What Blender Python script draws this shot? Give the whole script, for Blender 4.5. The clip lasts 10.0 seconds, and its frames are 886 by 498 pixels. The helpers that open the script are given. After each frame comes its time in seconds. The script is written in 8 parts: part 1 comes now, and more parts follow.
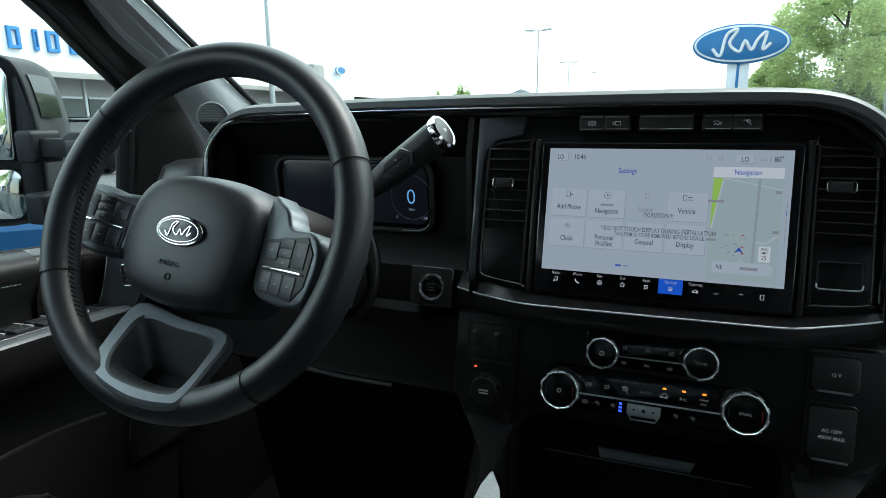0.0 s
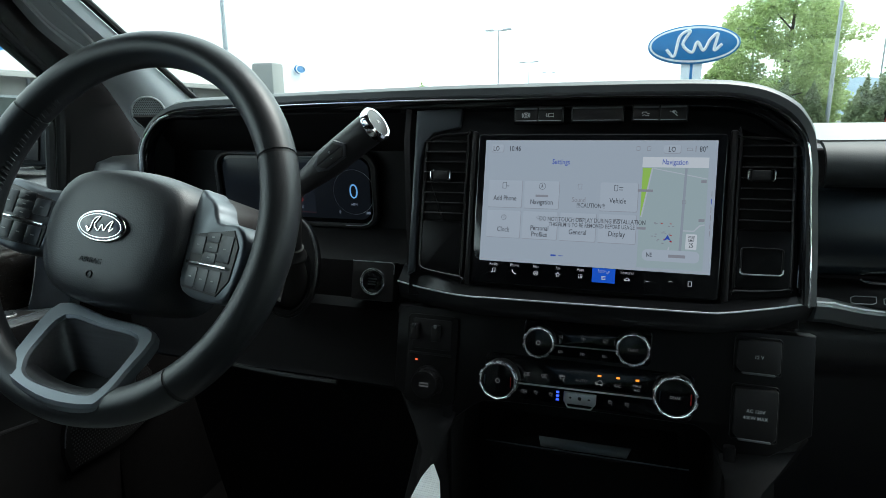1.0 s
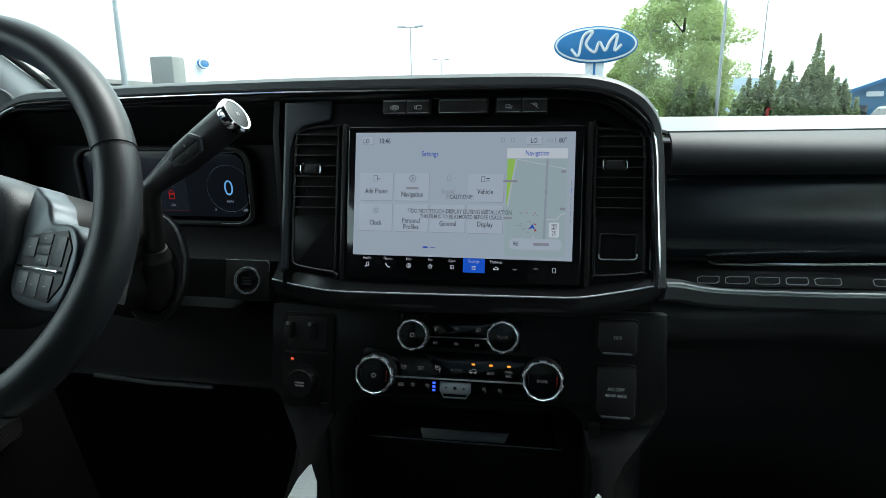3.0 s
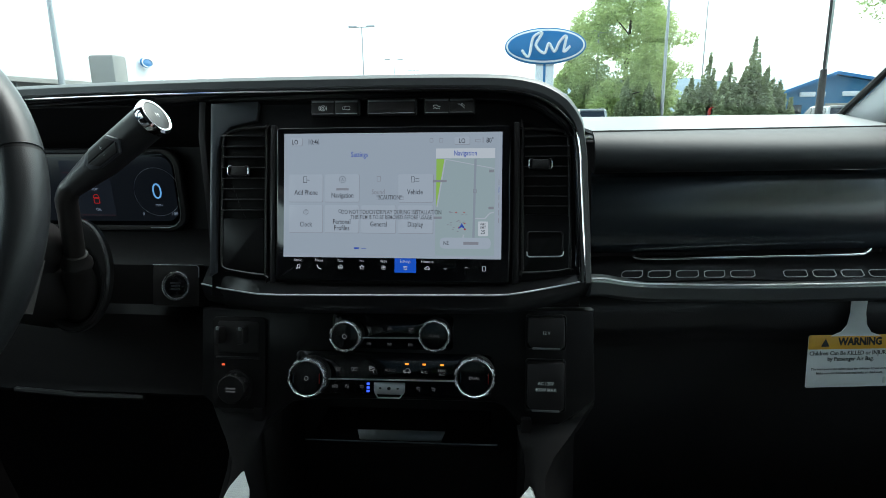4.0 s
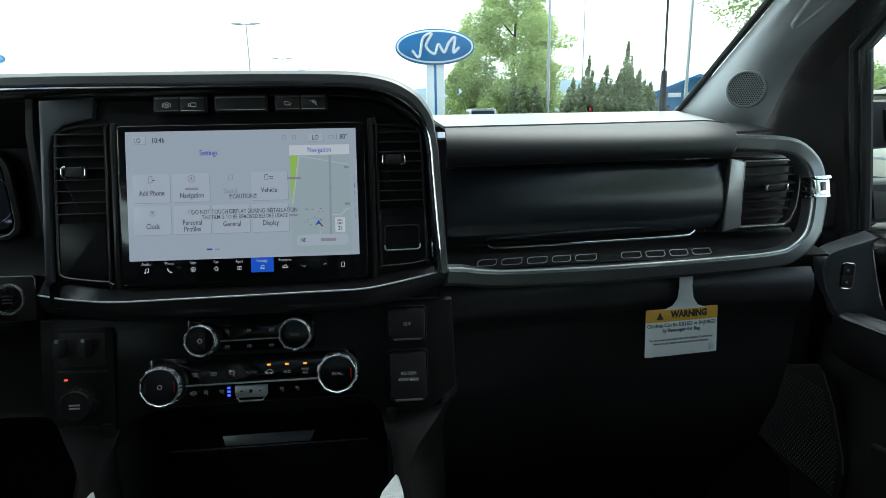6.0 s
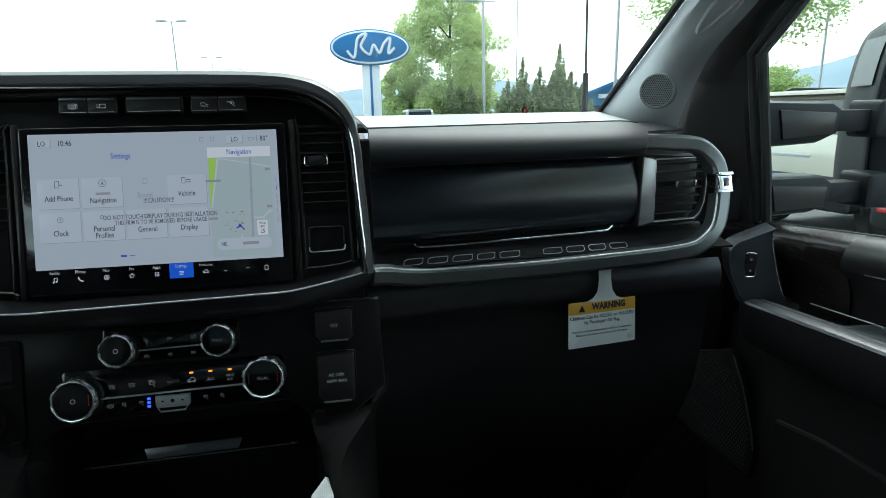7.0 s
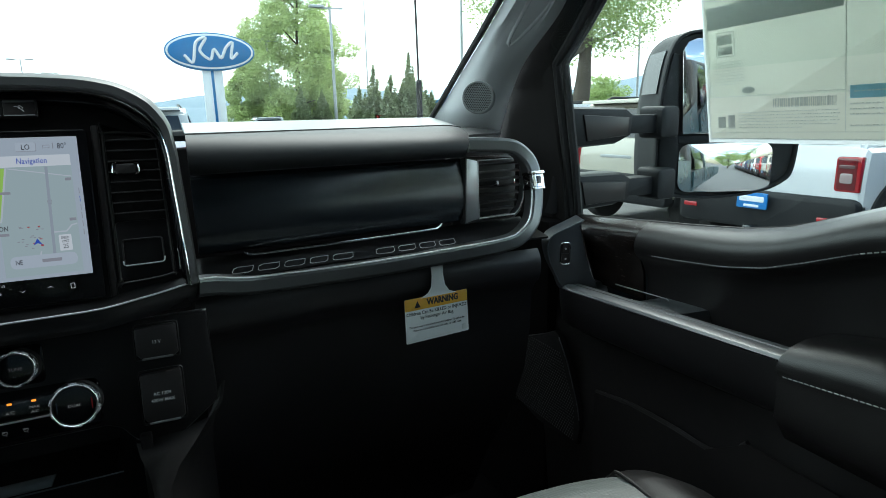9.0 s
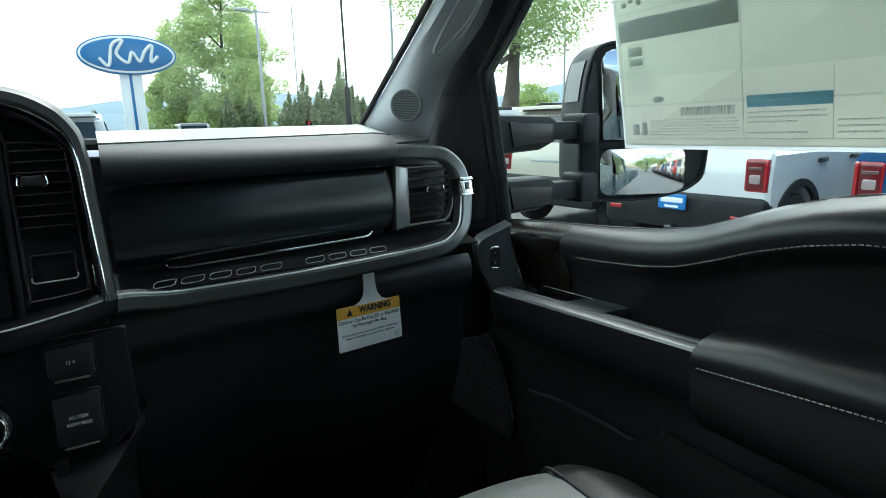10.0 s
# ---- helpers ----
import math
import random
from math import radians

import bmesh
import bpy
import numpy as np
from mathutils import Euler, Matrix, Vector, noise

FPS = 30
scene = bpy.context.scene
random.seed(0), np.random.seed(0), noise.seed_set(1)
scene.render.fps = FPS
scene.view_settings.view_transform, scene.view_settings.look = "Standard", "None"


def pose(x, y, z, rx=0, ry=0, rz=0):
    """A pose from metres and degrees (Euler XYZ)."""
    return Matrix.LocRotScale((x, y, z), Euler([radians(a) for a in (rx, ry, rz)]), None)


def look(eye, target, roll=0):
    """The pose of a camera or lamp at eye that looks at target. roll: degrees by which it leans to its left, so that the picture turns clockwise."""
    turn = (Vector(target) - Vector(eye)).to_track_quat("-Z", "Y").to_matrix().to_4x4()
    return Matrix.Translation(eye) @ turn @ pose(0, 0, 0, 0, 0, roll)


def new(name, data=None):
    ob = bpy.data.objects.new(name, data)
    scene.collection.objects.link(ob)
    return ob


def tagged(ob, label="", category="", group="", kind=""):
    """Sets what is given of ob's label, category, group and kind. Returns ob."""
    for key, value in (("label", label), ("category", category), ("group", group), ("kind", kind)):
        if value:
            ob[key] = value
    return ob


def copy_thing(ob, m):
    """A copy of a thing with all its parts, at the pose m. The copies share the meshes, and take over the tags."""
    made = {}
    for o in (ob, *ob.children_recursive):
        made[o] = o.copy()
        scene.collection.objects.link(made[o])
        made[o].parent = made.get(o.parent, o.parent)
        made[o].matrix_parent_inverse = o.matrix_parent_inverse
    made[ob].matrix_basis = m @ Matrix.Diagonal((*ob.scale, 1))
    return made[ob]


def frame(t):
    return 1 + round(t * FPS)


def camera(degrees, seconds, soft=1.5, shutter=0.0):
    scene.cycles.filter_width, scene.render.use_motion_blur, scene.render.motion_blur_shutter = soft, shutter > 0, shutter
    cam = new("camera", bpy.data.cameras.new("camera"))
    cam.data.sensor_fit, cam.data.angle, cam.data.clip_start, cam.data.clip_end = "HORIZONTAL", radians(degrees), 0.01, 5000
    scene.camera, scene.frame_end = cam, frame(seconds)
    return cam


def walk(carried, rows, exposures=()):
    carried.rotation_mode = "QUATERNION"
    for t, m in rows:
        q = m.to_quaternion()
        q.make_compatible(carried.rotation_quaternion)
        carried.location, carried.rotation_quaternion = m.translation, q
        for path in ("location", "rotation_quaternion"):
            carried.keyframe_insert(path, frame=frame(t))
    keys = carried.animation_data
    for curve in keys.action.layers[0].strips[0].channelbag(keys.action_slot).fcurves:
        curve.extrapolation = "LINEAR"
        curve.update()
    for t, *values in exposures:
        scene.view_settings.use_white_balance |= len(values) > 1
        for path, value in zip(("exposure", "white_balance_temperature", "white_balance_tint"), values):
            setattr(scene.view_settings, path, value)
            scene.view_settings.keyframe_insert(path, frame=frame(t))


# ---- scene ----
# ---- camera and its way ----
cam = camera(74.7, 10.0, soft=0.5)
PATH = [
    (0, (0.022, -0.719, 1.637), (-0.724, 1.085, 1.201), -0.6),
    (0.5, (0.038, -0.712, 1.632), (-0.655, 1.113, 1.196), -0.7),
    (1, (0.052, -0.707, 1.628), (-0.579, 1.14, 1.189), -0.7),
    (1.5, (0.065, -0.701, 1.627), (-0.5, 1.166, 1.184), -0.8),
    (2, (0.078, -0.697, 1.624), (-0.42, 1.189, 1.181), -0.8),
    (2.5, (0.09, -0.692, 1.622), (-0.341, 1.209, 1.174), -0.7),
    (4, (0.134, -0.688, 1.622), (-0.079, 1.248, 1.169), -0.8),
    (4.5, (0.146, -0.689, 1.618), (0.011, 1.255, 1.165), -0.9),
    (5, (0.16, -0.691, 1.616), (0.108, 1.255, 1.16), -1.0),
    (5.5, (0.172, -0.695, 1.617), (0.208, 1.252, 1.16), -1.0),
    (7, (0.2, -0.709, 1.617), (0.531, 1.209, 1.158), -1.1),
    (7.5, (0.207, -0.717, 1.613), (0.647, 1.179, 1.154), -1.2),
    (8, (0.216, -0.726, 1.613), (0.773, 1.14, 1.154), -1.3),
    (8.5, (0.22, -0.734, 1.617), (0.898, 1.092, 1.163), -1.3),
    (9, (0.23, -0.74, 1.613), (1.016, 1.045, 1.168), -1.3),
    (9.5, (0.233, -0.742, 1.615), (1.124, 0.994, 1.177), -1.3),
    (10, (0.234, -0.749, 1.616), (1.217, 0.938, 1.184), -1.4),
]
EXPO = 1.36
walk(cam, [(t, look(eye, target, roll)) for t, eye, target, roll in PATH], [(0.0, EXPO, 6250, 6), (10.0, EXPO, 6250, 6)])

# ---- daylight: bright, thinly clouded sky, veiled sun ahead and to the passenger side ----
SUN_ELEV, SUN_ROT = radians(58), radians(35)
world = bpy.data.worlds.new("daylight")
scene.world = world
world.use_nodes = True
wn = world.node_tree.nodes
sky = wn.new("ShaderNodeTexSky")
sky.sky_type = "NISHITA"
sky.sun_disc = False
sky.sun_elevation, sky.sun_rotation = SUN_ELEV, SUN_ROT
sky.air_density, sky.dust_density, sky.ozone_density = 1.2, 1.6, 1.6
wcoord = wn.new("ShaderNodeTexCoord")
wmap = wn.new("ShaderNodeMapping")
wmap.inputs["Scale"].default_value = (1.0, 1.0, 3.0)
cloud = wn.new("ShaderNodeTexNoise")
cloud.inputs["Scale"].default_value = 2.2
cloud.inputs["Detail"].default_value = 7.0
cloud.inputs["Roughness"].default_value = 0.6
cramp = wn.new("ShaderNodeValToRGB")
cramp.color_ramp.elements[0].position, cramp.color_ramp.elements[1].position = 0.34, 0.50
cmix = wn.new("ShaderNodeMix")
cmix.data_type = "RGBA"
cmix.inputs[7].default_value = (12.5, 14.0, 14.5, 1)
wl = world.node_tree.links
wl.new(wcoord.outputs["Generated"], wmap.inputs["Vector"])
wl.new(wmap.outputs["Vector"], cloud.inputs["Vector"])
wsep = wn.new("ShaderNodeSeparateXYZ")
wadd = wn.new("ShaderNodeMath")
wadd.operation = "MULTIPLY_ADD"
wadd.inputs[1].default_value = 0.17
wl.new(wcoord.outputs["Generated"], wsep.inputs[0])
wl.new(wsep.outputs["Y"], wadd.inputs[0])
wl.new(cloud.outputs["Fac"], wadd.inputs[2])
wl.new(wadd.outputs[0], cramp.inputs["Fac"])
wl.new(cramp.outputs["Color"], cmix.inputs[0])
wl.new(sky.outputs["Color"], cmix.inputs[6])
wl.new(cmix.outputs[2], wn["Background"].inputs["Color"])
wn["Background"].inputs["Strength"].default_value = 0.1
sun_data = bpy.data.lights.new("sun", "SUN")
sun_data.energy, sun_data.angle, sun_data.color = 1.5, radians(34.0), (1.0, 0.97, 0.91)
sun = new("sun", sun_data)
sun.matrix_world = look((0, 0, 30), (
    -30 * math.cos(SUN_ELEV) * math.sin(SUN_ROT), -30 * math.cos(SUN_ELEV) * math.cos(SUN_ROT), 30 - 30 * math.sin(SUN_ELEV)))

# ---- materials ----
def surface(name, c1, c2=None, scale=30.0, rough=0.6, rvar=0.1, metal=0.0, grain=0.0, gscale=600.0, gtype="noise", coat=0.0,
            spec=0.5, stretch=None, trans=0.0):
    """A node material: two colours mixed by a coarse noise, roughness that wanders, and a fine grain as bump."""
    m = bpy.data.materials.new(name)
    m.use_nodes = True
    n, l = m.node_tree.nodes, m.node_tree.links
    b = n["Principled BSDF"]
    co = n.new("ShaderNodeTexCoord")
    src = co.outputs["Object"]
    if stretch:
        mp = n.new("ShaderNodeMapping")
        mp.inputs["Scale"].default_value = stretch
        l.new(src, mp.inputs["Vector"])
        src = mp.outputs["Vector"]
    nz = n.new("ShaderNodeTexNoise")
    nz.inputs["Scale"].default_value = scale
    nz.inputs["Detail"].default_value = 6.0
    l.new(src, nz.inputs["Vector"])
    mx = n.new("ShaderNodeMix")
    mx.data_type = "RGBA"
    c2 = c2 or tuple(min(1.0, v * 1.35) for v in c1)
    mx.inputs[6].default_value, mx.inputs[7].default_value = (*c1, 1), (*c2, 1)
    l.new(nz.outputs["Fac"], mx.inputs[0])
    l.new(mx.outputs[2], b.inputs["Base Color"])
    rr = n.new("ShaderNodeMapRange")
    rr.inputs["To Min"].default_value, rr.inputs["To Max"].default_value = max(0.02, rough - rvar), min(1.0, rough + rvar)
    nz2 = n.new("ShaderNodeTexNoise")
    nz2.inputs["Scale"].default_value = scale * 4.3
    nz2.inputs["Detail"].default_value = 4.0
    l.new(src, nz2.inputs["Vector"])
    l.new(nz2.outputs["Fac"], rr.inputs["Value"])
    l.new(rr.outputs["Result"], b.inputs["Roughness"])
    b.inputs["Metallic"].default_value = metal
    b.inputs["Specular IOR Level"].default_value = spec
    b.inputs["Coat Weight"].default_value = coat
    b.inputs["Coat Roughness"].default_value = 0.06
    b.inputs["Transmission Weight"].default_value = trans
    if grain > 0:
        if gtype == "leather":
            g = n.new("ShaderNodeTexVoronoi")
            g.feature = "SMOOTH_F1"
            h = g.outputs["Distance"]
        elif gtype == "perf":
            g = n.new("ShaderNodeTexVoronoi")
            g.inputs["Randomness"].default_value = 0.0
            h = g.outputs["Distance"]
        else:
            g = n.new("ShaderNodeTexNoise")
            g.inputs["Detail"].default_value = 3.0
            h = g.outputs["Fac"]
        g.inputs["Scale"].default_value = gscale
        l.new(src, g.inputs["Vector"])
        bp = n.new("ShaderNodeBump")
        bp.inputs["Strength"].default_value = grain
        bp.inputs["Distance"].default_value = 0.0006 if gscale > 100 else 0.02
        l.new(h, bp.inputs["Height"])
        l.new(bp.outputs["Normal"], b.inputs["Normal"])
    return m


def glow(name, rgb, strength=1.0):
    """A lit display or lamp; rgb as it shows, corrected for the exposure."""
    m = bpy.data.materials.new(name)
    m.use_nodes = True
    b = m.node_tree.nodes["Principled BSDF"]
    b.inputs["Base Color"].default_value = (0.01, 0.01, 0.01, 1)
    b.inputs["Roughness"].default_value = 0.2
    b.inputs["Specular IOR Level"].default_value = 0.15
    b.inputs["Emission Color"].default_value = (*rgb, 1)
    b.inputs["Emission Strength"].default_value = strength / 2 ** EXPO
    return m


def clear_pane(name, tint=(0.93, 0.97, 0.95), gloss=0.012):
    """Thin window glass: clear, with a mirror sheen that grows at grazing angles."""
    m = bpy.data.materials.new(name)
    m.use_nodes = True
    n, l = m.node_tree.nodes, m.node_tree.links
    n.remove(n["Principled BSDF"])
    tr = n.new("ShaderNodeBsdfTransparent")
    tr.inputs["Color"].default_value = (*tint, 1)
    gl = n.new("ShaderNodeBsdfGlossy")
    gl.inputs["Roughness"].default_value = 0.01
    lw = n.new("ShaderNodeLayerWeight")
    lw.inputs["Blend"].default_value = 0.5
    pw = n.new("ShaderNodeMath")
    pw.operation = "POWER"
    pw.inputs[1].default_value = 5.0
    l.new(lw.outputs["Facing"], pw.inputs[0])
    fr = n.new("ShaderNodeMath")
    fr.operation = "MULTIPLY_ADD"
    fr.inputs[1].default_value, fr.inputs[2].default_value = 0.5, gloss
    l.new(pw.outputs[0], fr.inputs[0])
    mx = n.new("ShaderNodeMixShader")
    l.new(fr.outputs[0], mx.inputs[0])
    l.new(tr.outputs[0], mx.inputs[1])
    l.new(gl.outputs[0], mx.inputs[2])
    l.new(mx.outputs[0], n["Material Output"].inputs["Surface"])
    return m


def sheet(name, c, amount=0.6):
    """Paper or a leaf that lets some light through."""
    m = bpy.data.materials.new(name)
    m.use_nodes = True
    n, l = m.node_tree.nodes, m.node_tree.links
    b = n["Principled BSDF"]
    b.inputs["Roughness"].default_value = 0.6
    tl = n.new("ShaderNodeBsdfTranslucent")
    nz = n.new("ShaderNodeTexNoise")
    nz.inputs["Scale"].default_value = 3.0
    nz.inputs["Detail"].default_value = 5.0
    co = n.new("ShaderNodeTexCoord")
    l.new(co.outputs["Object"], nz.inputs["Vector"])
    geo = n.new("ShaderNodeNewGeometry")
    ad = n.new("ShaderNodeMath")
    ad.operation = "MULTIPLY_ADD"
    ad.inputs[1].default_value = 0.6
    l.new(geo.outputs["Random Per Island"], ad.inputs[0])
    l.new(nz.outputs["Fac"], ad.inputs[2])
    sb = n.new("ShaderNodeMath")
    sb.operation = "SUBTRACT"
    sb.inputs[1].default_value = 0.3
    l.new(ad.outputs[0], sb.inputs[0])
    mx = n.new("ShaderNodeMix")
    mx.data_type = "RGBA"
    mx.inputs[6].default_value = (*[v * 0.75 for v in c], 1)
    mx.inputs[7].default_value = (*[min(1.0, v * 1.2) for v in c], 1)
    l.new(sb.outputs[0], mx.inputs[0])
    l.new(mx.outputs[2], b.inputs["Base Color"])
    l.new(mx.outputs[2], tl.inputs["Color"])
    ms = n.new("ShaderNodeMixShader")
    ms.inputs[0].default_value = amount
    l.new(b.outputs[0], ms.inputs[1])
    l.new(tl.outputs[0], ms.inputs[2])
    l.new(ms.outputs[0], n["Material Output"].inputs["Surface"])
    return m


SOFT = surface("soft_touch_black", (0.0221, 0.0208, 0.0222), (0.0304, 0.0286, 0.0303), 25, 0.42, 0.03, grain=0.22, gscale=900, gtype="leather")
ROLL = surface("rolled_pad_black", (0.0155, 0.017, 0.019), (0.020, 0.0215, 0.0235), 25, 0.5, 0.03, grain=0.12, gscale=900, gtype="leather", spec=0.3)
# Top pad greyed well above the other pads: windscreen glare as colour.
PADTOP = surface("dash_pad_glare", (0.15, 0.156, 0.158), (0.17, 0.176, 0.178), 18, 0.40, 0.03, grain=0.06, gscale=800, gtype="leather", spec=0.55)
PLASTIC = surface("satin_black_plastic", (0.0188, 0.0167, 0.0163), (0.0269, 0.0236, 0.0230), 40, 0.34, 0.05, grain=0.06, gscale=1500)
DARKPL = surface("matt_black_plastic", (0.0122, 0.0104, 0.0105), (0.0183, 0.0156, 0.0155), 40, 0.48, 0.06, grain=0.1, gscale=1300)
BEZEL = surface("satin_black_bezel", (0.0084, 0.0078, 0.0084), (0.0110, 0.0101, 0.0106), 14, 0.33, 0.03, spec=0.28, grain=0.03, gscale=900)
GLOSS = surface("piano_black", (0.004, 0.004, 0.005), (0.006, 0.006, 0.007), 20, 0.12, 0.03, coat=0.4)
# Blue base stands in for the sky's sheen on the dash panel.
PANEL = surface("satin_dark_dash_panel", (0.011, 0.0155, 0.020), (0.013, 0.018, 0.023), 12, 0.25, 0.015, spec=0.75, grain=0.02, gscale=500)
LEATHER = surface("black_leather", (0.0118, 0.0111, 0.0112), (0.0172, 0.0158, 0.0160), 22, 0.36, 0.03, grain=0.2, gscale=900, gtype="leather", spec=0.4)
RIMLEATHER = surface("wheel_leather", (0.016, 0.0175, 0.0195), (0.022, 0.024, 0.0265), 20, 0.42, 0.03, grain=0.14, gscale=1100, gtype="leather", spec=0.55)
PERF = surface("perforated_leather", (0.10, 0.11, 0.105), (0.125, 0.135, 0.13), 14, 0.42, 0.04, grain=0.9, gscale=230, gtype="perf")
SILVER = surface("satin_dark_silver", (0.30, 0.312, 0.318), (0.35, 0.362, 0.368), 15, 0.34, 0.04, metal=0.85, grain=0.04, gscale=1800)
BARMETAL = surface("satin_bar_metal", (0.17, 0.178, 0.182), (0.205, 0.213, 0.217), 15, 0.33, 0.04, metal=0.85, grain=0.04, gscale=1800)
BRUSHED = surface("brushed_dark_metal", (0.03, 0.03, 0.031), (0.055, 0.055, 0.058), 60, 0.32, 0.06, metal=0.5, stretch=(0.15, 4, 4))
CHROME = surface("chrome", (0.8, 0.8, 0.82), (0.86, 0.86, 0.87), 10, 0.08, 0.03, metal=1.0)
RINGMETAL = surface("bright_ring_metal", (0.82, 0.83, 0.85), (0.88, 0.89, 0.9), 60, 0.24, 0.05, metal=0.75)
SATIN = surface("satin_chrome", (0.72, 0.73, 0.75), (0.78, 0.79, 0.81), 60, 0.33, 0.05, metal=0.55)
LEDGE = surface("satin_slate_trim", (0.043, 0.048, 0.055), (0.05, 0.055, 0.062), 12, 0.32, 0.02, spec=0.9, grain=0.03, gscale=1200)
# Satin top and soft side; light and shade are put into their tones.
ARMTOP = surface("satin_armrest_top_lit", (0.068, 0.074, 0.080), (0.080, 0.086, 0.092), 12, 0.34, 0.03, spec=0.9, grain=0.04, gscale=1200)
ARMSIDE = surface("soft_armrest_side_shaded", (0.0117, 0.0110, 0.0119), (0.0152, 0.0140, 0.0147), 20, 0.42, 0.03, grain=0.1, gscale=1000, gtype="leather", spec=0.3)
TIPMESH = surface("silver_mesh", (0.34, 0.36, 0.36), (0.55, 0.57, 0.57), 900, 0.4, 0.08, metal=0.4, grain=0.9, gscale=420, gtype="perf")
SLATE = surface("satin_slate_metal", (0.145, 0.163, 0.182), (0.17, 0.188, 0.208), 12, 0.38, 0.03, metal=0.5, grain=0.05, gscale=1800)
# Slate darkened for the pods, offsetting the light on their upward arms.
PODSLATE = surface("satin_pod_metal", (0.085, 0.096, 0.108), (0.10, 0.111, 0.123), 12, 0.36, 0.03, metal=0.5, grain=0.05, gscale=1800)
# Felt near black: the footwell's deep shade is in its colour.
FOOTWELL = surface("footwell_felt_shaded", (0.0053, 0.0045, 0.0045), (0.0084, 0.0072, 0.0072), 60, 0.95, 0.03, grain=0.5, gscale=900, spec=0.05)
BRUSHLT = surface("brushed_throat_metal", (0.07, 0.072, 0.075), (0.15, 0.154, 0.16), 60, 0.35, 0.06, metal=0.4, stretch=(0.15, 4, 4))
COVER = surface("airbag_grained", (0.025, 0.0275, 0.031), (0.031, 0.034, 0.038), 25, 0.42, 0.03, grain=0.3, gscale=800, gtype="leather", spec=0.6)
LETTERBLUE = surface("fascia_blue", (0.03, 0.2, 0.48), (0.035, 0.22, 0.52), 2, 0.4, 0.05)
TRUCKPAINT = surface("dark_teal_truck_paint", (0.012, 0.03, 0.04), (0.016, 0.036, 0.046), 1.0, 0.28, 0.04)
DULL = surface("dull_black_trim", (0.0102, 0.0087, 0.0088), (0.0153, 0.0131, 0.0130), 30, 0.6, 0.05, grain=0.15, gscale=1200, spec=0.2)
SMOKED = surface("smoked_display_glass", (0.002, 0.002, 0.0025), (0.003, 0.003, 0.0035), 20, 0.1, 0.02, spec=0.2)
GRILLE = surface("grey_grille", (0.14, 0.15, 0.15), (0.17, 0.18, 0.18), 30, 0.5, 0.05)
HOODPAD = surface("hood_pad_grained", (0.026, 0.028, 0.029), (0.034, 0.036, 0.037), 18, 0.42, 0.04, grain=0.1, gscale=800, gtype="leather", spec=0.6)
SOCKETCAP = surface("socket_cap_black", (0.0164, 0.0145, 0.0147), (0.0211, 0.0185, 0.0185), 30, 0.45, 0.04, grain=0.08, gscale=1200)
KEYCAP = surface("dark_grey_keys", (0.027, 0.03, 0.034), (0.033, 0.036, 0.04), 30, 0.4, 0.04)
WOOD = surface("dark_wood_trim", (0.006, 0.005, 0.0045), (0.015, 0.0108, 0.0088), 16, 0.26, 0.04, stretch=(3, 0.6, 6), spec=0.7, grain=0.08, gscale=300)
PILLAR = surface("grey_pillar_plastic", (0.48, 0.50, 0.515), (0.52, 0.54, 0.555), 10, 0.42, 0.04, grain=0.15, gscale=1000)
HEADLINE = surface("headliner_cloth", (0.10, 0.105, 0.105), (0.13, 0.135, 0.135), 12, 0.9, 0.05, grain=0.4, gscale=1500)
CARPET = surface("black_carpet", (0.006, 0.006, 0.006), (0.011, 0.011, 0.011), 80, 0.95, 0.04, grain=0.8, gscale=1200, spec=0.1)
RUBBER = surface("black_rubber_seal", (0.008, 0.008, 0.008), (0.014, 0.014, 0.014), 30, 0.7, 0.1)
THREAD = surface("grey_thread", (0.55, 0.55, 0.55), (0.62, 0.62, 0.62), 200, 0.8, 0.1)
PRINT = surface("pale_print", (0.78, 0.78, 0.78), (0.86, 0.86, 0.86), 50, 0.5, 0.05)
DIMPRINT = surface("dim_print", (0.3, 0.3, 0.3), (0.36, 0.36, 0.36), 50, 0.5, 0.05)
EMBLEM = surface("grey_emblem_outline", (0.36, 0.36, 0.36), (0.42, 0.42, 0.42), 50, 0.5, 0.05)
BLACKPRINT = surface("black_ink", (0.02, 0.02, 0.02), None, 50, 0.6, 0.05)
YELLOW = surface("amber_card", (0.75, 0.38, 0.03), (0.8, 0.43, 0.04), 30, 0.5, 0.05)
WHITECARD = surface("white_card", (0.72, 0.74, 0.75), (0.78, 0.8, 0.8), 30, 0.5, 0.05)
BADGEBLUE = surface("badge_dark", (0.02, 0.024, 0.035), (0.03, 0.035, 0.05), 30, 0.2, 0.05, coat=0.5)
SCREEN = glow("screen_white", (0.277, 0.318, 0.378))
TILE = glow("screen_tile", (0.304, 0.344, 0.406))
TILEEDGE = glow("screen_tile_shadow", (0.224, 0.239, 0.282))
SCRWHITE = glow("screen_heading", (0.430, 0.459, 0.505))
SCRTEXT = glow("screen_text", (0.035, 0.037, 0.05))
SCRGREY = glow("screen_grey_text", (0.195, 0.199, 0.234))
SCRBLUE = glow("screen_blue_text", (0.025, 0.06, 0.33))
SCRBAR = glow("screen_bar_white", (0.45, 0.46, 0.5))
SCRSEL = glow("screen_selected_blue", (0.010, 0.072, 0.455))
MAPBG = glow("map_grey", (0.256, 0.317, 0.342))
MAPROAD = glow("map_road", (0.344, 0.371, 0.425))
MAPLINE = glow("map_highway", (0.218, 0.247, 0.296))
MAPGREEN = glow("map_green", (0.232, 0.398, 0.081))
FILMTXT = glow("film_text", (0.05, 0.052, 0.065))
CLUBG = glow("cluster_dim", (0.003, 0.004, 0.006))
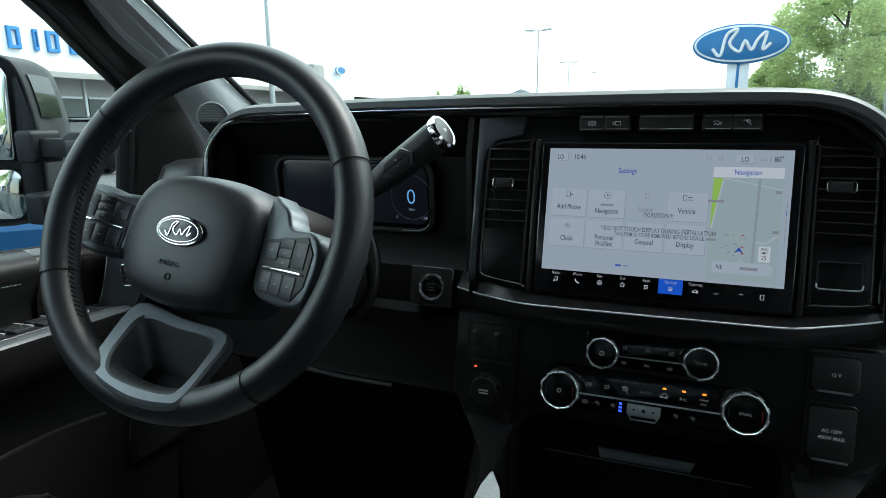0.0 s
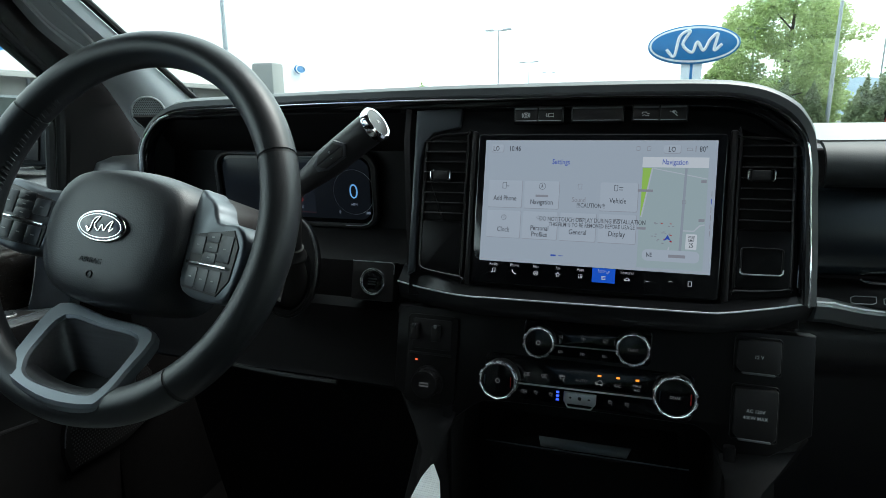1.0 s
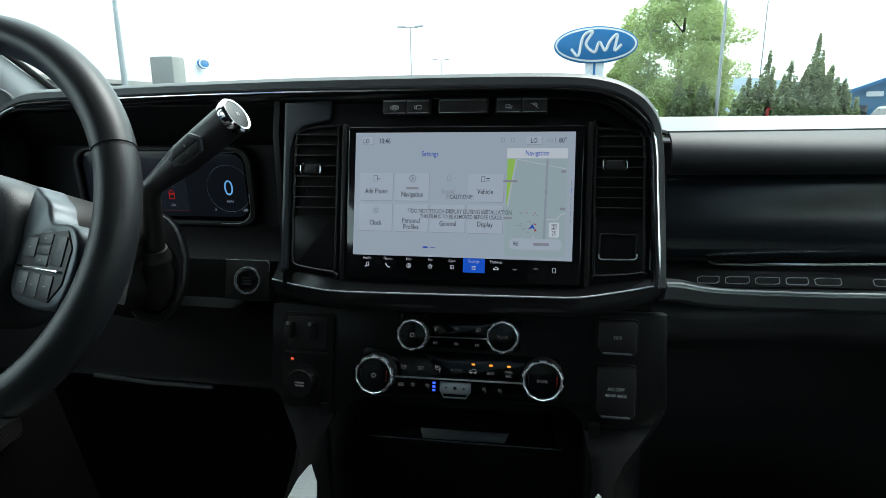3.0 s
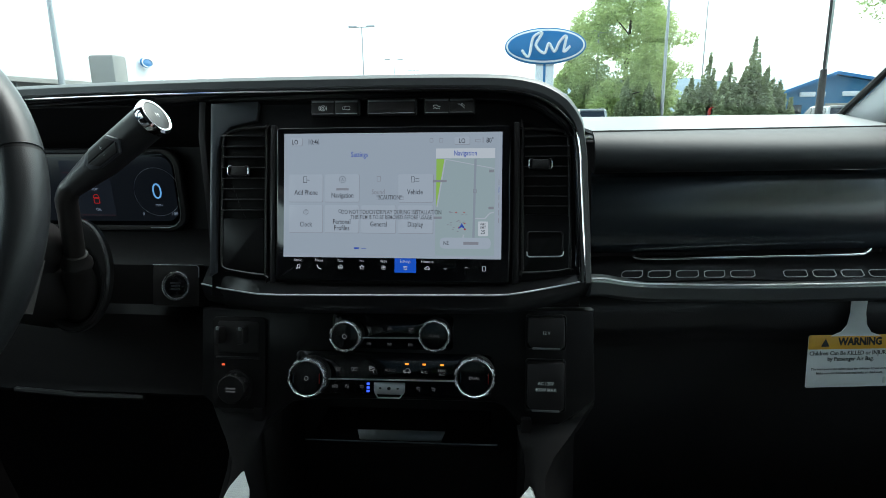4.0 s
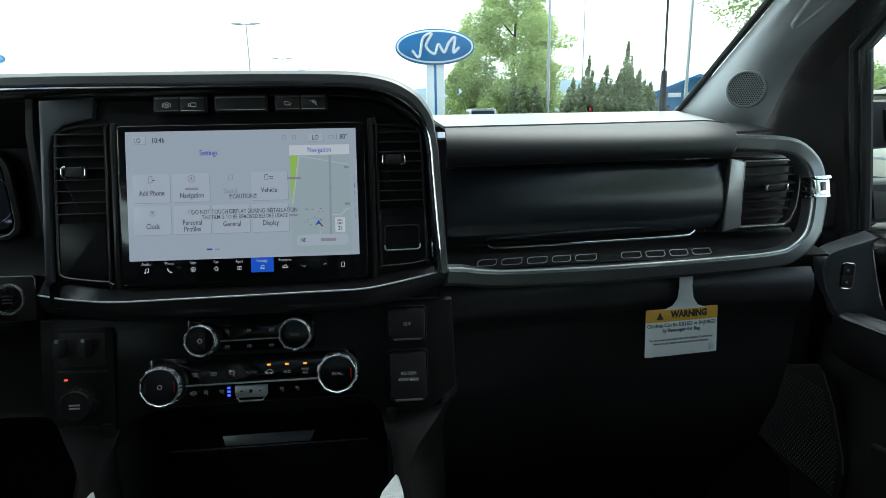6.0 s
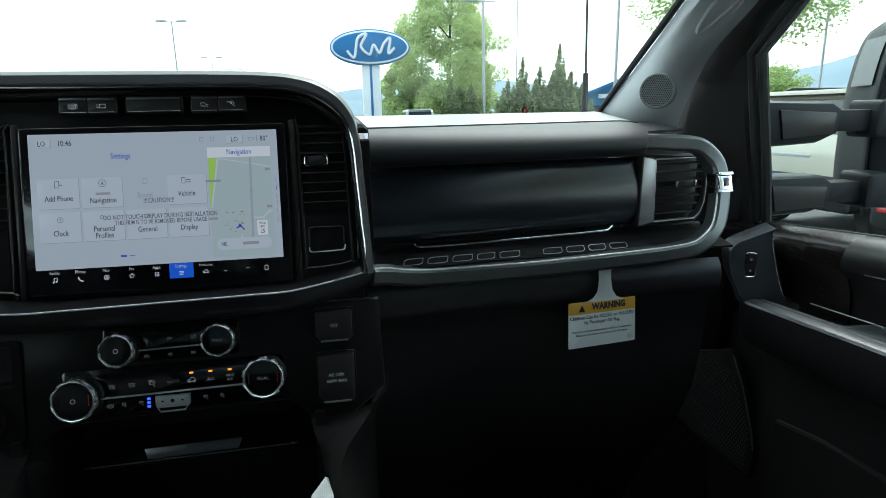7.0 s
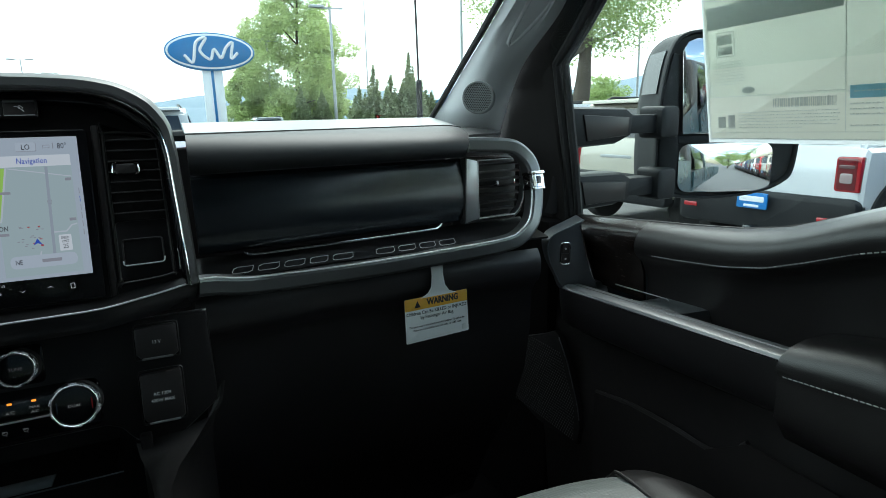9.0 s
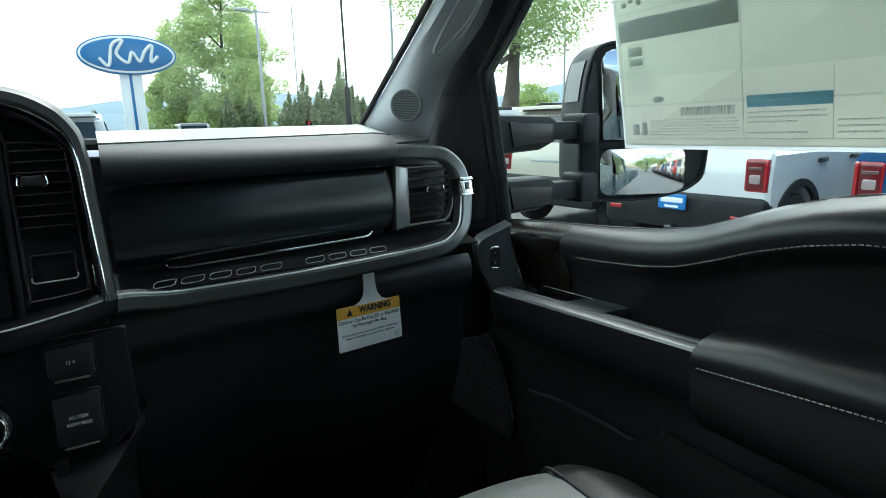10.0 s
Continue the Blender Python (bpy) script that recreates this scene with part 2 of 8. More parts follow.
CLUBLUE = glow("cluster_blue", (0.14, 0.36, 0.68))
CLUTXT = glow("cluster_text", (0.16, 0.2, 0.26))
CLURED = glow("cluster_red", (0.3, 0.01, 0.01))
AMBER = glow("amber_led", (1.0, 0.30, 0.03), 1.3)
# Legends are given a faint glow, added to lift them off the panel.
LEGENDGLOW = glow("glowing_legend", (0.125, 0.13, 0.134))
LEGENDDIM = glow("dim_glowing_legend", (0.05, 0.052, 0.055))
CAPMARK = surface("dim_cap_legend", (0.05, 0.052, 0.055), (0.06, 0.062, 0.065), 50, 0.4, 0.05)
BLUELED = glow("blue_led", (0.05, 0.12, 1.0), 1.3)
REDLED = glow("red_led", (0.9, 0.13, 0.05))
GLASS = clear_pane("window_glass")
TINTED = clear_pane("tinted_glass", (0.25, 0.27, 0.27), 0.02)
MIRROR = surface("mirror_silver", (0.9, 0.9, 0.9), None, 5, 0.03, 0.01, metal=1.0)
PAPER = sheet("sticker_paper", (0.78, 0.78, 0.72), 0.46)
INK = sheet("sticker_ink", (0.74, 0.76, 0.74), 0.5)
INKDARK = sheet("sticker_dark_ink", (0.66, 0.68, 0.67), 0.5)
INKBLUE = sheet("sticker_blue_ink", (0.42, 0.68, 0.78), 0.5)
ASPHALT = surface("asphalt", (0.075, 0.077, 0.08), (0.11, 0.112, 0.115), 1.3, 0.85, 0.08, grain=0.6, gscale=60)
# Leaf green is paled to carry the distance haze.
LEAF = sheet("leaf_green", (0.50, 0.585, 0.28), 0.56)
LEAFDK = sheet("leaf_dark", (0.34, 0.44, 0.17), 0.5)
# Needle green is lightened for haze as well.
NEEDLE = sheet("pine_needle", (0.29, 0.34, 0.19), 0.35)
BARK = surface("bark", (0.07, 0.055, 0.045), (0.13, 0.11, 0.09), 8, 0.95, 0.04, grain=0.8, gscale=40)
# Blue tone holds the hills' haze; the air itself is clear.
HILL = surface("far_hill", (0.10, 0.155, 0.205), (0.14, 0.19, 0.235), 0.012, 0.95, 0.03)
STEEL = surface("galvanised_steel", (0.38, 0.4, 0.41), (0.46, 0.48, 0.49), 6, 0.5, 0.1, metal=0.4)
WHITEWALL = surface("white_stucco", (0.74, 0.75, 0.74), (0.8, 0.8, 0.79), 2, 0.8, 0.06, grain=0.2, gscale=60)
GREYWALL = surface("grey_fascia", (0.27, 0.265, 0.25), (0.32, 0.315, 0.30), 2, 0.75, 0.06)
BLUEWALL = surface("blue_cladding", (0.03, 0.14, 0.27), (0.04, 0.17, 0.31), 2, 0.6, 0.08)
TANWALL = surface("tan_cladding", (0.3, 0.26, 0.2), (0.36, 0.31, 0.25), 2, 0.8, 0.06)
SIGNBLUE = surface("sign_blue", (0.012, 0.15, 0.38), (0.015, 0.17, 0.42), 1.5, 0.35, 0.05, coat=0.3)
SIGNWHITE = surface("sign_white", (0.74, 0.76, 0.78), (0.8, 0.82, 0.83), 1.5, 0.4, 0.05)
CARWHITE = surface("white_car_paint", (0.56, 0.58, 0.6), (0.6, 0.62, 0.64), 1.0, 0.22, 0.04, coat=0.8)
CARTAN = surface("tan_car_paint", (0.42, 0.40, 0.33), (0.46, 0.44, 0.37), 1.0, 0.25, 0.04, coat=0.8)
CARBLUE = surface("blue_car_paint", (0.006, 0.04, 0.11), (0.009, 0.05, 0.13), 1.0, 0.6, 0.04, spec=0.1)
CARDARK = surface("dark_car_paint", (0.02, 0.025, 0.03), (0.03, 0.036, 0.042), 1.0, 0.2, 0.04, coat=0.9)
CARRED = surface("red_car_paint", (0.35, 0.02, 0.02), (0.4, 0.03, 0.03), 1.0, 0.22, 0.04, coat=0.8)
CLADDING = surface("car_black_cladding", (0.010, 0.0108, 0.012), (0.015, 0.016, 0.0175), 12, 0.55, 0.06, grain=0.25, gscale=400, spec=0.3)
TYRE = surface("tyre_rubber", (0.018, 0.018, 0.018), (0.03, 0.03, 0.03), 20, 0.85, 0.06, grain=0.4, gscale=150)
CARGLASS = surface("dark_car_glass", (0.01, 0.013, 0.014), (0.014, 0.018, 0.019), 5, 0.05, 0.02, spec=0.8)
SHOPGLASS = surface("green_grey_shop_glass", (0.05, 0.062, 0.056), (0.075, 0.09, 0.082), 0.6, 0.25, 0.05, spec=0.2)
LAMPRED = surface("red_lamp_lens", (0.26, 0.008, 0.012), (0.32, 0.012, 0.016), 20, 0.12, 0.03, coat=0.8)
LAMPDEEP = surface("deep_red_lens", (0.10, 0.006, 0.01), (0.14, 0.01, 0.012), 20, 0.12, 0.03, coat=0.8)
LAMPPALE = surface("pale_lamp_lens", (0.26, 0.20, 0.20), (0.36, 0.29, 0.29), 20, 0.15, 0.03, coat=0.8)
LAMPCLEAR = surface("clear_lamp_lens", (0.10, 0.05, 0.05), (0.14, 0.07, 0.07), 20, 0.12, 0.03, coat=0.8)
PLATEBLUE = surface("dealer_plate_blue", (0.015, 0.16, 0.45), (0.02, 0.18, 0.5), 20, 0.4, 0.05)

# ---- building helpers ----
ORIGIN = {}
V = Vector


def thing(name, at, label, category, group="", kind=""):
    ob = new(name)
    ob.location = at
    ob.empty_display_size = 0.05
    ORIGIN[ob] = V(at)
    return tagged(ob, label, category, group, kind)


def finish(name, bm, mat, origin, sharp=38):
    bmesh.ops.remove_doubles(bm, verts=bm.verts, dist=1e-6)
    bmesh.ops.recalc_face_normals(bm, faces=bm.faces)
    bmesh.ops.translate(bm, verts=bm.verts, vec=-V(origin))
    lim = radians(sharp)
    for fc in bm.faces:
        fc.smooth = True
    for e in bm.edges:
        if len(e.link_faces) == 2:
            e.smooth = e.calc_face_angle(0) < lim
        else:
            e.smooth = False
    me = bpy.data.meshes.new(name)
    bm.to_mesh(me)
    bm.free()
    me.materials.append(mat)
    return me


def part(name, bm, mat, parent, label="", sharp=38):
    ob = new(name, finish(name, bm, mat, ORIGIN[parent], sharp))
    ob.parent = parent
    ORIGIN[ob] = ORIGIN[parent]
    return tagged(ob, label)


def lone(name, bm, mat, at, label, category, group="", kind="", sharp=38):
    ob = new(name, finish(name, bm, mat, at, sharp))
    ob.location = at
    ORIGIN[ob] = V(at)
    return tagged(ob, label, category, group, kind)


def inset(pts, d):
    out, n = [], len(pts)
    area = sum(pts[i][0] * pts[(i + 1) % n][1] - pts[(i + 1) % n][0] * pts[i][1] for i in range(n))
    s = 1 if area > 0 else -1
    for i in range(n):
        p0, p1, p2 = V(pts[i - 1]), V(pts[i]), V(pts[(i + 1) % n])
        a, b = (p1 - p0), (p2 - p1)
        if a.length < 1e-9 or b.length < 1e-9:
            out.append(tuple(p1))
            continue
        a.normalize(), b.normalize()
        nv = V((-a.y - b.y, a.x + b.x))
        k = nv.length
        if k < 1e-6:
            out.append(tuple(p1))
            continue
        nv /= k
        c = max(0.4, nv.dot(V((-a.y, a.x))))
        out.append(tuple(p1 + nv * (s * d / c)))
    return out


def folded(a, b):
    """Whether an inset outline turns back on itself."""
    n = len(a)
    for i in range(n):
        j = (i + 1) % n
        if (a[j][0] - a[i][0]) * (b[j][0] - b[i][0]) + (a[j][1] - a[i][1]) * (b[j][1] - b[i][1]) < -1e-12:
            return True
    return False


def rings(bm, loops, cap0=True, cap1=True, closed=True):
    """Skins a row of loops (lists of points of one length)."""
    vs = [[bm.verts.new(p) for p in lp] for lp in loops]
    n = len(vs[0])
    for a, b in zip(vs, vs[1:]):
        for i in range(n if closed else n - 1):
            j = (i + 1) % n
            bm.faces.new((a[i], a[j], b[j], b[i]))
    if cap0:
        bm.faces.new(vs[0][::-1])
    if cap1:
        bm.faces.new(vs[-1])
    return bm


def slab(outline, m, depth, bev=0.001, base=0.0, bm=None):
    """An outline in m's xy-plane, raised from base to base + depth along m's z, with a chamfered rim."""
    bm = bm or bmesh.new()
    bev = min(bev, abs(depth) * 0.5)
    for _ in range(8):
        if not folded(outline, inset(outline, bev)):
            break
        bev *= 0.7
    sg = 1 if depth > 0 else -1
    lo = [(*p, base) for p in outline]
    hi = [(*p, base + depth - sg * bev) for p in outline]
    mid = [(*p, base + depth - sg * bev * 0.3) for p in inset(outline, bev * 0.3)]
    top = [(*p, base + depth) for p in inset(outline, bev)]
    return rings(bm, [[m @ V(p) for p in lp] for lp in (lo, hi, mid, top)])


def frame_ring(outer, inner, m, depth, base=0.0, bev=0.0006, bm=None):
    """A raised frame between two outlines of one length."""
    bm = bm or bmesh.new()
    lp = [[(*p, base) for p in outer], [(*p, base + depth - bev) for p in outer], [(*p, base + depth) for p in inset(outer, bev)],
          [(*p, base + depth) for p in inset(inner, -bev)], [(*p, base + depth - bev) for p in inner], [(*p, base) for p in inner]]
    return rings(bm, [[m @ V(p) for p in q] for q in lp], False, False)


def rrect(x0, y0, x1, y1, r, n=4):
    r = min(r, abs(x1 - x0) / 2 - 1e-5, abs(y1 - y0) / 2 - 1e-5)
    pts = []
    for cx, cy, a0 in ((x1 - r, y0 + r, -90), (x1 - r, y1 - r, 0), (x0 + r, y1 - r, 90), (x0 + r, y0 + r, 180)):
        for i in range(n + 1):
            a = radians(a0 + 90 * i / n)
            pts.append((cx + r * math.cos(a), cy + r * math.sin(a)))
    return pts


def oval(cx, cy, rx, ry, n=40):
    return [(cx + rx * math.cos(2 * math.pi * i / n), cy + ry * math.sin(2 * math.pi * i / n)) for i in range(n)]


def box(c, s, bev=0.002, m=None, bm=None):
    """A chamfered box of centre c and size s, in the pose m."""
    m = m or Matrix()
    return slab(rrect(c[0] - s[0] / 2, c[1] - s[1] / 2, c[0] + s[0] / 2, c[1] + s[1] / 2, bev, 2), m, s[2], bev, c[2] - s[2] / 2, bm)


def smooth_path(pts, n=8, closed=False):
    """Catmull-Rom through the points."""
    pts = [V(p) for p in pts]
    out, k = [], len(pts)
    for i in range(k if closed else k - 1):
        p0 = pts[i - 1] if (closed or i > 0) else pts[0] * 2 - pts[1]
        p1, p2 = pts[i], pts[(i + 1) % k]
        p3 = pts[(i + 2) % k] if (closed or i + 2 < k) else p2 * 2 - p1
        for j in range(n):
            t = j / n
            out.append(0.5 * ((2 * p1) + (p2 - p0) * t + (2 * p0 - 5 * p1 + 4 * p2 - p3) * t * t + (3 * p1 - p0 - 3 * p2 + p3) * t ** 3))
    if not closed:
        out.append(pts[-1])
    return out


def sweep(path, profile, up=(0, 0, 1), closed=False, scales=None, bm=None):
    """Carries a profile [(side, up)] along a path."""
    bm = bm or bmesh.new()
    path = [V(p) for p in path]
    n, loops = len(path), []
    for i, p in enumerate(path):
        a = path[i - 1] if (closed or i > 0) else p
        b = path[(i + 1) % n] if (closed or i < n - 1) else p
        d = (b - a).normalized()
        u = V(up) if not callable(up) else V(up(i / max(1, n - 1)))
        side = d.cross(u).normalized()
        w = side.cross(d).normalized()
        k = scales[i] if scales else 1.0
        loops.append([p + side * (q[0] * k) + w * (q[1] * k) for q in profile])
    if closed:
        loops.append(loops[0])
    return rings(bm, loops, not closed, not closed)


def tube(path, r, segs=10, up=(0, 0, 1), closed=False, scales=None, bm=None, ry=None):
    return sweep(path, oval(0, 0, r, ry or r, segs), up, closed, scales, bm)


def lathe(profile, m, segs=32, bm=None):
    """Turns a profile [(radius, height)] round m's z."""
    bm = bm or bmesh.new()
    return rings(bm, [[m @ V((r * math.cos(2 * math.pi * i / segs), r * math.sin(2 * math.pi * i / segs), h)) for i in range(segs)]
                      for r, h in profile], profile[0][0] > 1e-6, profile[-1][0] > 1e-6)


def shell(rows, thick=0.003, bm=None):
    """A sheet through rows of points, given thickness along its own normal."""
    bm = bm or bmesh.new()
    rows = [[V(p) for p in r] for r in rows]
    nr, nc = len(rows), len(rows[0])
    front = [[bm.verts.new(p) for p in r] for r in rows]
    back = []
    for i in range(nr):
        line = []
        for j in range(nc):
            du = rows[i][min(j + 1, nc - 1)] - rows[i][max(j - 1, 0)]
            dv = rows[min(i + 1, nr - 1)][j] - rows[max(i - 1, 0)][j]
            nn = du.cross(dv)
            nn = nn.normalized() if nn.length > 1e-12 else V((0, 0, 1))
            line.append(bm.verts.new(rows[i][j] + nn * thick))
        back.append(line)
    for g in (front, back):
        for i in range(nr - 1):
            for j in range(nc - 1):
                bm.faces.new((g[i][j], g[i][j + 1], g[i + 1][j + 1], g[i + 1][j]))
    for i in range(nr - 1):
        for j in (0, nc - 1):
            bm.faces.new((front[i][j], front[i + 1][j], back[i + 1][j], back[i][j]))
    for j in range(nc - 1):
        for i in (0, nr - 1):
            bm.faces.new((front[i][j], front[i][j + 1], back[i][j + 1], back[i][j]))
    return bm


def lettering(text, m, size, mat, parent, align="CENTER", name="lettering", depth=0.0001, label="", weight=-0.012):
    cu = bpy.data.curves.new(name, "FONT")
    cu.offset = weight * size
    cu.body, cu.size, cu.align_x, cu.align_y, cu.extrude, cu.resolution_u = text, size, align, "CENTER", depth, 5 if size > 0.02 else 2
    tmp = bpy.data.objects.new(name, cu)
    scene.collection.objects.link(tmp)
    me = bpy.data.meshes.new_from_object(tmp.evaluated_get(bpy.context.evaluated_depsgraph_get()))
    bpy.data.objects.remove(tmp)
    me.transform(Matrix.Translation(-ORIGIN[parent]) @ m)
    me.materials.clear()
    me.materials.append(mat)
    ob = new(name, me)
    ob.parent = parent
    ORIGIN[ob] = ORIGIN[parent]
    return tagged(ob, label)


# the truck's plane of symmetry
MID_N, MID_O = V((math.cos(radians(3)), math.sin(radians(3)), 0)), V((-0.02, 0, 0))


def side(p, s):
    """A point of the truck's passenger side (s = 1), or its mirror image on the driver's side (s = -1)."""
    p = V(p)
    return p if s > 0 else p - 2 * (p - MID_O).dot(MID_N) * MID_N


def basis(o, x, y, z):
    return Matrix((( *(V((x[0], y[0], z[0]))), o[0]), (*(V((x[1], y[1], z[1]))), o[1]), (*(V((x[2], y[2], z[2]))), o[2]), (0, 0, 0, 1)))


# the plane of the centre stack: x across, y up along it, z towards the seats
KS = 0.225
CS = 1 / math.sqrt(1 + KS * KS)
SF = basis((0, 0, 1.6), (1, 0, 0), (0, KS * CS, CS), (0, -CS, KS * CS))


def hz(z):
    """Height in the stack's plane of a world height."""
    return (z - 1.6) / CS


def rz(x0, z0, x1, z1, r=0.003, n=4):
    return rrect(x0, hz(z0), x1, hz(z1), r, n)

# ---- dashboard ----
dash = thing("dashboard", (0, 0.2, 1.0), "black soft-touch truck dashboard with chrome and dark silver trim", "dashboard", kind="structure")
HOODLINE = [(-0.745, 0.058, 1.47), (-0.735, 0.055, 1.52), (-0.728, 0.052, 1.56), (-0.725, 0.052, 1.582), (-0.712, 0.052, 1.606), (-0.685, 0.051, 1.63), (-0.658, 0.049, 1.64),
            (-0.62, 0.046, 1.6445), (-0.5, 0.038, 1.647), (-0.38, 0.028, 1.649), (-0.227, 0.01, 1.650), (-0.103, 0.006, 1.650),
            (0.045, 0.005, 1.6495), (0.122, 0.004, 1.6475), (0.156, 0.003, 1.643), (0.177, 0.0, 1.6355), (0.196, -0.003, 1.622), (0.210, -0.006, 1.604),
            (0.2155, -0.011, 1.58), (0.2175, -0.018, 1.545), (0.2205, -0.03, 1.492), (0.223, -0.041, 1.434)]
hood = smooth_path(HOODLINE, 5)


def outward(path, i):
    a, b = path[max(0, i - 1)], path[min(len(path) - 1, i + 1)]
    d = (b - a)
    return V((-d.z, 0, d.x)).normalized()


def along_hood(profile):
    slim = [1.0 - 0.62 * max(0.0, min(1.0, (1.625 - p[2]) / 0.03)) if p[0] > 0.17 else 1.0 - 0.6 * max(0.0, min(1.0, (-0.62 - p[0]) / 0.06)) for p in hood]
    return [[p + outward(hood, i) * o * slim[i] + V((0, dy, 0)) for o, dy in profile] for i, p in enumerate(hood)]


part("hood_pad", shell(along_hood([(0.0022, 0.006), (0.0024, -0.002), (0.006, -0.005), (0.0105, -0.0035), (0.0135, 0.002), (0.0145, 0.012), (0.0145, 0.05), (0.0135, 0.12),
                                   (0.010, 0.2), (0.002, 0.3), (-0.02, 0.42)]), -0.004), HOODPAD, dash, "charcoal grained dash hood")
part("chrome_strip", tube([p + V((0, -0.0082, 0)) + outward(hood, i) * 0.0004 for i, p in enumerate(hood)], 0.0013, 8, up=(0, -1, 0), ry=0.0017), CHROME, dash, "thin chrome strip")
part("hood_lip", shell(along_hood([(-0.0015, -0.001), (-0.006, 0.0), (-0.011, 0.004), (-0.014, 0.014)]), 0.003), GLOSS, dash, "gloss black inner lip")

# Strip's broad end in pale satin, its sky reflection put into colour.
end_ = [p + V((0, -0.0085, 0)) - outward(hood, i) * 0.0022 for i, p in enumerate(hood) if p[0] < -0.655]
part("chrome_end", tube(end_, 0.0026, 10, up=(0, -1, 0), ry=0.0032, scales=[1.25 - 0.75 * i / (len(end_) - 1) for i in range(len(end_))]), SATIN, dash, "broad end of the chrome strip, pale for its sky reflection")

# centre bezel with its rounded top corner
bez = [(-0.2255, hz(1.407)), (0.220, hz(1.407)), (0.2165, hz(1.50)), (0.2125, hz(1.58)), (0.207, hz(1.602)), (0.193, hz(1.619)), (0.174, hz(1.6325)), (0.152, hz(1.6395)),
       (0.045, hz(1.6435)), (-0.2255, hz(1.645))]
part("centre_bezel", slab(bez, SF, 0.03, 0.003, -0.034), BEZEL, dash, "satin black centre bezel")
# Slate paler than the bezel: light on this facet is put into colour.
part("bezel_edge", slab([(-0.2255, hz(1.432)), (-0.2165, hz(1.437)), (-0.2155, hz(1.578)), (-0.2105, hz(1.598)), (-0.199, hz(1.609)), (-0.166, hz(1.6165)), (-0.163, hz(1.6405)), (-0.2255, hz(1.638))], SF, 0.008, 0.004, -0.005), LEDGE, dash, "satin facet round the vent, paler to carry the light on it")
for sx in (-1, 1):
    part("display_pillar", slab(rz(sx * 0.146 - 0.0035, 1.425, sx * 0.146 + 0.0035, 1.612, 0.002), SF, 0.004, 0.0015, -0.004), PLASTIC, dash)

# driver's side: deep instrument recess, then the knee panel
rows = []
for i in range(15):
    x = -0.742 + (0.742 - 0.238) * i / 14
    k = i / 14
    yo = 0.05 * (1 - k) + 0.012 * k
    rows.append([(x, yo + 0.004, 1.636), (x, yo + 0.03, 1.615), (x, 0.108, 1.592), (x, 0.125, 1.58), (x, 0.125, 1.458), (x, 0.1, 1.448), (x, 0.035, 1.44),
                 (x, 0.02, 1.43), (x, 0.018, 1.375), (x, 0.002, 1.366), (x, -0.004, 1.33), (x, 0.004, 1.262), (x, 0.0, 1.252), (x, 0.01, 1.243), (x, 0.09, 1.235), (x, 0.14, 1.0), (x, 0.2, 0.75)])
part("driver_panel", shell(rows, -0.004), DULL, dash, "black lower panel below the gauges")
part("knee_ledge", tube([(-0.55, -0.004, 1.252), (-0.45, -0.009, 1.25), (-0.355, -0.008, 1.25)], 0.004, 8), PLASTIC, dash)
part("recess_wall", slab([(0.0, 1.40), (0.15, 1.40), (0.15, 1.64), (0.012, 1.645), (0.0, 1.60)], basis((-0.241, 0, 0), (0, 1, 0), (0, 0, 1), (1, 0, 0)), 0.008, 0.001), DARKPL, dash)
part("recess_wall", slab([(0.06, 1.40), (0.15, 1.40), (0.15, 1.56), (0.06, 1.56)], basis((-0.752, 0, 0), (0, 1, 0), (0, 0, 1), (1, 0, 0)), 0.008, 0.001), DARKPL, dash)
part("column_cover", slab(rrect(-0.352, 1.29, -0.252, 1.372, 0.01), basis((0, 0.004, 0), (1, 0, 0), (0, 0.06, 1), (0, -1, 0.06)), 0.014, 0.005), PLASTIC, dash)
part("dash_end", box((-0.805, 0.145, 1.49), (0.13, 0.19, 0.16), 0.035), HOODPAD, dash, "soft charcoal dash end cap", 60)

# passenger side: top pad, rolled front, satin panel, shelf
def ypan(x):
    return 0.014 + (x - 0.245) * 0.117


top_rows, roll_rows, pan_rows, shelf_rows, low_rows = [], [], [], [], []
for i in range(25):
    k = i / 24
    x = 0.236 + 0.418 * k
    xr = 0.236 + 0.384 * k
    ys = 0.036 + 0.106 * k
    yb = 0.55 - 0.05 * k
    end = max(0.0, (x - 0.63) / 0.024)
    top_rows.append([(x + 0.1 * k * j, ys + (yb - ys) * j, 1.600 + 0.012 * j - 0.004 * end * (1 - j)) for j in (0, 0.03, 0.08, 0.2, 0.4, 0.6, 0.8, 1.0)])
    yp = ypan(x)
    row = []
    for j in range(13):
        q = math.pi / 2 * j / 12
        row.append((x + (xr - x) * j / 12, ys - 0.002 - (ys - yp + 0.012) * math.sin(q) ** 1.15, 1.5625 + (0.036 - 0.004 * end) * math.cos(q) ** 0.9))
    roll_rows.append(row + [(xr, yp - 0.0125, 1.5585), (xr, yp - 0.009, 1.554), (xr, yp - 0.002, 1.5515), (xr, yp + 0.008, 1.551)])
    xe = 0.236 + 0.386 * k
    pan_rows.append([(xe, yp + 0.016, 1.5495), (xe, yp + 0.0125, 1.5465), (xe, yp + 0.0075, 1.534), (xe, yp + 0.0025, 1.518), (xe, yp - 0.0005, 1.50), (xe, yp - 0.0015, 1.482), (xe, yp + 0.0002, 1.466), (xe, yp + 0.005, 1.456), (xe, yp + 0.012, 1.4515), (xe, yp + 0.02, 1.450)])
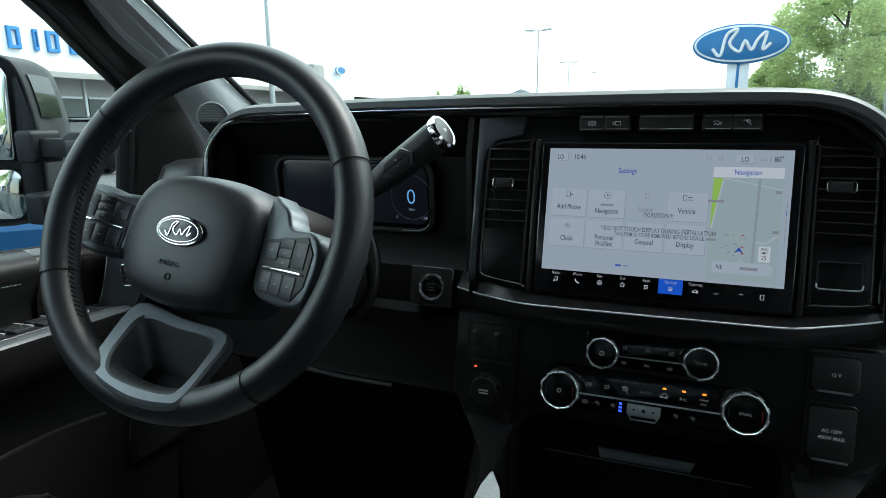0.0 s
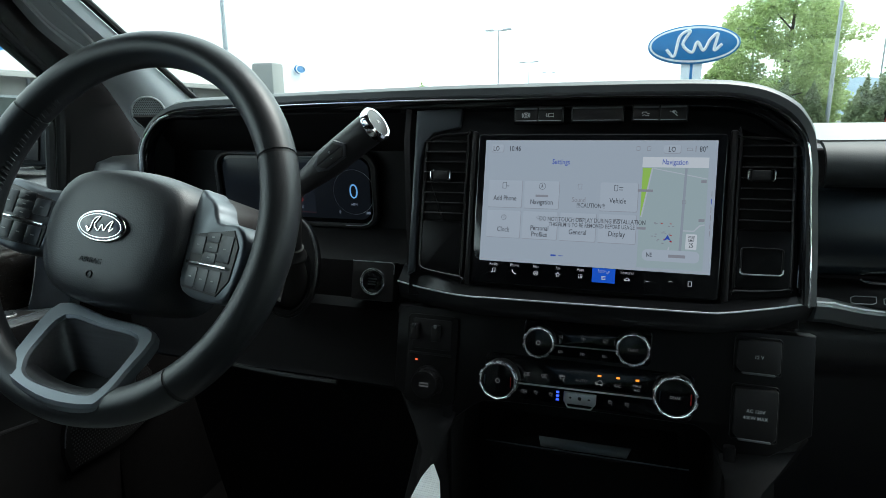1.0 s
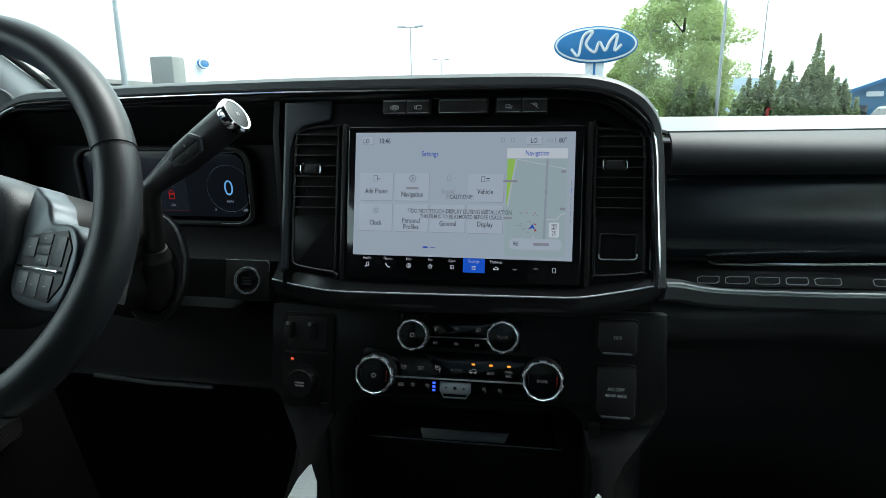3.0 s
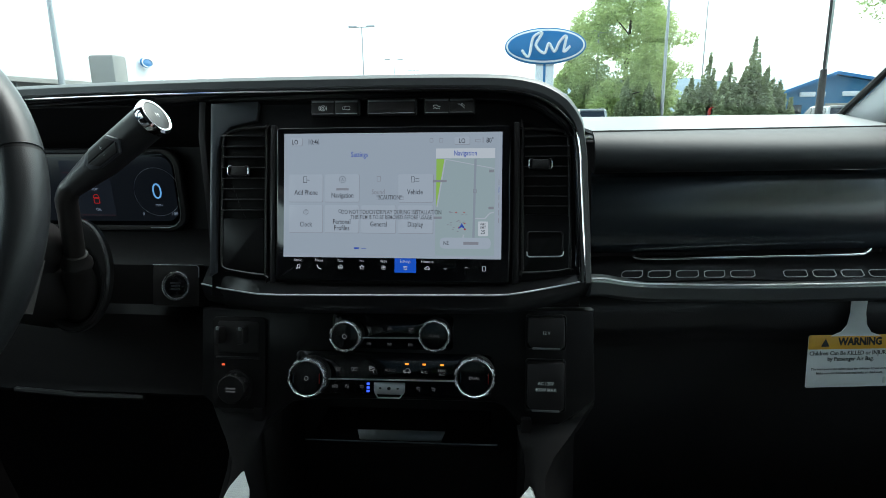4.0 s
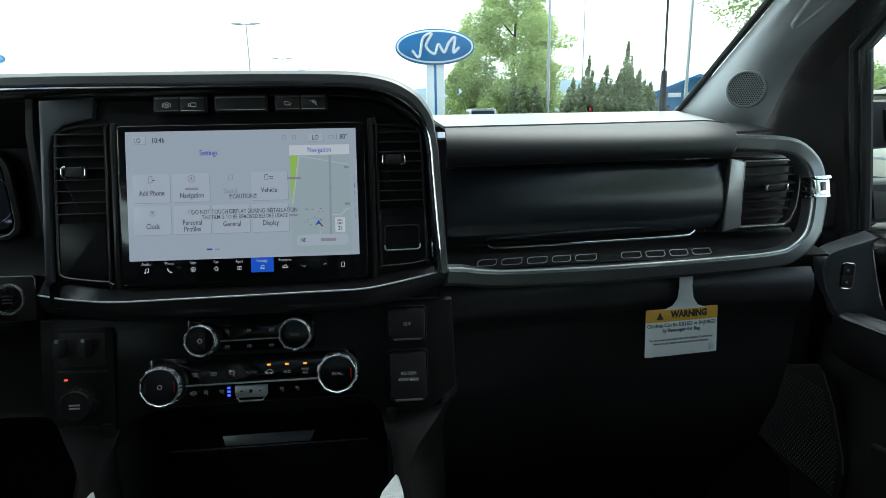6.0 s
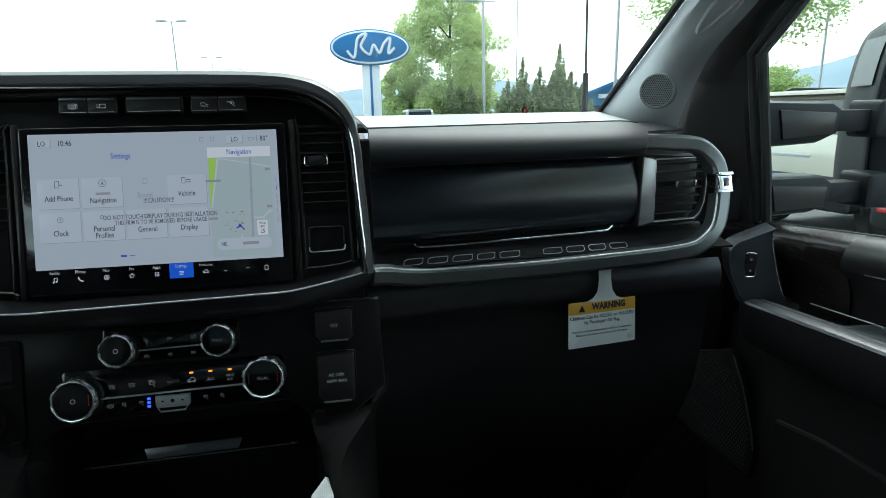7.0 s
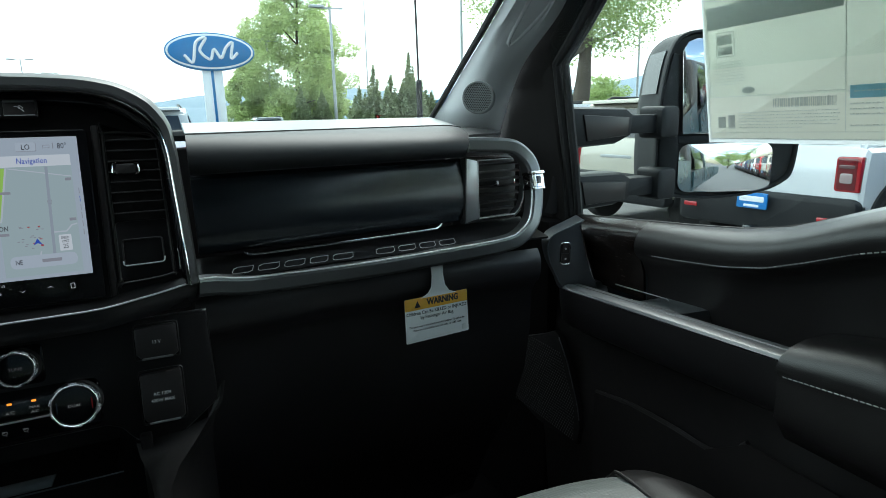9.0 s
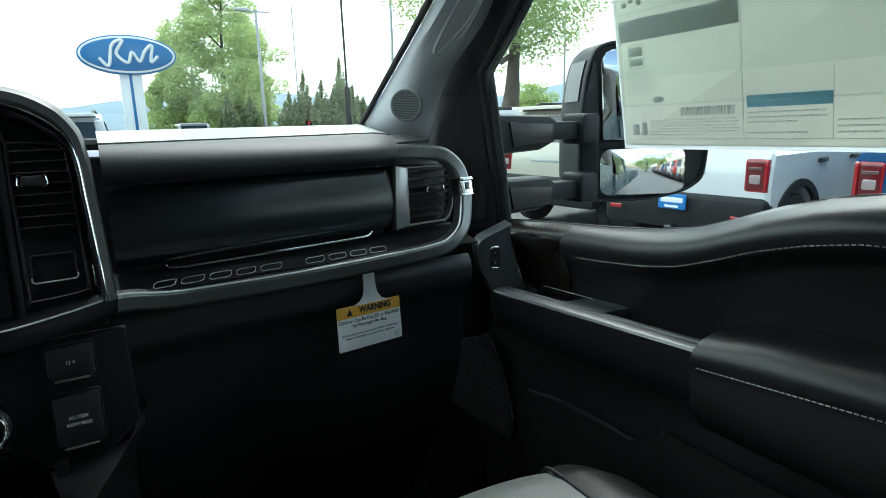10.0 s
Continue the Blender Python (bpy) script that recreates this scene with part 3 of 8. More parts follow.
for i in range(31):
    k = i / 30
    x = 0.225 + 0.515 * k
    ytr = -0.022 + 0.03 * min(1, k * 3)
    shelf_rows.append([(x, ypan(x) + 0.02, 1.446), (x, ypan(x) + 0.012, 1.4405), (x, ypan(x) - 0.005, 1.4375), (x, ytr + 0.01, 1.4285), (x, ytr, 1.4265)])
    low_rows.append([(x, ytr + 0.03, 1.402), (x, ytr + 0.022, 1.392), (x, ytr + 0.0185, 1.38), (x, ytr + 0.019, 1.365), (x, ytr + 0.024, 1.352), (x, ytr + 0.036, 1.341), (x, ytr + 0.046, 1.325),
                     (x, ytr + 0.05, 1.26), (x, ytr + 0.066, 1.18), (x, ytr + 0.11, 1.08), (x, ytr + 0.2, 0.95), (x, ytr + 0.28, 0.8)])
# The pad's pale grey carries the windscreen's glare.
part("passenger_pad", shell(top_rows, 0.004), PADTOP, dash, "charcoal grained pad with windscreen glare put into its colour", 75)
part("pad_seam", tube([r[0] for r in roll_rows], 0.0019, 6), RUBBER, dash, "dark seam line")
part("pad_roll", shell(roll_rows, -0.004), ROLL, dash, "rolled soft black pad", 75)
part("dash_panel", shell(pan_rows, -0.003), PANEL, dash, "satin dark panel, its bluish sheen put into the base colour", 75)
part("shelf", shell(shelf_rows, -0.003), BEZEL, dash)
part("glovebox_panel", shell(low_rows, -0.003), SOFT, dash, "black lower panel with the glovebox", 70)
part("glovebox_pull", slab(rrect(0.30, 1.305, 0.42, 1.325, 0.006), basis((0, 0.022, 0), (1, 0, 0), (0, 0.1, 1), (0, -1, 0.1)), 0.006, 0.003), DARKPL, dash)
part("shelf_strip", sweep(smooth_path([(0.29, 0.030, 1.4485), (0.31, 0.026, 1.4455), (0.45, 0.036, 1.4475), (0.556, 0.0485, 1.4485), (0.572, 0.0525, 1.4505), (0.578, 0.0545, 1.4545)], 5),
                          rrect(-0.002, -0.0018, 0.002, 0.0018, 0.001, 2)), CHROME, dash, "slim chrome strip")
# outlined raised lettering on the shelf is drawn as plain outlined blocks
x = 0.268
for w in (0.024, 0.026, 0.026, 0.024, 0.028, 0.0, 0.027, 0.026, 0.025, 0.026):
    if w:
        yv = -0.022 + (x - 0.268) * 0.075
        m = basis((x, yv, 1.4315 + 0.003), (1, 0.075, 0), (0.25, 1, 0.22), (0, -0.22, 1))
        part("shelf_emblem", frame_ring([(0.003, 0.004), (w - 0.004, 0.004), (w, 0.008), (w, 0.021), (0.004, 0.021), (0, 0.017), (0, 0.007)], [(0.0032, 0.0044), (w - 0.0042, 0.0044), (w - 0.0004, 0.0082), (w - 0.0004, 0.0206), (0.0042, 0.0206), (0.0004, 0.0168), (0.0004, 0.0072)], m, 0.0008, -0.0028), EMBLEM, dash, "plain outlined block")
    x += (w or 0.02) + 0.0065

# prow-shaped ledge under the display, and the bar that goes on from it round the passenger vent
def between(x, table):
    """Linear reading of a table of rows (x, value, ...)."""
    for a, b in zip(table, table[1:]):
        if x <= b[0]:
            k = max(0.0, (x - a[0]) / (b[0] - a[0]))
            return [p + (q - p) * k for p, q in zip(a[1:], b[1:])]
    return list(table[-1][1:])


EDGE = [(-0.246, -0.022, 1.4185), (-0.205, -0.043, 1.4185), (-0.160, -0.061, 1.4195), (-0.145, -0.066, 1.4203), (-0.124, -0.070, 1.4212), (0.011, -0.073, 1.4245), (0.122, -0.071, 1.426),
        (0.137, -0.0695, 1.4265), (0.152, -0.065, 1.4275), (0.189, -0.052, 1.431), (0.232, -0.037, 1.4365)]
INNER = [(-0.246, 0.0, 1.434), (-0.213, -0.030, 1.4375), (-0.165, -0.036, 1.4285), (-0.145, -0.039, 1.4255), (0.0, -0.0395, 1.425), (0.138, -0.039, 1.4275), (0.155, -0.038, 1.4315), (0.218, -0.0335, 1.4405), (0.232, -0.031, 1.4395)]
ledge_rows, front_rows, edge_line = [], [], []
for i in range(97):
    x = -0.246 + 0.478 * i / 96
    (ye, ze), (yi, zi) = between(x, EDGE), between(x, INNER)
    ledge_rows.append([(x, yi + 0.012, zi + 0.0015), (x, yi, zi), (x, yi * 0.5 + ye * 0.5, zi * 0.5 + ze * 0.5 - 0.0006), (x, ye + 0.002, ze + 0.0002), (x, ye, ze - 0.0012)])
    front_rows.append([(x, ye + 0.0006, ze - 0.0013), (x, ye + 0.0006, ze - 0.006), (x, ye + 0.003, ze - 0.014), (x, ye + 0.0065, ze - 0.021), (x, ye + 0.012, ze - 0.0265), (x, ye + 0.028, ze - 0.029), (x, ye + 0.05, ze - 0.029)])
    edge_line.append((x, ye, ze - 0.0006))
part("display_ledge", shell(ledge_rows, -0.003), BEZEL, dash, "satin black ledge below the display", 20)
part("trim_bar", shell(front_rows, -0.003), BRUSHED, dash, "dark brushed bar under the display", 20)
part("trim_line", tube(edge_line, 0.0011, 8), SATIN, dash, "fine bright edge line")
BAR = smooth_path([(0.229, -0.0335, 1.4265), (0.25, -0.0245, 1.4235), (0.275, -0.017, 1.418), (0.32, -0.008, 1.4135), (0.45, -0.002, 1.4135), (0.58, 0.002, 1.418), (0.66, 0.006, 1.4225), (0.693, 0.011, 1.431),
                   (0.718, 0.018, 1.453), (0.7285, 0.027, 1.49), (0.7295, 0.035, 1.52), (0.725, 0.043, 1.543), (0.709, 0.051, 1.561), (0.69, 0.056, 1.567), (0.66, 0.06, 1.569), (0.629, 0.064, 1.5705)], 6)


def bar_up(t):
    return (0, -1, 0.05)


BARPROF = [(-0.0115, -0.014), (-0.0115, 0.0035), (-0.0098, 0.0066), (-0.007, 0.0078), (0.0065, 0.0072), (0.0102, 0.005), (0.0115, 0.001), (0.0115, -0.014)]
part("grab_bar", sweep(BAR, BARPROF, up=bar_up), BARMETAL, dash, "satin dark silver trim bar and grab handle", 22)
part("trim_line", sweep(BAR[:60], oval(-0.0108, 0.0056, 0.0012, 0.0010, 8), up=bar_up), SATIN, dash, "fine bright edge line")
part("trim_line", tube(smooth_path([(0.226, -0.0395, 1.4354), (0.238, -0.0345, 1.4365), (0.252, -0.0298, 1.4352)], 4), 0.0011, 8), SATIN, dash, "fine bright edge line")
CL = V((0.7275, 0.033, 1.5125))
for dz, hh in ((0.0, 0.02), (0.0118, 0.0045), (-0.0118, 0.0045)):
    part("handle_clasp", box((0, 0, 0), (0.0255 if hh < 0.01 else 0.0235, 0.0275 if hh < 0.01 else 0.0255, hh), 0.003, Matrix.Translation(CL + V((0.0005 * dz, 0.1 * dz, dz))) @ pose(0, 0, 0, -12, 0, 8)), CHROME, dash, "polished chrome clasp")
part("clasp_window", box((0, 0, 0), (0.010, 0.0275, 0.012), 0.002, Matrix.Translation(CL) @ pose(0, 0, 0, -12, 0, 8)), GLOSS, dash, "dark clasp window")
part("vent_backing", shell([[(x, 0.098 + (x - 0.62) * 0.1, z) for z in (1.42, 1.46, 1.5, 1.54, 1.565)] for x in (0.615, 0.65, 0.69, 0.735)], -0.004), DARKPL, dash)
part("dash_corner", shell([[(x, 0.09 + 0.6 * (x - 0.63), 1.584), (x, 0.13 + 0.6 * (x - 0.63), 1.589), (x + 0.02, 0.28 + 0.3 * (x - 0.63), 1.592)] for x in (0.60, 0.63, 0.66, 0.70, 0.74)], 0.004), SOFT, dash)

# lower part of the stack
low = [(-0.236, hz(1.394)), (0.236, hz(1.402)), (0.238, hz(1.30)), (0.20, hz(1.272)), (0.157, hz(1.268)), (0.147, hz(1.276)), (0.137, hz(1.2885)), (0.124, hz(1.294)), (0.0, hz(1.2925)), (-0.092, hz(1.2895)), (-0.118, hz(1.286)),
       (-0.13, hz(1.279)), (-0.15, hz(1.262)), (-0.20, hz(1.262)), (-0.236, hz(1.29))]
part("control_panel", slab(low[::-1], SF, 0.03, 0.005, -0.03), BEZEL, dash, "satin black control panel")
for x0, x1, z0, z1 in ((-0.219, -0.152, 1.276, 1.385),):
    part("switch_panel", slab(rz(x0, z0, x1, z1, 0.006), SF, 0.004, 0.0015), DULL, dash)
part("switch_divider", slab(rz(-0.214, 1.336, -0.158, 1.3385, 0.001), SF, 0.006, 0.0008), PLASTIC, dash)
for sx in (-1, 1):
    # side wings that run down to the console
    w = [[(0.245, 0.02, 1.285), (0.238, -0.042, 1.284), (0.226, -0.058, 1.274), (0.19, -0.07, 1.27), (0.152, -0.072, 1.268), (0.150, -0.03, 1.268)],
         [(0.240, 0.02, 1.262), (0.222, -0.060, 1.2675), (0.208, -0.079, 1.260), (0.182, -0.086, 1.258), (0.156, -0.083, 1.257), (0.152, -0.03, 1.257)],
         [(0.230, 0.02, 1.245), (0.200, -0.082, 1.251), (0.188, -0.099, 1.246), (0.176, -0.101, 1.245), (0.162, -0.092, 1.245), (0.155, -0.03, 1.245)],
         [(0.225, 0.02, 1.225), (0.188, -0.096, 1.231), (0.178, -0.111, 1.229), (0.172, -0.111, 1.229), (0.165, -0.099, 1.228), (0.157, -0.03, 1.228)],
         [(0.222, 0.01, 1.20), (0.187, -0.108, 1.214), (0.177, -0.124, 1.212), (0.173, -0.124, 1.212), (0.168, -0.112, 1.212), (0.158, -0.03, 1.212)],
         [(0.222, 0.0, 1.15), (0.195, -0.14, 1.165), (0.183, -0.160, 1.165), (0.178, -0.160, 1.165), (0.172, -0.15, 1.165), (0.158, -0.05, 1.165)],
         [(0.222, -0.02, 0.95), (0.20, -0.2, 0.95), (0.19, -0.22, 0.95), (0.18, -0.22, 0.95), (0.172, -0.21, 0.95), (0.158, -0.1, 0.95)]]
    w = [[(sx * p[0], p[1], p[2]) for p in r] for r in w]
    part("console_wing", shell(w, 0.004 * sx), DULL, dash, "satin black side wing of the console", 50)
    part("wing_tip", shell([[(sx * 0.1665, -0.122, 1.2215), (sx * 0.165, -0.121, 1.2205)], [(sx * 0.1715, -0.141, 1.2145), (sx * 0.149, -0.14, 1.2135)], [(sx * 0.180, -0.19, 1.19), (sx * 0.130, -0.19, 1.189)]], 0.003 * sx), TIPMESH, dash, "silver mesh tip")
part("cubby_back", box((0, 0.06, 1.16), (0.33, 0.02, 0.26), 0.004), DARKPL, dash)
part("console_body", box((0, -0.07, 0.90), (0.29, 0.26, 0.30), 0.01), DULL, dash, "black console body")
for sx in (-1, 1):
    part("cubby_side", box((sx * 0.16, -0.005, 1.02), (0.012, 0.15, 0.52), 0.002), DULL, dash)
part("cubby_floor", box((0, -0.02, 1.06), (0.3, 0.2, 0.02), 0.004), DARKPL, dash)
part("cubby_shelf", slab(rrect(-0.115, -0.03, 0.118, 0.06, 0.006), basis((0, 0, 1.2095), (1, 0, 0.014), (0, 1, 0.05), (-0.014, -0.05, 1)), 0.005, 0.002), DULL, dash)
part("cubby_edge", tube([(-0.122, -0.0315, 1.2122), (0.127, -0.0315, 1.2162)], 0.0009, 6), SLATE, dash, "fine satin edge")
part("cubby_lip", slab([(-0.052, 0), (0.053, 0), (0.058, 0.0125), (-0.056, 0.0125)], basis((0.003, -0.031, 1.2165), (1, 0, 0.02), (0, 0.45, 0.9), (0, -0.9, 0.45)), 0.003, 0.001), BARMETAL, dash, "satin silver lip")

# ---- display ----
disp = thing("touchscreen", tuple(SF @ V((0, hz(1.43), 0))), "wide lit touchscreen with a settings menu and map", "screen")
part("glass_panel", slab(rz(-0.139, 1.43, 0.139, 1.607, 0.004), SF, 0.006, 0.0015, 0.0), GLOSS, disp, "black glass panel")
E0 = 0.0062


def on(x, z, off=E0):
    return SF @ Matrix.Translation((x, hz(z), off))


def patch(name, x0, z0, x1, z1, mat, off=E0, r=0.0, parent=None, d=0.0002):
    o = rz(x0, z0, x1, z1, r, 3) if r else [(x0, hz(z0)), (x1, hz(z0)), (x1, hz(z1)), (x0, hz(z1))]
    return part(name, slab(o, SF, d, 0.00005, off), mat, parent or (disp if name in ("lit_area", "selected_tab") else LIT))


LIT = patch("lit_area", -0.1295, 1.457, 0.1295, 1.600, SCREEN)
SX = 0.259 / 386.0


def su(px, py):
    """A place on the display from a plan of it, 386 wide and 214 high."""
    return -0.1295 + px * SX, 1.600 - py * SX * 0.98


def tile(px, py, w, h, mat=TILE):
    x0, z1 = su(px, py)
    x1, z0 = su(px + w, py + h)
    patch("menu_tile_shadow", x0 + 0.0002, z0 - 0.0006, x1 + 0.0006, z1, TILEEDGE, E0 + 0.0003, 0.0015)
    patch("menu_tile", x0, z0, x1, z1, mat, E0 + 0.0006, 0.0015)


for r_, yy in enumerate((72, 126)):
    for c_ in range(4):
        if (r_, c_) != (0, 2):
            tile(10 + c_ * 65.5, yy, 61, 48)


def say(text, px, py, size, mat=SCRTEXT, align="CENTER", off=E0 + 0.0009):
    x, z = su(px, py)
    nar = 0.71 if mat == FILMTXT else 0.75
    return lettering(text, on(x, z, off) @ Matrix.Diagonal((nar, 1, 1, 1)), size * SX, mat, LIT, align, "screen_text", weight=0.004)


def dash_bar(px, py, w, h, mat=SCRTEXT, off=E0 + 0.0009, name="screen_mark"):
    x0, z1 = su(px - w / 2, py - h / 2)
    x1, z0 = su(px + w / 2, py + h / 2)
    patch(name, x0, z0, x1, z1, mat, off)


tile(12, 8, 21, 13, TILE)
tile(304, 8, 26, 13, TILE)
say("LO", 20, 15.5, 12), say("10:46", 54, 15.5, 13), say("LO", 317, 15.5, 12), say("80°", 365, 15, 12.5)
say("Settings", 137, 38, 13, SCRBLUE)
for px, py, ln in ((41, 104, "Add Phone"), (107, 109, "Navigation"), (171, 103, "Sound"), (236, 103, "Vehicle"), (41, 160, "Clock"), (106, 155, "Personal"), (106, 166, "Profiles"), (172, 159, "General"), (237, 159, "Display")):
    say(ln, px, py, 12.5, SCRGREY if ln == "Sound" else SCRTEXT)
dash_bar(107, 98, 22, 4, SCRGREY)
say("!!!CAUTION!!!", 192, 112.5, 11, FILMTXT)
say("DO NOT TOUCH DISPLAY DURING INSTALLATION", 194, 138, 10.8, FILMTXT)
say("THIS FILM IS TO BE REMOVED BEFORE USAGE", 194, 147, 10.0, FILMTXT)


def ring_mark(px, py, r, mat=SCRTEXT, w=0.0004, base=E0 + 0.0006):
    x, z = su(px, py)
    part("screen_icon", frame_ring(oval(x, hz(z), r * SX, r * SX, 20), oval(x, hz(z), r * SX - w, r * SX - w, 20), SF, 0.0003, base, 0.00005), mat, LIT)


def box_mark(px, py, w, h, mat=SCRTEXT, t=0.00045):
    x0, z1 = su(px - w / 2, py - h / 2)
    x1, z0 = su(px + w / 2, py + h / 2)
    part("screen_icon", frame_ring(rz(x0, z0, x1, z1, 0.0004, 2), rz(x0 + t, z0 + t, x1 - t, z1 - t, 0.0002, 2), SF, 0.0003, E0 + 0.0006, 0.00005), mat, LIT)


box_mark(39, 81, 7, 11), dash_bar(45, 82, 5, 1), ring_mark(107, 81, 6), say("A", 107, 81, 8), box_mark(172, 80, 7, 9, SCRGREY), box_mark(232, 81, 6, 10), dash_bar(240, 80, 7, 1), dash_bar(240, 84, 7, 1)
ring_mark(41, 138, 4.5), dash_bar(41, 137, 0.8, 4), ring_mark(103, 136, 3), box_mark(172, 137, 8, 6), box_mark(237, 137, 9, 7)
for px in (264, 281):
    box_mark(px, 14, 6, 7, SCRGREY)
box_mark(344, 15, 9, 5, SCRGREY), dash_bar(353, 14, 1.2, 9, SCRGREY)
dash_bar(133, 201, 9, 3, SCRBLUE), dash_bar(146, 201, 8, 1, SCRBLUE)
# navigation pane
x0, z1 = su(272, 28)
x1, z0 = su(374, 212)
patch("map", x0, z0, x1, z1, MAPBG, E0 + 0.0003)
x1, z0 = su(374, 45)
patch("map_heading", x0, z0, x1, z1, SCRWHITE, E0 + 0.0006)
say("Navigation", 323, 36.5, 12.5, SCRBLUE)


def map_poly(name, pts, mat, off):
    q = [(su(*p)[0], hz(su(*p)[1])) for p in pts]
    part(name, slab(q[::-1], SF, 0.0002, 0.00005, off), mat, LIT)


map_poly("map_park", [(273, 46), (288, 46), (281, 92), (276, 128), (273, 126)], MAPGREEN, E0 + 0.0005)
map_poly("map_road", [(287, 46), (289.5, 46), (276, 128), (273.5, 128)], MAPROAD, E0 + 0.0007)
map_poly("map_road", [(338.5, 46), (342.5, 46), (340, 196), (336, 196)], MAPLINE, E0 + 0.0007)
map_poly("map_road", [(290, 46), (373, 62), (373, 63.5), (290, 47.5)], MAPROAD, E0 + 0.0006)
map_poly("map_road", [(340, 149), (358, 149), (366, 140), (373, 138), (373, 136), (365, 138), (357, 147), (340, 147)], MAPROAD, E0 + 0.0006)
map_poly("map_road", [(320, 176), (322, 176), (318, 196), (316, 196)], MAPROAD, E0 + 0.0006)
rnd = random.Random(4)
for _ in range(22):
    dash_bar(300 + rnd.uniform(-8, 26), 150 + rnd.uniform(-16, 24), 3.2, 1.2, SCRGREY if rnd.random() < 0.6 else CLURED, E0 + 0.0007)
map_poly("map_arrow", [(318, 156), (324, 166), (318, 163), (312, 166)], SCRBLUE, E0 + 0.0012)
dash_bar(279, 84, 24, 4, SCRGREY), dash_bar(276, 147, 14, 4, SCRGREY), dash_bar(368, 67, 8, 4.5, SCRGREY), dash_bar(368, 130, 9, 4.5, SCRGREY)
box_mark(340, 101, 6, 6, SCRGREY)
x0, z1 = su(346, 153)
x1, z0 = su(363, 178)
patch("speed_sign", x0, z0, x1, z1, SCRWHITE, E0 + 0.0008, 0.001)
say("SPEED", 354.5, 158, 5.5, SCRTEXT, off=E0 + 0.0011), say("LIMIT", 354.5, 163.5, 5.5, SCRTEXT, off=E0 + 0.0011), say("25", 354.5, 171.5, 10, SCRTEXT, off=E0 + 0.0011)
x0, z1 = su(280, 181)
x1, z0 = su(368, 200)
patch("street_bar", x0, z0, x1, z1, TILE, E0 + 0.0009, 0.005)
say("NE", 291, 190.5, 10, off=E0 + 0.0012)
dash_bar(334, 190.5, 26, 5, SCRGREY, E0 + 0.0012)
for q in range(6):
    dash_bar(381, 86 + q * 13, 1, 9, SCRBLUE if q == 1 else SCRGREY)
# black tool bar below
x0, x1 = su(201, 0)[0], su(239, 0)[0]
patch("selected_tab", x0, 1.4405, x1, 1.4568, SCRSEL)
for i, ln in enumerate(("Audio", "Phone", "Nav", "Fav", "Apps", "Settings", "Features")):
    xx = su(27 + i * 38.6, 0)[0]
    lettering(ln, on(xx, 1.4535, E0 + 0.0006) @ Matrix.Diagonal((0.78, 1, 1, 1)), 0.0054, SCRBAR, disp, "CENTER", "tab_text", weight=-0.02)
    zc = hz(1.4460)

    def dot(u, v, r, n=10):
        part("tab_icon", slab(oval(xx + u, zc + v, r, r, n), SF, 0.0003, 0.00005, E0), SCRBAR, disp)

    def stroke(pts, r=0.00035):
        part("tab_icon", tube([SF @ V((xx + u, zc + v, E0 + 0.0001)) for u, v in pts], r, 6, up=tuple(SF.to_3x3() @ V((0, 0, 1)))), SCRBAR, disp)

    if i == 0:
        dot(-0.0016, -0.0022, 0.0009), dot(0.0014, -0.0016, 0.0009), stroke([(-0.0008, -0.002), (-0.0008, 0.0022), (0.0022, 0.0028), (0.0022, -0.0014)])
    elif i == 1:
        stroke([(-0.0024, 0.0022), (-0.0022, 0.0004), (-0.001, -0.0014), (0.0008, -0.0024), (0.0024, -0.0024)], 0.0006)
    elif i == 2:
        o = oval(xx, zc, 0.0028, 0.0028, 18)
        part("tab_icon", frame_ring(o, inset(o, 0.0005), SF, 0.0003, E0 + 0.0001, 0.00005), SCRBAR, disp)
        stroke([(-0.0011, -0.0012), (0, 0.0015), (0.0011, -0.0012), (0, -0.0005), (-0.0011, -0.0012)])
    elif i == 3:
        stroke([(0.003 * (1 if k % 2 == 0 else 0.45) * math.sin(k * math.pi / 5), 0.003 * (1 if k % 2 == 0 else 0.45) * math.cos(k * math.pi / 5)) for k in range(11)])
    elif i == 4:
        for k in range(9):
            dot((k % 3 - 1) * 0.0017, (k // 3 - 1) * 0.0017, 0.0006, 8)
    elif i == 5:
        for k in range(3):
            stroke([(-0.0024, (k - 1) * 0.0016), (0.0024, (k - 1) * 0.0016)]), dot((0.001, -0.001, 0.0006)[k], (k - 1) * 0.0016, 0.0006, 8)
    else:
        stroke([(-0.003, -0.001), (-0.003, 0.0004), (-0.0014, 0.0006), (-0.0006, 0.0018), (0.0012, 0.0018), (0.0016, 0.0004), (0.003, 0.0002), (0.003, -0.001), (-0.003, -0.001)]), dot(-0.0016, -0.0012, 0.0007), dot(0.0017, -0.0012, 0.0007)
for i, sg in ((7, -1), (8, 1)):
    xx = su(27 + i * 36.2 + 10, 0)[0]
    part("tab_icon", slab([(xx - 0.003, hz(1.4465)), (xx, hz(1.4465 + 0.0016 * sg)), (xx + 0.003, hz(1.4465)), (xx, hz(1.4465 + 0.001 * sg))][::sg], SF, 0.0003, 0.00005, E0), SCRBAR, disp)
xx = su(357, 0)[0]
box_o = rz(xx - 0.0022, 1.4435, xx + 0.0018, 1.449, 0.0004, 2)
part("tab_icon", frame_ring(box_o, inset(box_o, 0.0005), SF, 0.0003, E0, 0.00005), SCRBAR, disp)

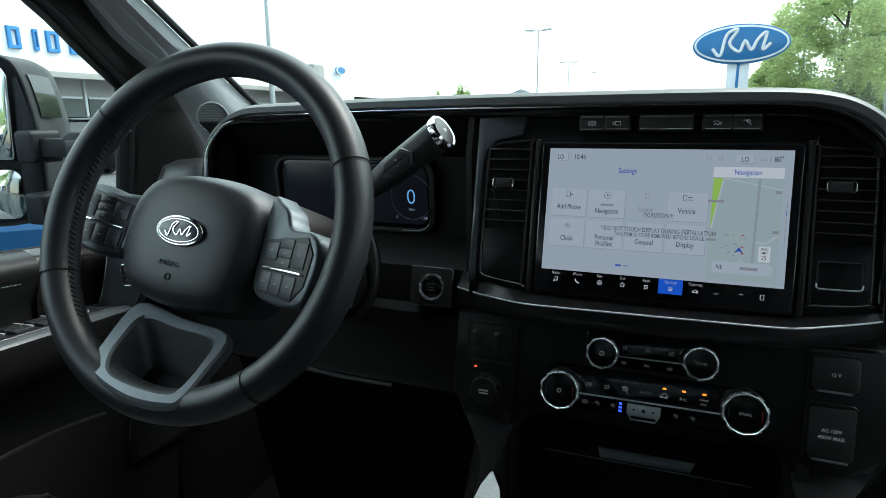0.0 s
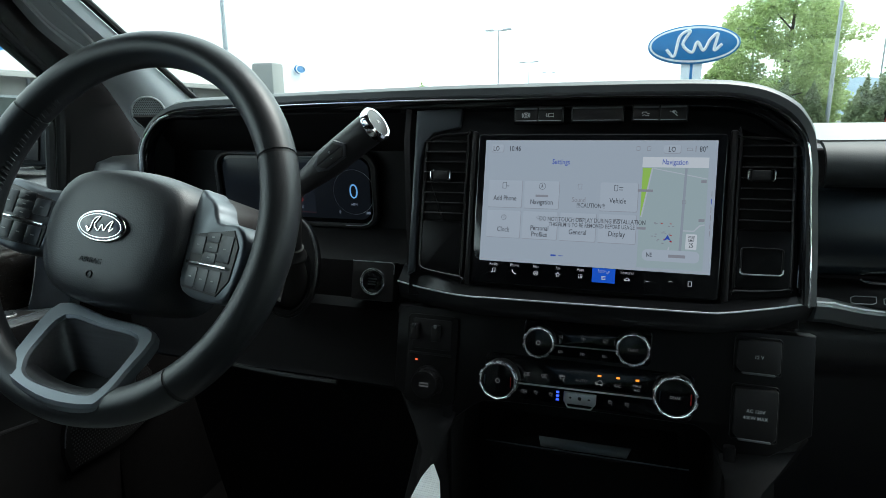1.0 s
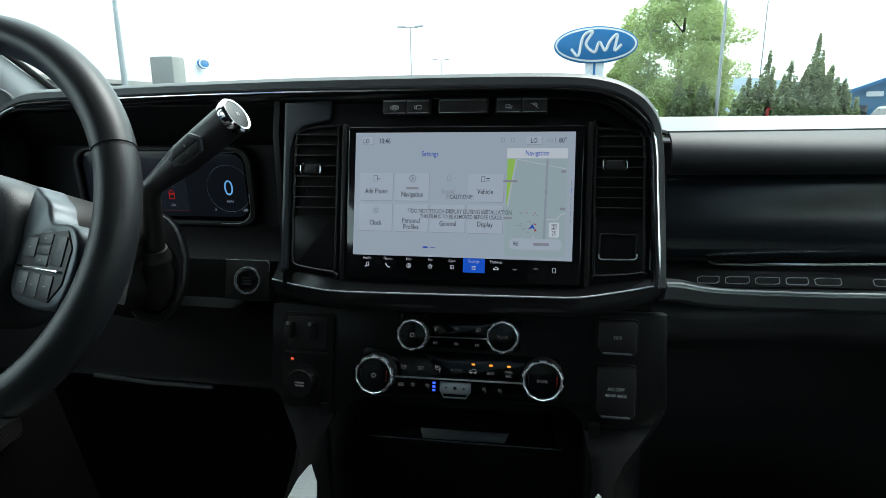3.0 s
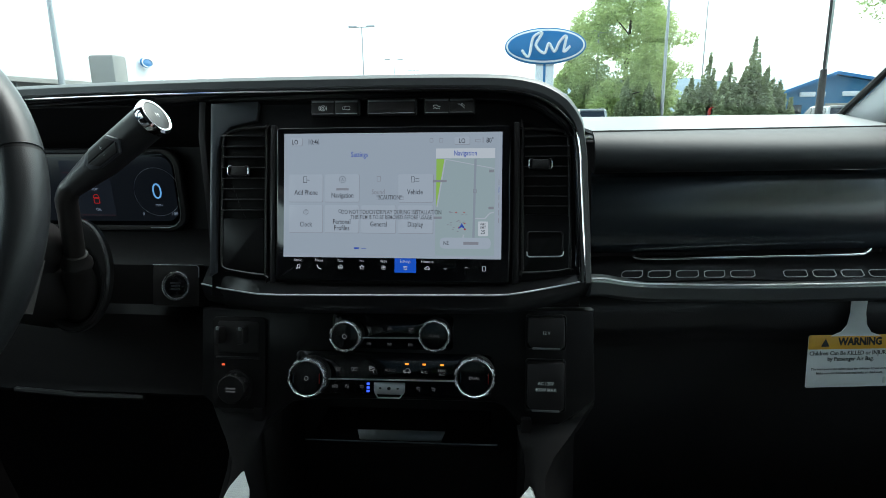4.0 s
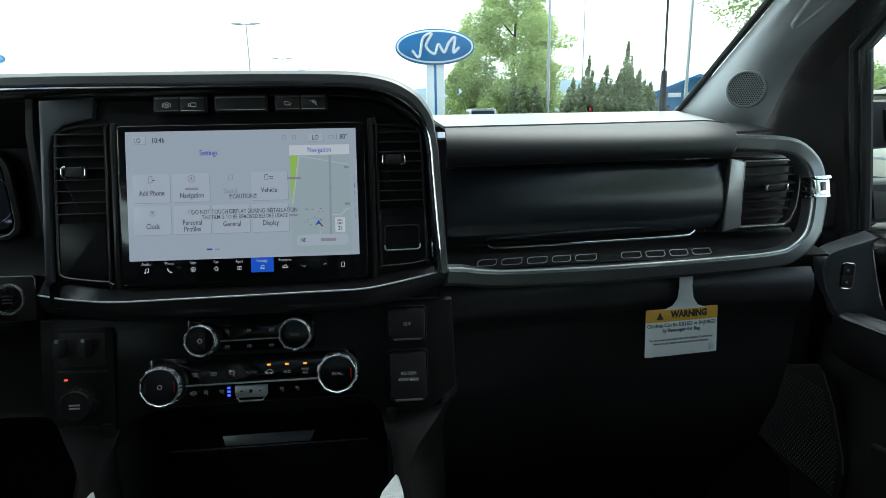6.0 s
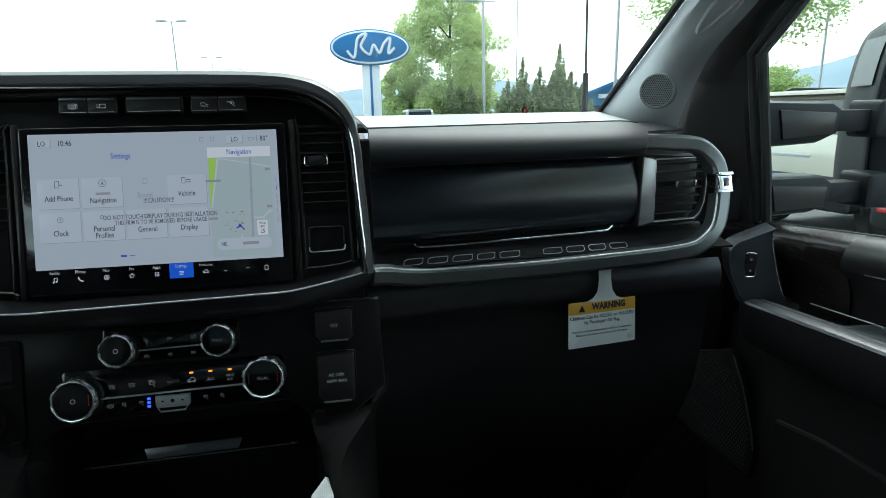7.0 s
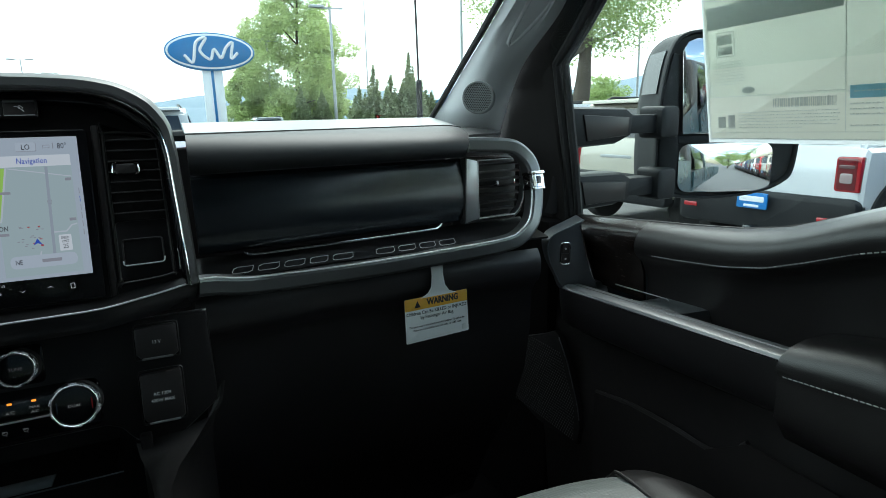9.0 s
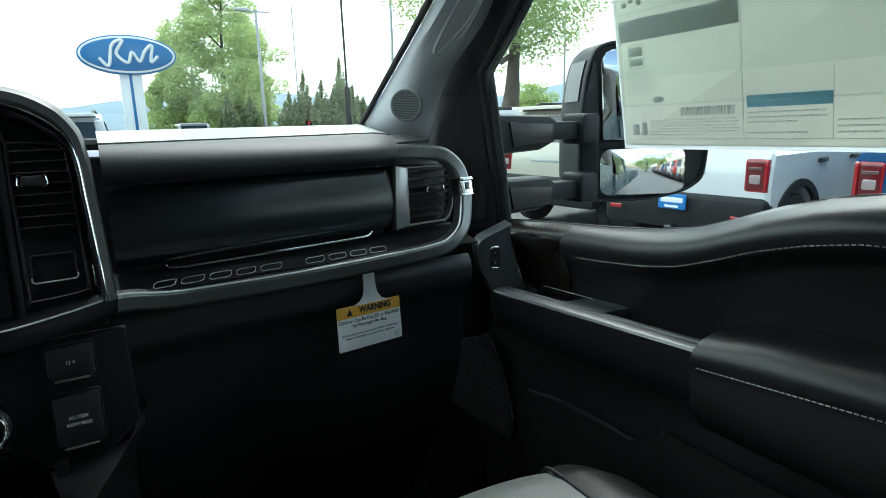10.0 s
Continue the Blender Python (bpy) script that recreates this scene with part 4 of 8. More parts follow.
# ---- row of buttons above the display ----
def symbol(kind_, x, z, w, mat, parent, off):
    """A small printed line symbol, w wide, on the stack's plane."""
    up_ = tuple(SF.to_3x3() @ V((0, 0, 1)))

    def stroke_(pts, name="symbol"):
        part(name, tube([SF @ V((x + u * w, hz(z) + v * w, off)) for u, v in pts], w * 0.045, 5, up=up_), mat, parent)

    def ring_(cx_, cy_, r_):
        stroke_([(cx_ + r_ * math.cos(math.pi * k_ / 6), cy_ + r_ * math.sin(math.pi * k_ / 6)) for k_ in range(13)])

    if kind_ == "ring":
        ring_(0, 0, 0.36), ring_(0, 0, 0.14), stroke_([(-0.48, 0.3), (-0.55, 0.0), (-0.48, -0.3)]), stroke_([(0.48, 0.3), (0.55, 0.0), (0.48, -0.3)])
    elif kind_ == "camera":
        stroke_([(-0.2, 0.24), (0.5, 0.24), (0.5, -0.24), (-0.2, -0.24), (-0.2, 0.24)]), stroke_([(-0.2, 0.1), (-0.5, 0.22), (-0.5, -0.22), (-0.2, -0.1)])
    elif kind_ == "slide":
        stroke_([(-0.5, -0.02), (-0.42, 0.22), (0.05, 0.22), (0.2, 0.0), (0.5, 0.0)]), stroke_([(-0.45, -0.25), (-0.2, -0.1), (0.0, -0.3), (0.2, -0.15), (0.4, -0.3)])
    elif kind_ == "slope":
        stroke_([(-0.5, 0.3), (-0.2, 0.3), (0.5, -0.3)]), stroke_([(-0.1, 0.32), (0.12, 0.42), (0.42, 0.1), (0.3, -0.02)]), ring_(0.02, 0.16, 0.09)
    elif kind_ == "screen":
        stroke_([(-0.5, 0.25), (0.5, 0.25), (0.36, -0.28), (-0.36, -0.28), (-0.5, 0.25)])
        for k_ in (-0.2, 0.0, 0.2):
            stroke_([(k_, -0.2), (k_ + 0.06, -0.05), (k_, 0.08), (k_ + 0.05, 0.2)])
    elif kind_ == "seat":
        stroke_([(-0.3, 0.45), (-0.22, -0.1), (0.25, -0.1), (0.3, -0.45)]), ring_(-0.05, 0.3, 0.12), stroke_([(0.1, 0.3), (0.4, 0.3), (0.3, 0.4)]), stroke_([(0.15, 0.05), (0.45, 0.05), (0.36, 0.14)])
    elif kind_ == "car":
        stroke_([(-0.5, -0.18), (-0.45, 0.05), (-0.2, 0.1), (-0.05, 0.3), (0.28, 0.3), (0.38, 0.08), (0.5, 0.02), (0.5, -0.18), (-0.5, -0.18)]), ring_(-0.25, -0.2, 0.1), ring_(0.28, -0.2, 0.1)
    elif kind_ == "speaker":
        stroke_([(-0.35, 0.12), (-0.1, 0.12), (0.15, 0.38), (0.15, -0.38), (-0.1, -0.12), (-0.35, -0.12), (-0.35, 0.12)])
    elif kind_ == "skip":
        stroke_([(-0.4, 0.25), (-0.05, 0.0), (-0.4, -0.25), (-0.4, 0.25)]), stroke_([(0.0, 0.25), (0.35, 0.0), (0.0, -0.25), (0.0, 0.25)])
    else:
        stroke_([(-0.35, -0.25), (0.35, -0.25), (0.35, 0.25), (-0.35, 0.25), (-0.35, -0.25)]), stroke_([(-0.3, -0.2), (0.45, 0.35)])


for x0, x1, n in ((-0.0965, -0.0395, 2), (-0.0285, 0.0285, 1), (0.039, 0.0965, 2)):
    bl = thing("button_block", tuple(SF @ V(((x0 + x1) / 2, hz(1.62), 0))), "black push-button block with printed symbols above the display", "button", "buttons above the display")
    part("surround", frame_ring(rz(x0 - 0.001, 1.6205, x1 + 0.001, 1.6395, 0.002), rz(x0, 1.6215, x1, 1.6385, 0.0015), SF, 0.006, 0, 0.0005), PLASTIC, bl)
    for q in range(n):
        a, b = x0 + (x1 - x0) * q / n + 0.0004, x0 + (x1 - x0) * (q + 1) / n - 0.0004
        pb_ = part("push_button", slab(rz(a, 1.622, b, 1.6382, 0.0012), SF, 0.0075, 0.001), PLASTIC, bl)
        # Silver strip puts the light on the button's upper edge into shape.
        part("button_edge", slab(rz(a + 0.0005, 1.6352, b - 0.0005, 1.6372, 0.0005), SF, 0.0006, 0.0002, 0.0073), SILVER, pb_, "silver strip drawn as the lit upper edge")
        part("button_edge", tube([SF @ V((a + 0.001, hz(1.6223), 0.0072)), SF @ V((b - 0.001, hz(1.6223), 0.0072))], 0.0005, 6), SILVER, pb_)
        if n == 2:
            xm = (a + b) / 2
            symbol(("ring", "camera")[q] if x0 < 0 else ("slide", "slope")[q], xm, 1.6287, 0.0085, PRINT, pb_, 0.0076)

# ---- vents in the stack ----
def stack_vent(outline, zs, xm, zm, zl, pocket):
    xs_, zs_ = [p[0] for p in outline], [p[1] for p in outline]
    x0, x1, z0, z1 = min(xs_), max(xs_), min(zs_), max(zs_)
    o = [(p.x, p.y) for p in smooth_path([(a, hz(b), 0) for a, b in outline], 3, True)]
    v = thing("air_vent", tuple(SF @ V(((x0 + x1) / 2, hz(z0), 0))), "black louvred air vent with a chrome-ended tab", "air vent", "dashboard air vents")
    part("vent_frame", frame_ring(o, inset(o, 0.0028), SF, 0.0065, -0.005, 0.0012), PLASTIC, v, "satin black frame")
    part("vent_back", slab(inset(o, 0.002), SF, 0.0005, 0.0001, -0.0042), DULL, v)
    n = 8
    for q in range(n):
        zz = zl - q * (zl - zs - 0.004) / (n - 0.6)
        part("louvre", slab(rrect(x0 + 0.0035, -0.005, x1 - 0.0035, 0.005, 0.0006, 2), SF @ Matrix.Translation((0, hz(zz), 0.002)) @ pose(0, 0, 0, -84, 0, 0), 0.0012, 0.0004), DARKPL, v)
    tb_ = part("tab", slab(rz(xm - 0.0105, zm - 0.0052, xm + 0.0105, zm + 0.0058, 0.002), SF, 0.008, 0.002, 0.0015), DARKPL, v)
    for sx in (-1, 1):
        c_ = [(xm + sx * a, zm + b) for a, b in ((0.0085, 0.0062), (0.0118, 0.0056), (0.0128, 0.0035), (0.0128, -0.003), (0.0118, -0.005), (0.0085, -0.0058))]
        part("tab_end", tube([SF @ V((a, hz(b), 0.0098)) for a, b in c_], 0.0011, 8, up=tuple(SF.to_3x3() @ V((0, 0, 1)))), CHROME, tb_, "chrome tab end")
    part("blank_panel", slab(rz(x0 + 0.0032, z0 + 0.0045, x1 - 0.0032, zs, 0.004), SF, 0.0045, 0.001, -0.004), BEZEL, v)
    if pocket:
        pk = part("pocket", frame_ring(rz(0.1585, 1.459, 0.2005, 1.489, 0.004), rz(0.1605, 1.4615, 0.1985, 1.4875, 0.003), SF, 0.002, 0.0003, 0.0006), DARKPL, v)
        part("pocket_rim", tube([SF @ V((a, hz(b), 0.0023)) for a, b in ((0.1588, 1.466), (0.1592, 1.4618), (0.1615, 1.4602), (0.180, 1.4606), (0.1975, 1.4612), (0.1998, 1.463), (0.2003, 1.467))], 0.0008, 8), SATIN, pk, "bright lower rim")


stack_vent([(-0.2118, 1.50), (-0.2118, 1.452), (-0.2085, 1.4425), (-0.196, 1.4385), (-0.1565, 1.4335), (-0.1535, 1.437), (-0.1535, 1.52), (-0.1535, 1.607), (-0.157, 1.6105), (-0.19, 1.6085), (-0.205, 1.603), (-0.2105, 1.592)], 1.502, -0.185, 1.5565, 1.5985, False)
stack_vent([(0.1518, 1.52), (0.153, 1.444), (0.156, 1.441), (0.185, 1.4425), (0.206, 1.446), (0.2098, 1.451), (0.2085, 1.52), (0.2065, 1.59), (0.203, 1.5985), (0.196, 1.6035), (0.155, 1.6055), (0.1518, 1.602)], 1.508, 0.1725, 1.563, 1.5945, True)
# Three short chrome slips stand in for broken glints down the bezel's side.
for q, (za, zb) in enumerate(((1.585, 1.56), (1.515, 1.50), (1.474, 1.45))):
    part("bezel_glint", slab(rz(0.2135, zb, 0.2155, za, 0.0008, 2), SF, 0.003, 0.0006, -0.002), CHROME, dash)

# ---- climate controls ----
def knob(x, z, r, words, label):
    k = thing("control_knob", tuple(SF @ V((x, hz(z), 0))), label, "knob", "climate and audio knobs")
    m = SF @ Matrix.Translation((x, hz(z) - 0.0, 0))
    part("skirt", lathe([(r * 1.06, 0), (r * 1.06, 0.004), (r * 0.98, 0.006), (r * 0.98, 0.007)], m, 40), DARKPL, k)
    part("grip", lathe([(r * 0.93, 0.006), (r * 0.95, 0.014), (r * 0.92, 0.022)], m, 40), PLASTIC, k)
    bm = bmesh.new()
    lp = []
    for i in range(80):
        a = 2 * math.pi * i / 80
        rr = r * (1.0 if i % 8 < 6 else 0.985)
        lp.append((rr, a))
    rings(bm, [[m @ V((rr * f * math.cos(a), rr * f * math.sin(a), h)) for rr, a in lp] for f, h in ((0.97, 0.0165), (1.02, 0.018), (1.03, 0.0205), (1.025, 0.0235), (0.995, 0.0257), (0.965, 0.0262), (0.935, 0.0255), (0.92, 0.0235))], False, False)
    part("bezel_ring", bm, RINGMETAL, k, "notched chrome ring", 30)
    for i in range(10):
        part("ring_tooth", box((r * 1.04, 0, 0.0215), (r * 0.07, r * 0.34, 0.004), 0.0006, m @ Matrix.Rotation(radians(36 * i + 90), 4, "Z")), RINGMETAL, k)
    fc_ = part("face", lathe([(r * 0.87, 0.0242), (r * 0.5, 0.0246), (0, 0.0247)], m, 32), GLOSS, k)
    if words:
        lettering(words, m @ Matrix.Translation((0, 0, 0.025)), 0.0046, LEGENDGLOW if words == "DUAL" else LEGENDDIM, fc_, "CENTER", "knob_text")
    else:
        part("power_mark", frame_ring(oval(0, 0, 0.0026, 0.0026, 16), oval(0, 0, 0.002, 0.002, 16), m, 0.0003, 0.0248, 0.00005), LEGENDGLOW, fc_)
    for sx, mt in ((-1, BADGEBLUE), (1, LAMPRED)):
        if r > 0.02:
            part("temperature_mark", slab(rrect(sx * r * 0.72 - 0.0006, -0.006, sx * r * 0.72 + 0.0006, 0.006, 0.0004, 2), m, 0.0003, 0.0001, 0.0247), mt, fc_)
    return k


knob(-0.0488, 1.3687, 0.0172, "", "small round volume knob with a notched chrome ring")
knob(0.0552, 1.3717, 0.0172, "TUNE", "small round tuning knob with a notched chrome ring")
knob(-0.0938, 1.3202, 0.0217, "", "large round driver temperature knob with a chrome ring")
knob(0.1012, 1.3266, 0.0217, "DUAL", "large round passenger temperature knob with a chrome ring")
clim = thing("climate_panel", tuple(SF @ V((0, hz(1.30), 0))), "black climate button strip with amber and blue indicator lights", "controls")
part("button_strip", slab(rz(-0.07, 1.352, 0.075, 1.392, 0.006), SF, 0.002, 0.001), GLOSS, clim)
part("button_strip", slab(rz(-0.115, 1.2975, 0.122, 1.348, 0.008), SF, 0.002, 0.001), GLOSS, clim)
part("divider", tube([SF @ V((-0.034, hz(1.3648), 0.0055)), SF @ V((0.04, hz(1.3661), 0.0055))], 0.0009, 8), SATIN, clim, "thin bright divider")
part("divider", tube([SF @ V((-0.074, hz(1.3162), 0.0055)), SF @ V((0.082, hz(1.3184), 0.0055))], 0.0011, 8), SATIN, clim, "thin bright divider")
for i, xx in enumerate((-0.025, 0.0, 0.025)):
    for zz in (1.374, 1.3565):
        symbol(("speaker", "skip", "plain")[i] if zz > 1.36 else "skip", xx, zz + 0.001, 0.0068, LEGENDDIM, clim, 0.0022)
for xx, kind_ in ((-0.063, 0), (-0.0425, 0), (-0.022, 1), (0.0205, 1), (0.041, 2), (0.062, 3)):
    zz = 1.3275
    if kind_ == 2:
        lettering("A/C", on(xx, zz - 0.001, 0.0022), 0.005, LEGENDGLOW, clim, "CENTER", "button_text")
    elif kind_ == 3:
        lettering("MAX", on(xx, zz + 0.0015, 0.0022), 0.0042, LEGENDGLOW, clim, "CENTER", "button_text")
        lettering("A/C", on(xx, zz - 0.003, 0.0022), 0.0042, LEGENDGLOW, clim, "CENTER", "button_text")
    else:
        symbol("screen" if kind_ == 0 else "seat" if xx < 0 else "car", xx, zz, 0.0088 if kind_ else 0.0072, LEGENDGLOW if kind_ else LEGENDDIM, clim, 0.0022)
lettering("AUTO", on(0.0005, 1.3275, 0.0022), 0.0048, LEGENDDIM, clim, "CENTER", "button_text")
for xx in (0.0205, 0.041, 0.062):
    patch("amber_light", xx - 0.002, 1.3345, xx + 0.002, 1.3365, AMBER, 0.002, parent=clim, d=0.0008)
for q in range(3):
    patch("blue_light", -0.0275, 1.3015 + q * 0.0042, -0.024, 1.304 + q * 0.0042, BLUELED, 0.002, parent=clim, d=0.0008)
part("fan_rocker", slab([(-0.0165, hz(1.300)), (0.0165, hz(1.300)), (0.0185, hz(1.303)), (0.0185, hz(1.3135)), (-0.0185, hz(1.3135)), (-0.0185, hz(1.303))], SF, 0.006, 0.002), SATIN, clim, "silver fan rocker")
part("rocker_lip", tube([SF @ V((u, hz(z), 0.006)) for u, z in ((-0.0155, 1.3005), (-0.013, 1.2965), (0.013, 1.2968), (0.0155, 1.3008))], 0.0009, 6), SATIN, clim)
for sx in (-1, 0, 1):
    part("fan_symbol", slab(oval(sx * 0.0105, hz(1.3075), 0.0022 if sx == 0 else 0.0015, 0.0022 if sx == 0 else 0.001, 8), SF, 0.0003, 0.00005, 0.006), BLACKPRINT, clim)
for xx in (-0.066, -0.052, -0.034, 0.034, 0.052):
    symbol("ring" if xx < -0.06 else "seat", xx, 1.3068, 0.0062, LEGENDDIM, clim, 0.0022)

# ---- sockets ----
for z0, z1, lines in ((1.3575, 1.3945, ("12 V",)), (1.2885, 1.3445, ("AC 120V", "400W MAX"))):
    so = thing("power_socket", tuple(SF @ V((0.181, hz(z0), 0))), "black hinged power socket cover with pale lettering", "socket", "power sockets")
    part("surround", frame_ring(rz(0.1585, z0 - 0.0015, 0.2045, z1 + 0.0015, 0.004), rz(0.16, z0, 0.203, z1, 0.003), SF, 0.004, 0, 0.001), DARKPL, so)
    cv_ = part("cover", slab([(0.1665, hz(z0 + 0.0005)), (0.1975, hz(z0 + 0.0008)), (0.2025, hz(z0 + 0.0045)), (0.2025, hz(z1 - 0.003)), (0.2005, hz(z1 - 0.0005)), (0.162, hz(z1 - 0.0022)), (0.1605, hz(z1 - 0.004)), (0.1605, hz(z0 + 0.007))], SF, 0.010, 0.0035), SOCKETCAP, so)
    part("cover_lip", slab(rz(0.166, z0 + 0.0005, 0.197, z0 + 0.0025, 0.0008), SF, 0.0125, 0.001), SILVER, cv_)
    for i, ln in enumerate(lines):
        lettering(ln, on(0.1815, (z0 + z1) / 2 + 0.0035 * (len(lines) - 1) - i * 0.007, 0.0102) @ Matrix.Diagonal((0.9, 1, 1, 1)), 0.0053, PRINT, cv_, "CENTER", "cover_text", weight=0.012)

# ---- four-wheel-drive switch, trailer toggles, start button ----
sw = thing("drive_mode_knob", tuple(SF @ V((-0.187, hz(1.303), 0))), "black ribbed rotary drive knob beside the climate panel", "knob")
m = SF @ Matrix.Translation((-0.187, hz(1.303), 0.004))
part("dial", lathe([(0.0205, 0), (0.0205, 0.006), (0.018, 0.007), (0.0175, 0.016), (0.016, 0.018), (0, 0.018)], m, 32), DULL, sw)
for i, a in enumerate(range(0, 360, 30)):
    part("rib", box((0.0178, 0, 0.011), (0.0016, 0.003, 0.009), 0.0005, m @ Matrix.Rotation(radians(a), 4, "Z")), DULL, sw)
part("dial_mark", slab(rrect(-0.006, 0.0005, 0.006, 0.0025, 0.0004, 2), m, 0.0003, 0.0001, 0.018), LEGENDDIM, sw)
part("dial_mark", slab(rrect(-0.006, -0.003, 0.006, -0.001, 0.0004, 2), m, 0.0003, 0.0001, 0.018), LEGENDDIM, sw)
patch("red_light", -0.2065, 1.3275, -0.203, 1.3297, REDLED, 0.0045, parent=sw, d=0.0006)
tg = thing("trailer_switch", tuple(SF @ V((-0.185, hz(1.342), 0))), "black trailer brake slider with two bright levers", "switch")
part("slot", slab(rz(-0.212, 1.343, -0.16, 1.380, 0.003), SF, 0.005, 0.001), DARKPL, tg)
for xx in (-0.206, -0.178):
    part("lever", slab(rz(xx - 0.004, 1.355, xx + 0.004, 1.374, 0.002), SF, 0.016, 0.003, 0.004), DARKPL, tg)
    part("lever_tip", slab(rz(xx - 0.001, 1.371, xx + 0.003, 1.3755, 0.001), SF, 0.002, 0.0008, 0.0185), SILVER, tg)
sb = thing("start_button", (-0.292, 0.004, 1.39), "round engine start button with a chrome ring in a black block", "button")
m = basis((-0.292, 0.002, 1.407), (1, 0, 0), (0, 0.22, 0.975), (0, -0.975, 0.22))
part("block", slab(rrect(-0.034, -0.027, 0.031, 0.028, 0.004), m, 0.016, 0.003, -0.012), PLASTIC, sb)
part("chrome_ring", lathe([(0.0182, 0.003), (0.0192, 0.005), (0.0184, 0.008), (0.0174, 0.008), (0.0166, 0.005)], m, 40), RINGMETAL, sb, "chrome ring")
# Satin tube drawn as the light along the block's upper edge.
part("block_edge", tube([m @ V(p) for p in ((-0.033, 0.0275, 0.004), (0.027, 0.0275, 0.004), (0.0305, 0.024, 0.004), (0.0305, 0.012, 0.004))], 0.0006, 6), SATIN, sb, "fine bright edge")
part("cap", lathe([(0.0152, 0.003), (0.0152, 0.0065), (0.014, 0.0072), (0, 0.0076)], m, 32), GLOSS, sb)
for q, w in ((0.004, 0.014), (0.0, 0.012), (-0.004, 0.012)):
    part("cap_mark", slab(rrect(-w / 2, q - 0.001, w / 2, q + 0.001, 0.0003, 2), m, 0.0003, 0.0001, 0.0075), CAPMARK, sb)

# ---- instrument cluster ----
clu = thing("instrument_cluster", (-0.48, 0.118, 1.465), "dark digital instrument display with a blue zero speed reading", "screen")
CM = basis((-0.478, 0.116, 1.519), (1, 0.0, 0), (0, -0.07, 0.9975), (0, -0.9975, -0.07))
cg_ = part("cluster_glass", slab(rrect(-0.150, -0.054, 0.134, 0.054, 0.022, 6), CM, 0.006, 0.001, -0.004), SMOKED, clu, "black display glass")
part("cluster_rim", frame_ring(rrect(-0.159, -0.0615, 0.1445, 0.0615, 0.029, 6), rrect(-0.150, -0.054, 0.134, 0.054, 0.022, 6), CM, 0.010, -0.004, 0.002), PLASTIC, clu, "satin black rim")
# A satin line shapes the glint at the rim's lower right.
part("rim_glint", tube([CM @ V(p) for p in ((0.085, -0.0565, 0.0065), (0.113, -0.0563, 0.0065), (0.1245, -0.053, 0.0065), (0.132, -0.046, 0.0065), (0.1355, -0.035, 0.0065), (0.136, -0.01, 0.0065))], 0.0007, 6, up=(0, -1, 0)), SATIN, clu, "glint on the inner edge, drawn as a satin line")
part("lit_panel", slab(rrect(-0.143, -0.047, 0.130, 0.049, 0.018, 6), CM, 0.0003, 0.0001, 0.0021), CLUBG, cg_)
lettering("0", CM @ Matrix.Translation((0.1015, -0.003, 0.0026)), 0.034, CLUBLUE, cg_, "CENTER", "speed_reading")
lettering("MPH", CM @ Matrix.Translation((0.1015, -0.023, 0.0026)), 0.0055, CLUTXT, cg_, "CENTER", "unit_text")
lettering("0", CM @ Matrix.Translation((0.075, -0.036, 0.0026)), 0.007, CLUTXT, cg_, "CENTER", "scale_text")
lettering("100", CM @ Matrix.Translation((0.124, -0.036, 0.0026)), 0.007, CLUTXT, cg_, "CENTER", "scale_text")
part("speed_dial", frame_ring(oval(0.1015, -0.003, 0.036, 0.036, 48), oval(0.1015, -0.003, 0.0355, 0.0355, 48), CM, 0.0002, 0.0024, 0.00005), DIMPRINT, cg_)
for q in (-0.0385, 0.026):
    part("message_line", slab(rrect(-0.044, q, 0.031, q + 0.0006, 0.0002, 2), CM, 0.0002, 0.0001, 0.0027), glow("cluster_line", (0.06, 0.012, 0.012)), cg_)
part("message_panel", slab(rrect(-0.046, -0.04, 0.031, 0.045, 0.003, 2), CM, 0.0002, 0.0001, 0.0024), glow("cluster_message", (0.006, 0.008, 0.012)), cg_)
part("message_icon", frame_ring(rrect(-0.001, -0.0205, 0.0085, -0.0125, 0.0015, 2), rrect(0.0, -0.0195, 0.0075, -0.0135, 0.001, 2), CM, 0.0003, 0.0026, 0.00005), CLURED, cg_)
part("message_icon", frame_ring([(-0.0015, -0.0118), (0.009, -0.0118), (0.0075, -0.0075), (0.005, -0.006), (0.0025, -0.006), (0.0, -0.0075)], [(0.0, -0.0108), (0.0075, -0.0108), (0.0066, -0.0082), (0.0046, -0.007), (0.0029, -0.007), (0.0009, -0.0082)], CM, 0.0003, 0.0026, 0.00005), CLURED, cg_)
lettering("left door", CM @ Matrix.Translation((0.001, 0.011, 0.0027)), 0.0072, CLUTXT, cg_, "CENTER", "message_text")
lettering("ajar", CM @ Matrix.Translation((0.004, 0.002, 0.0027)), 0.0072, CLUTXT, cg_, "CENTER", "message_text")
lettering("OK", CM @ Matrix.Translation((0.004, -0.030, 0.0027)), 0.0065, CLUTXT, cg_, "CENTER", "message_text")
lettering("2    3", CM @ Matrix.Translation((-0.03, 0.0, 0.0027)), 0.007, CLUTXT, cg_, "CENTER", "scale_text")

# ---- passenger vent inside the loop ----
VM = basis((0.690, 0.079, 1.5005), (0.985, 0.17, 0), (0, 0.03, 1), (0.17, -0.985, 0.03))
pv = thing("air_vent", (0.69, 0.09, 1.46), "black louvred air vent with a silver side facet", "air vent", "dashboard air vents")
oct_ = [(-0.047, -0.046), (0.026, -0.046), (0.036, -0.038), (0.044, -0.022), (0.046, 0.0), (0.046, 0.034), (0.040, 0.044), (-0.047, 0.045)]
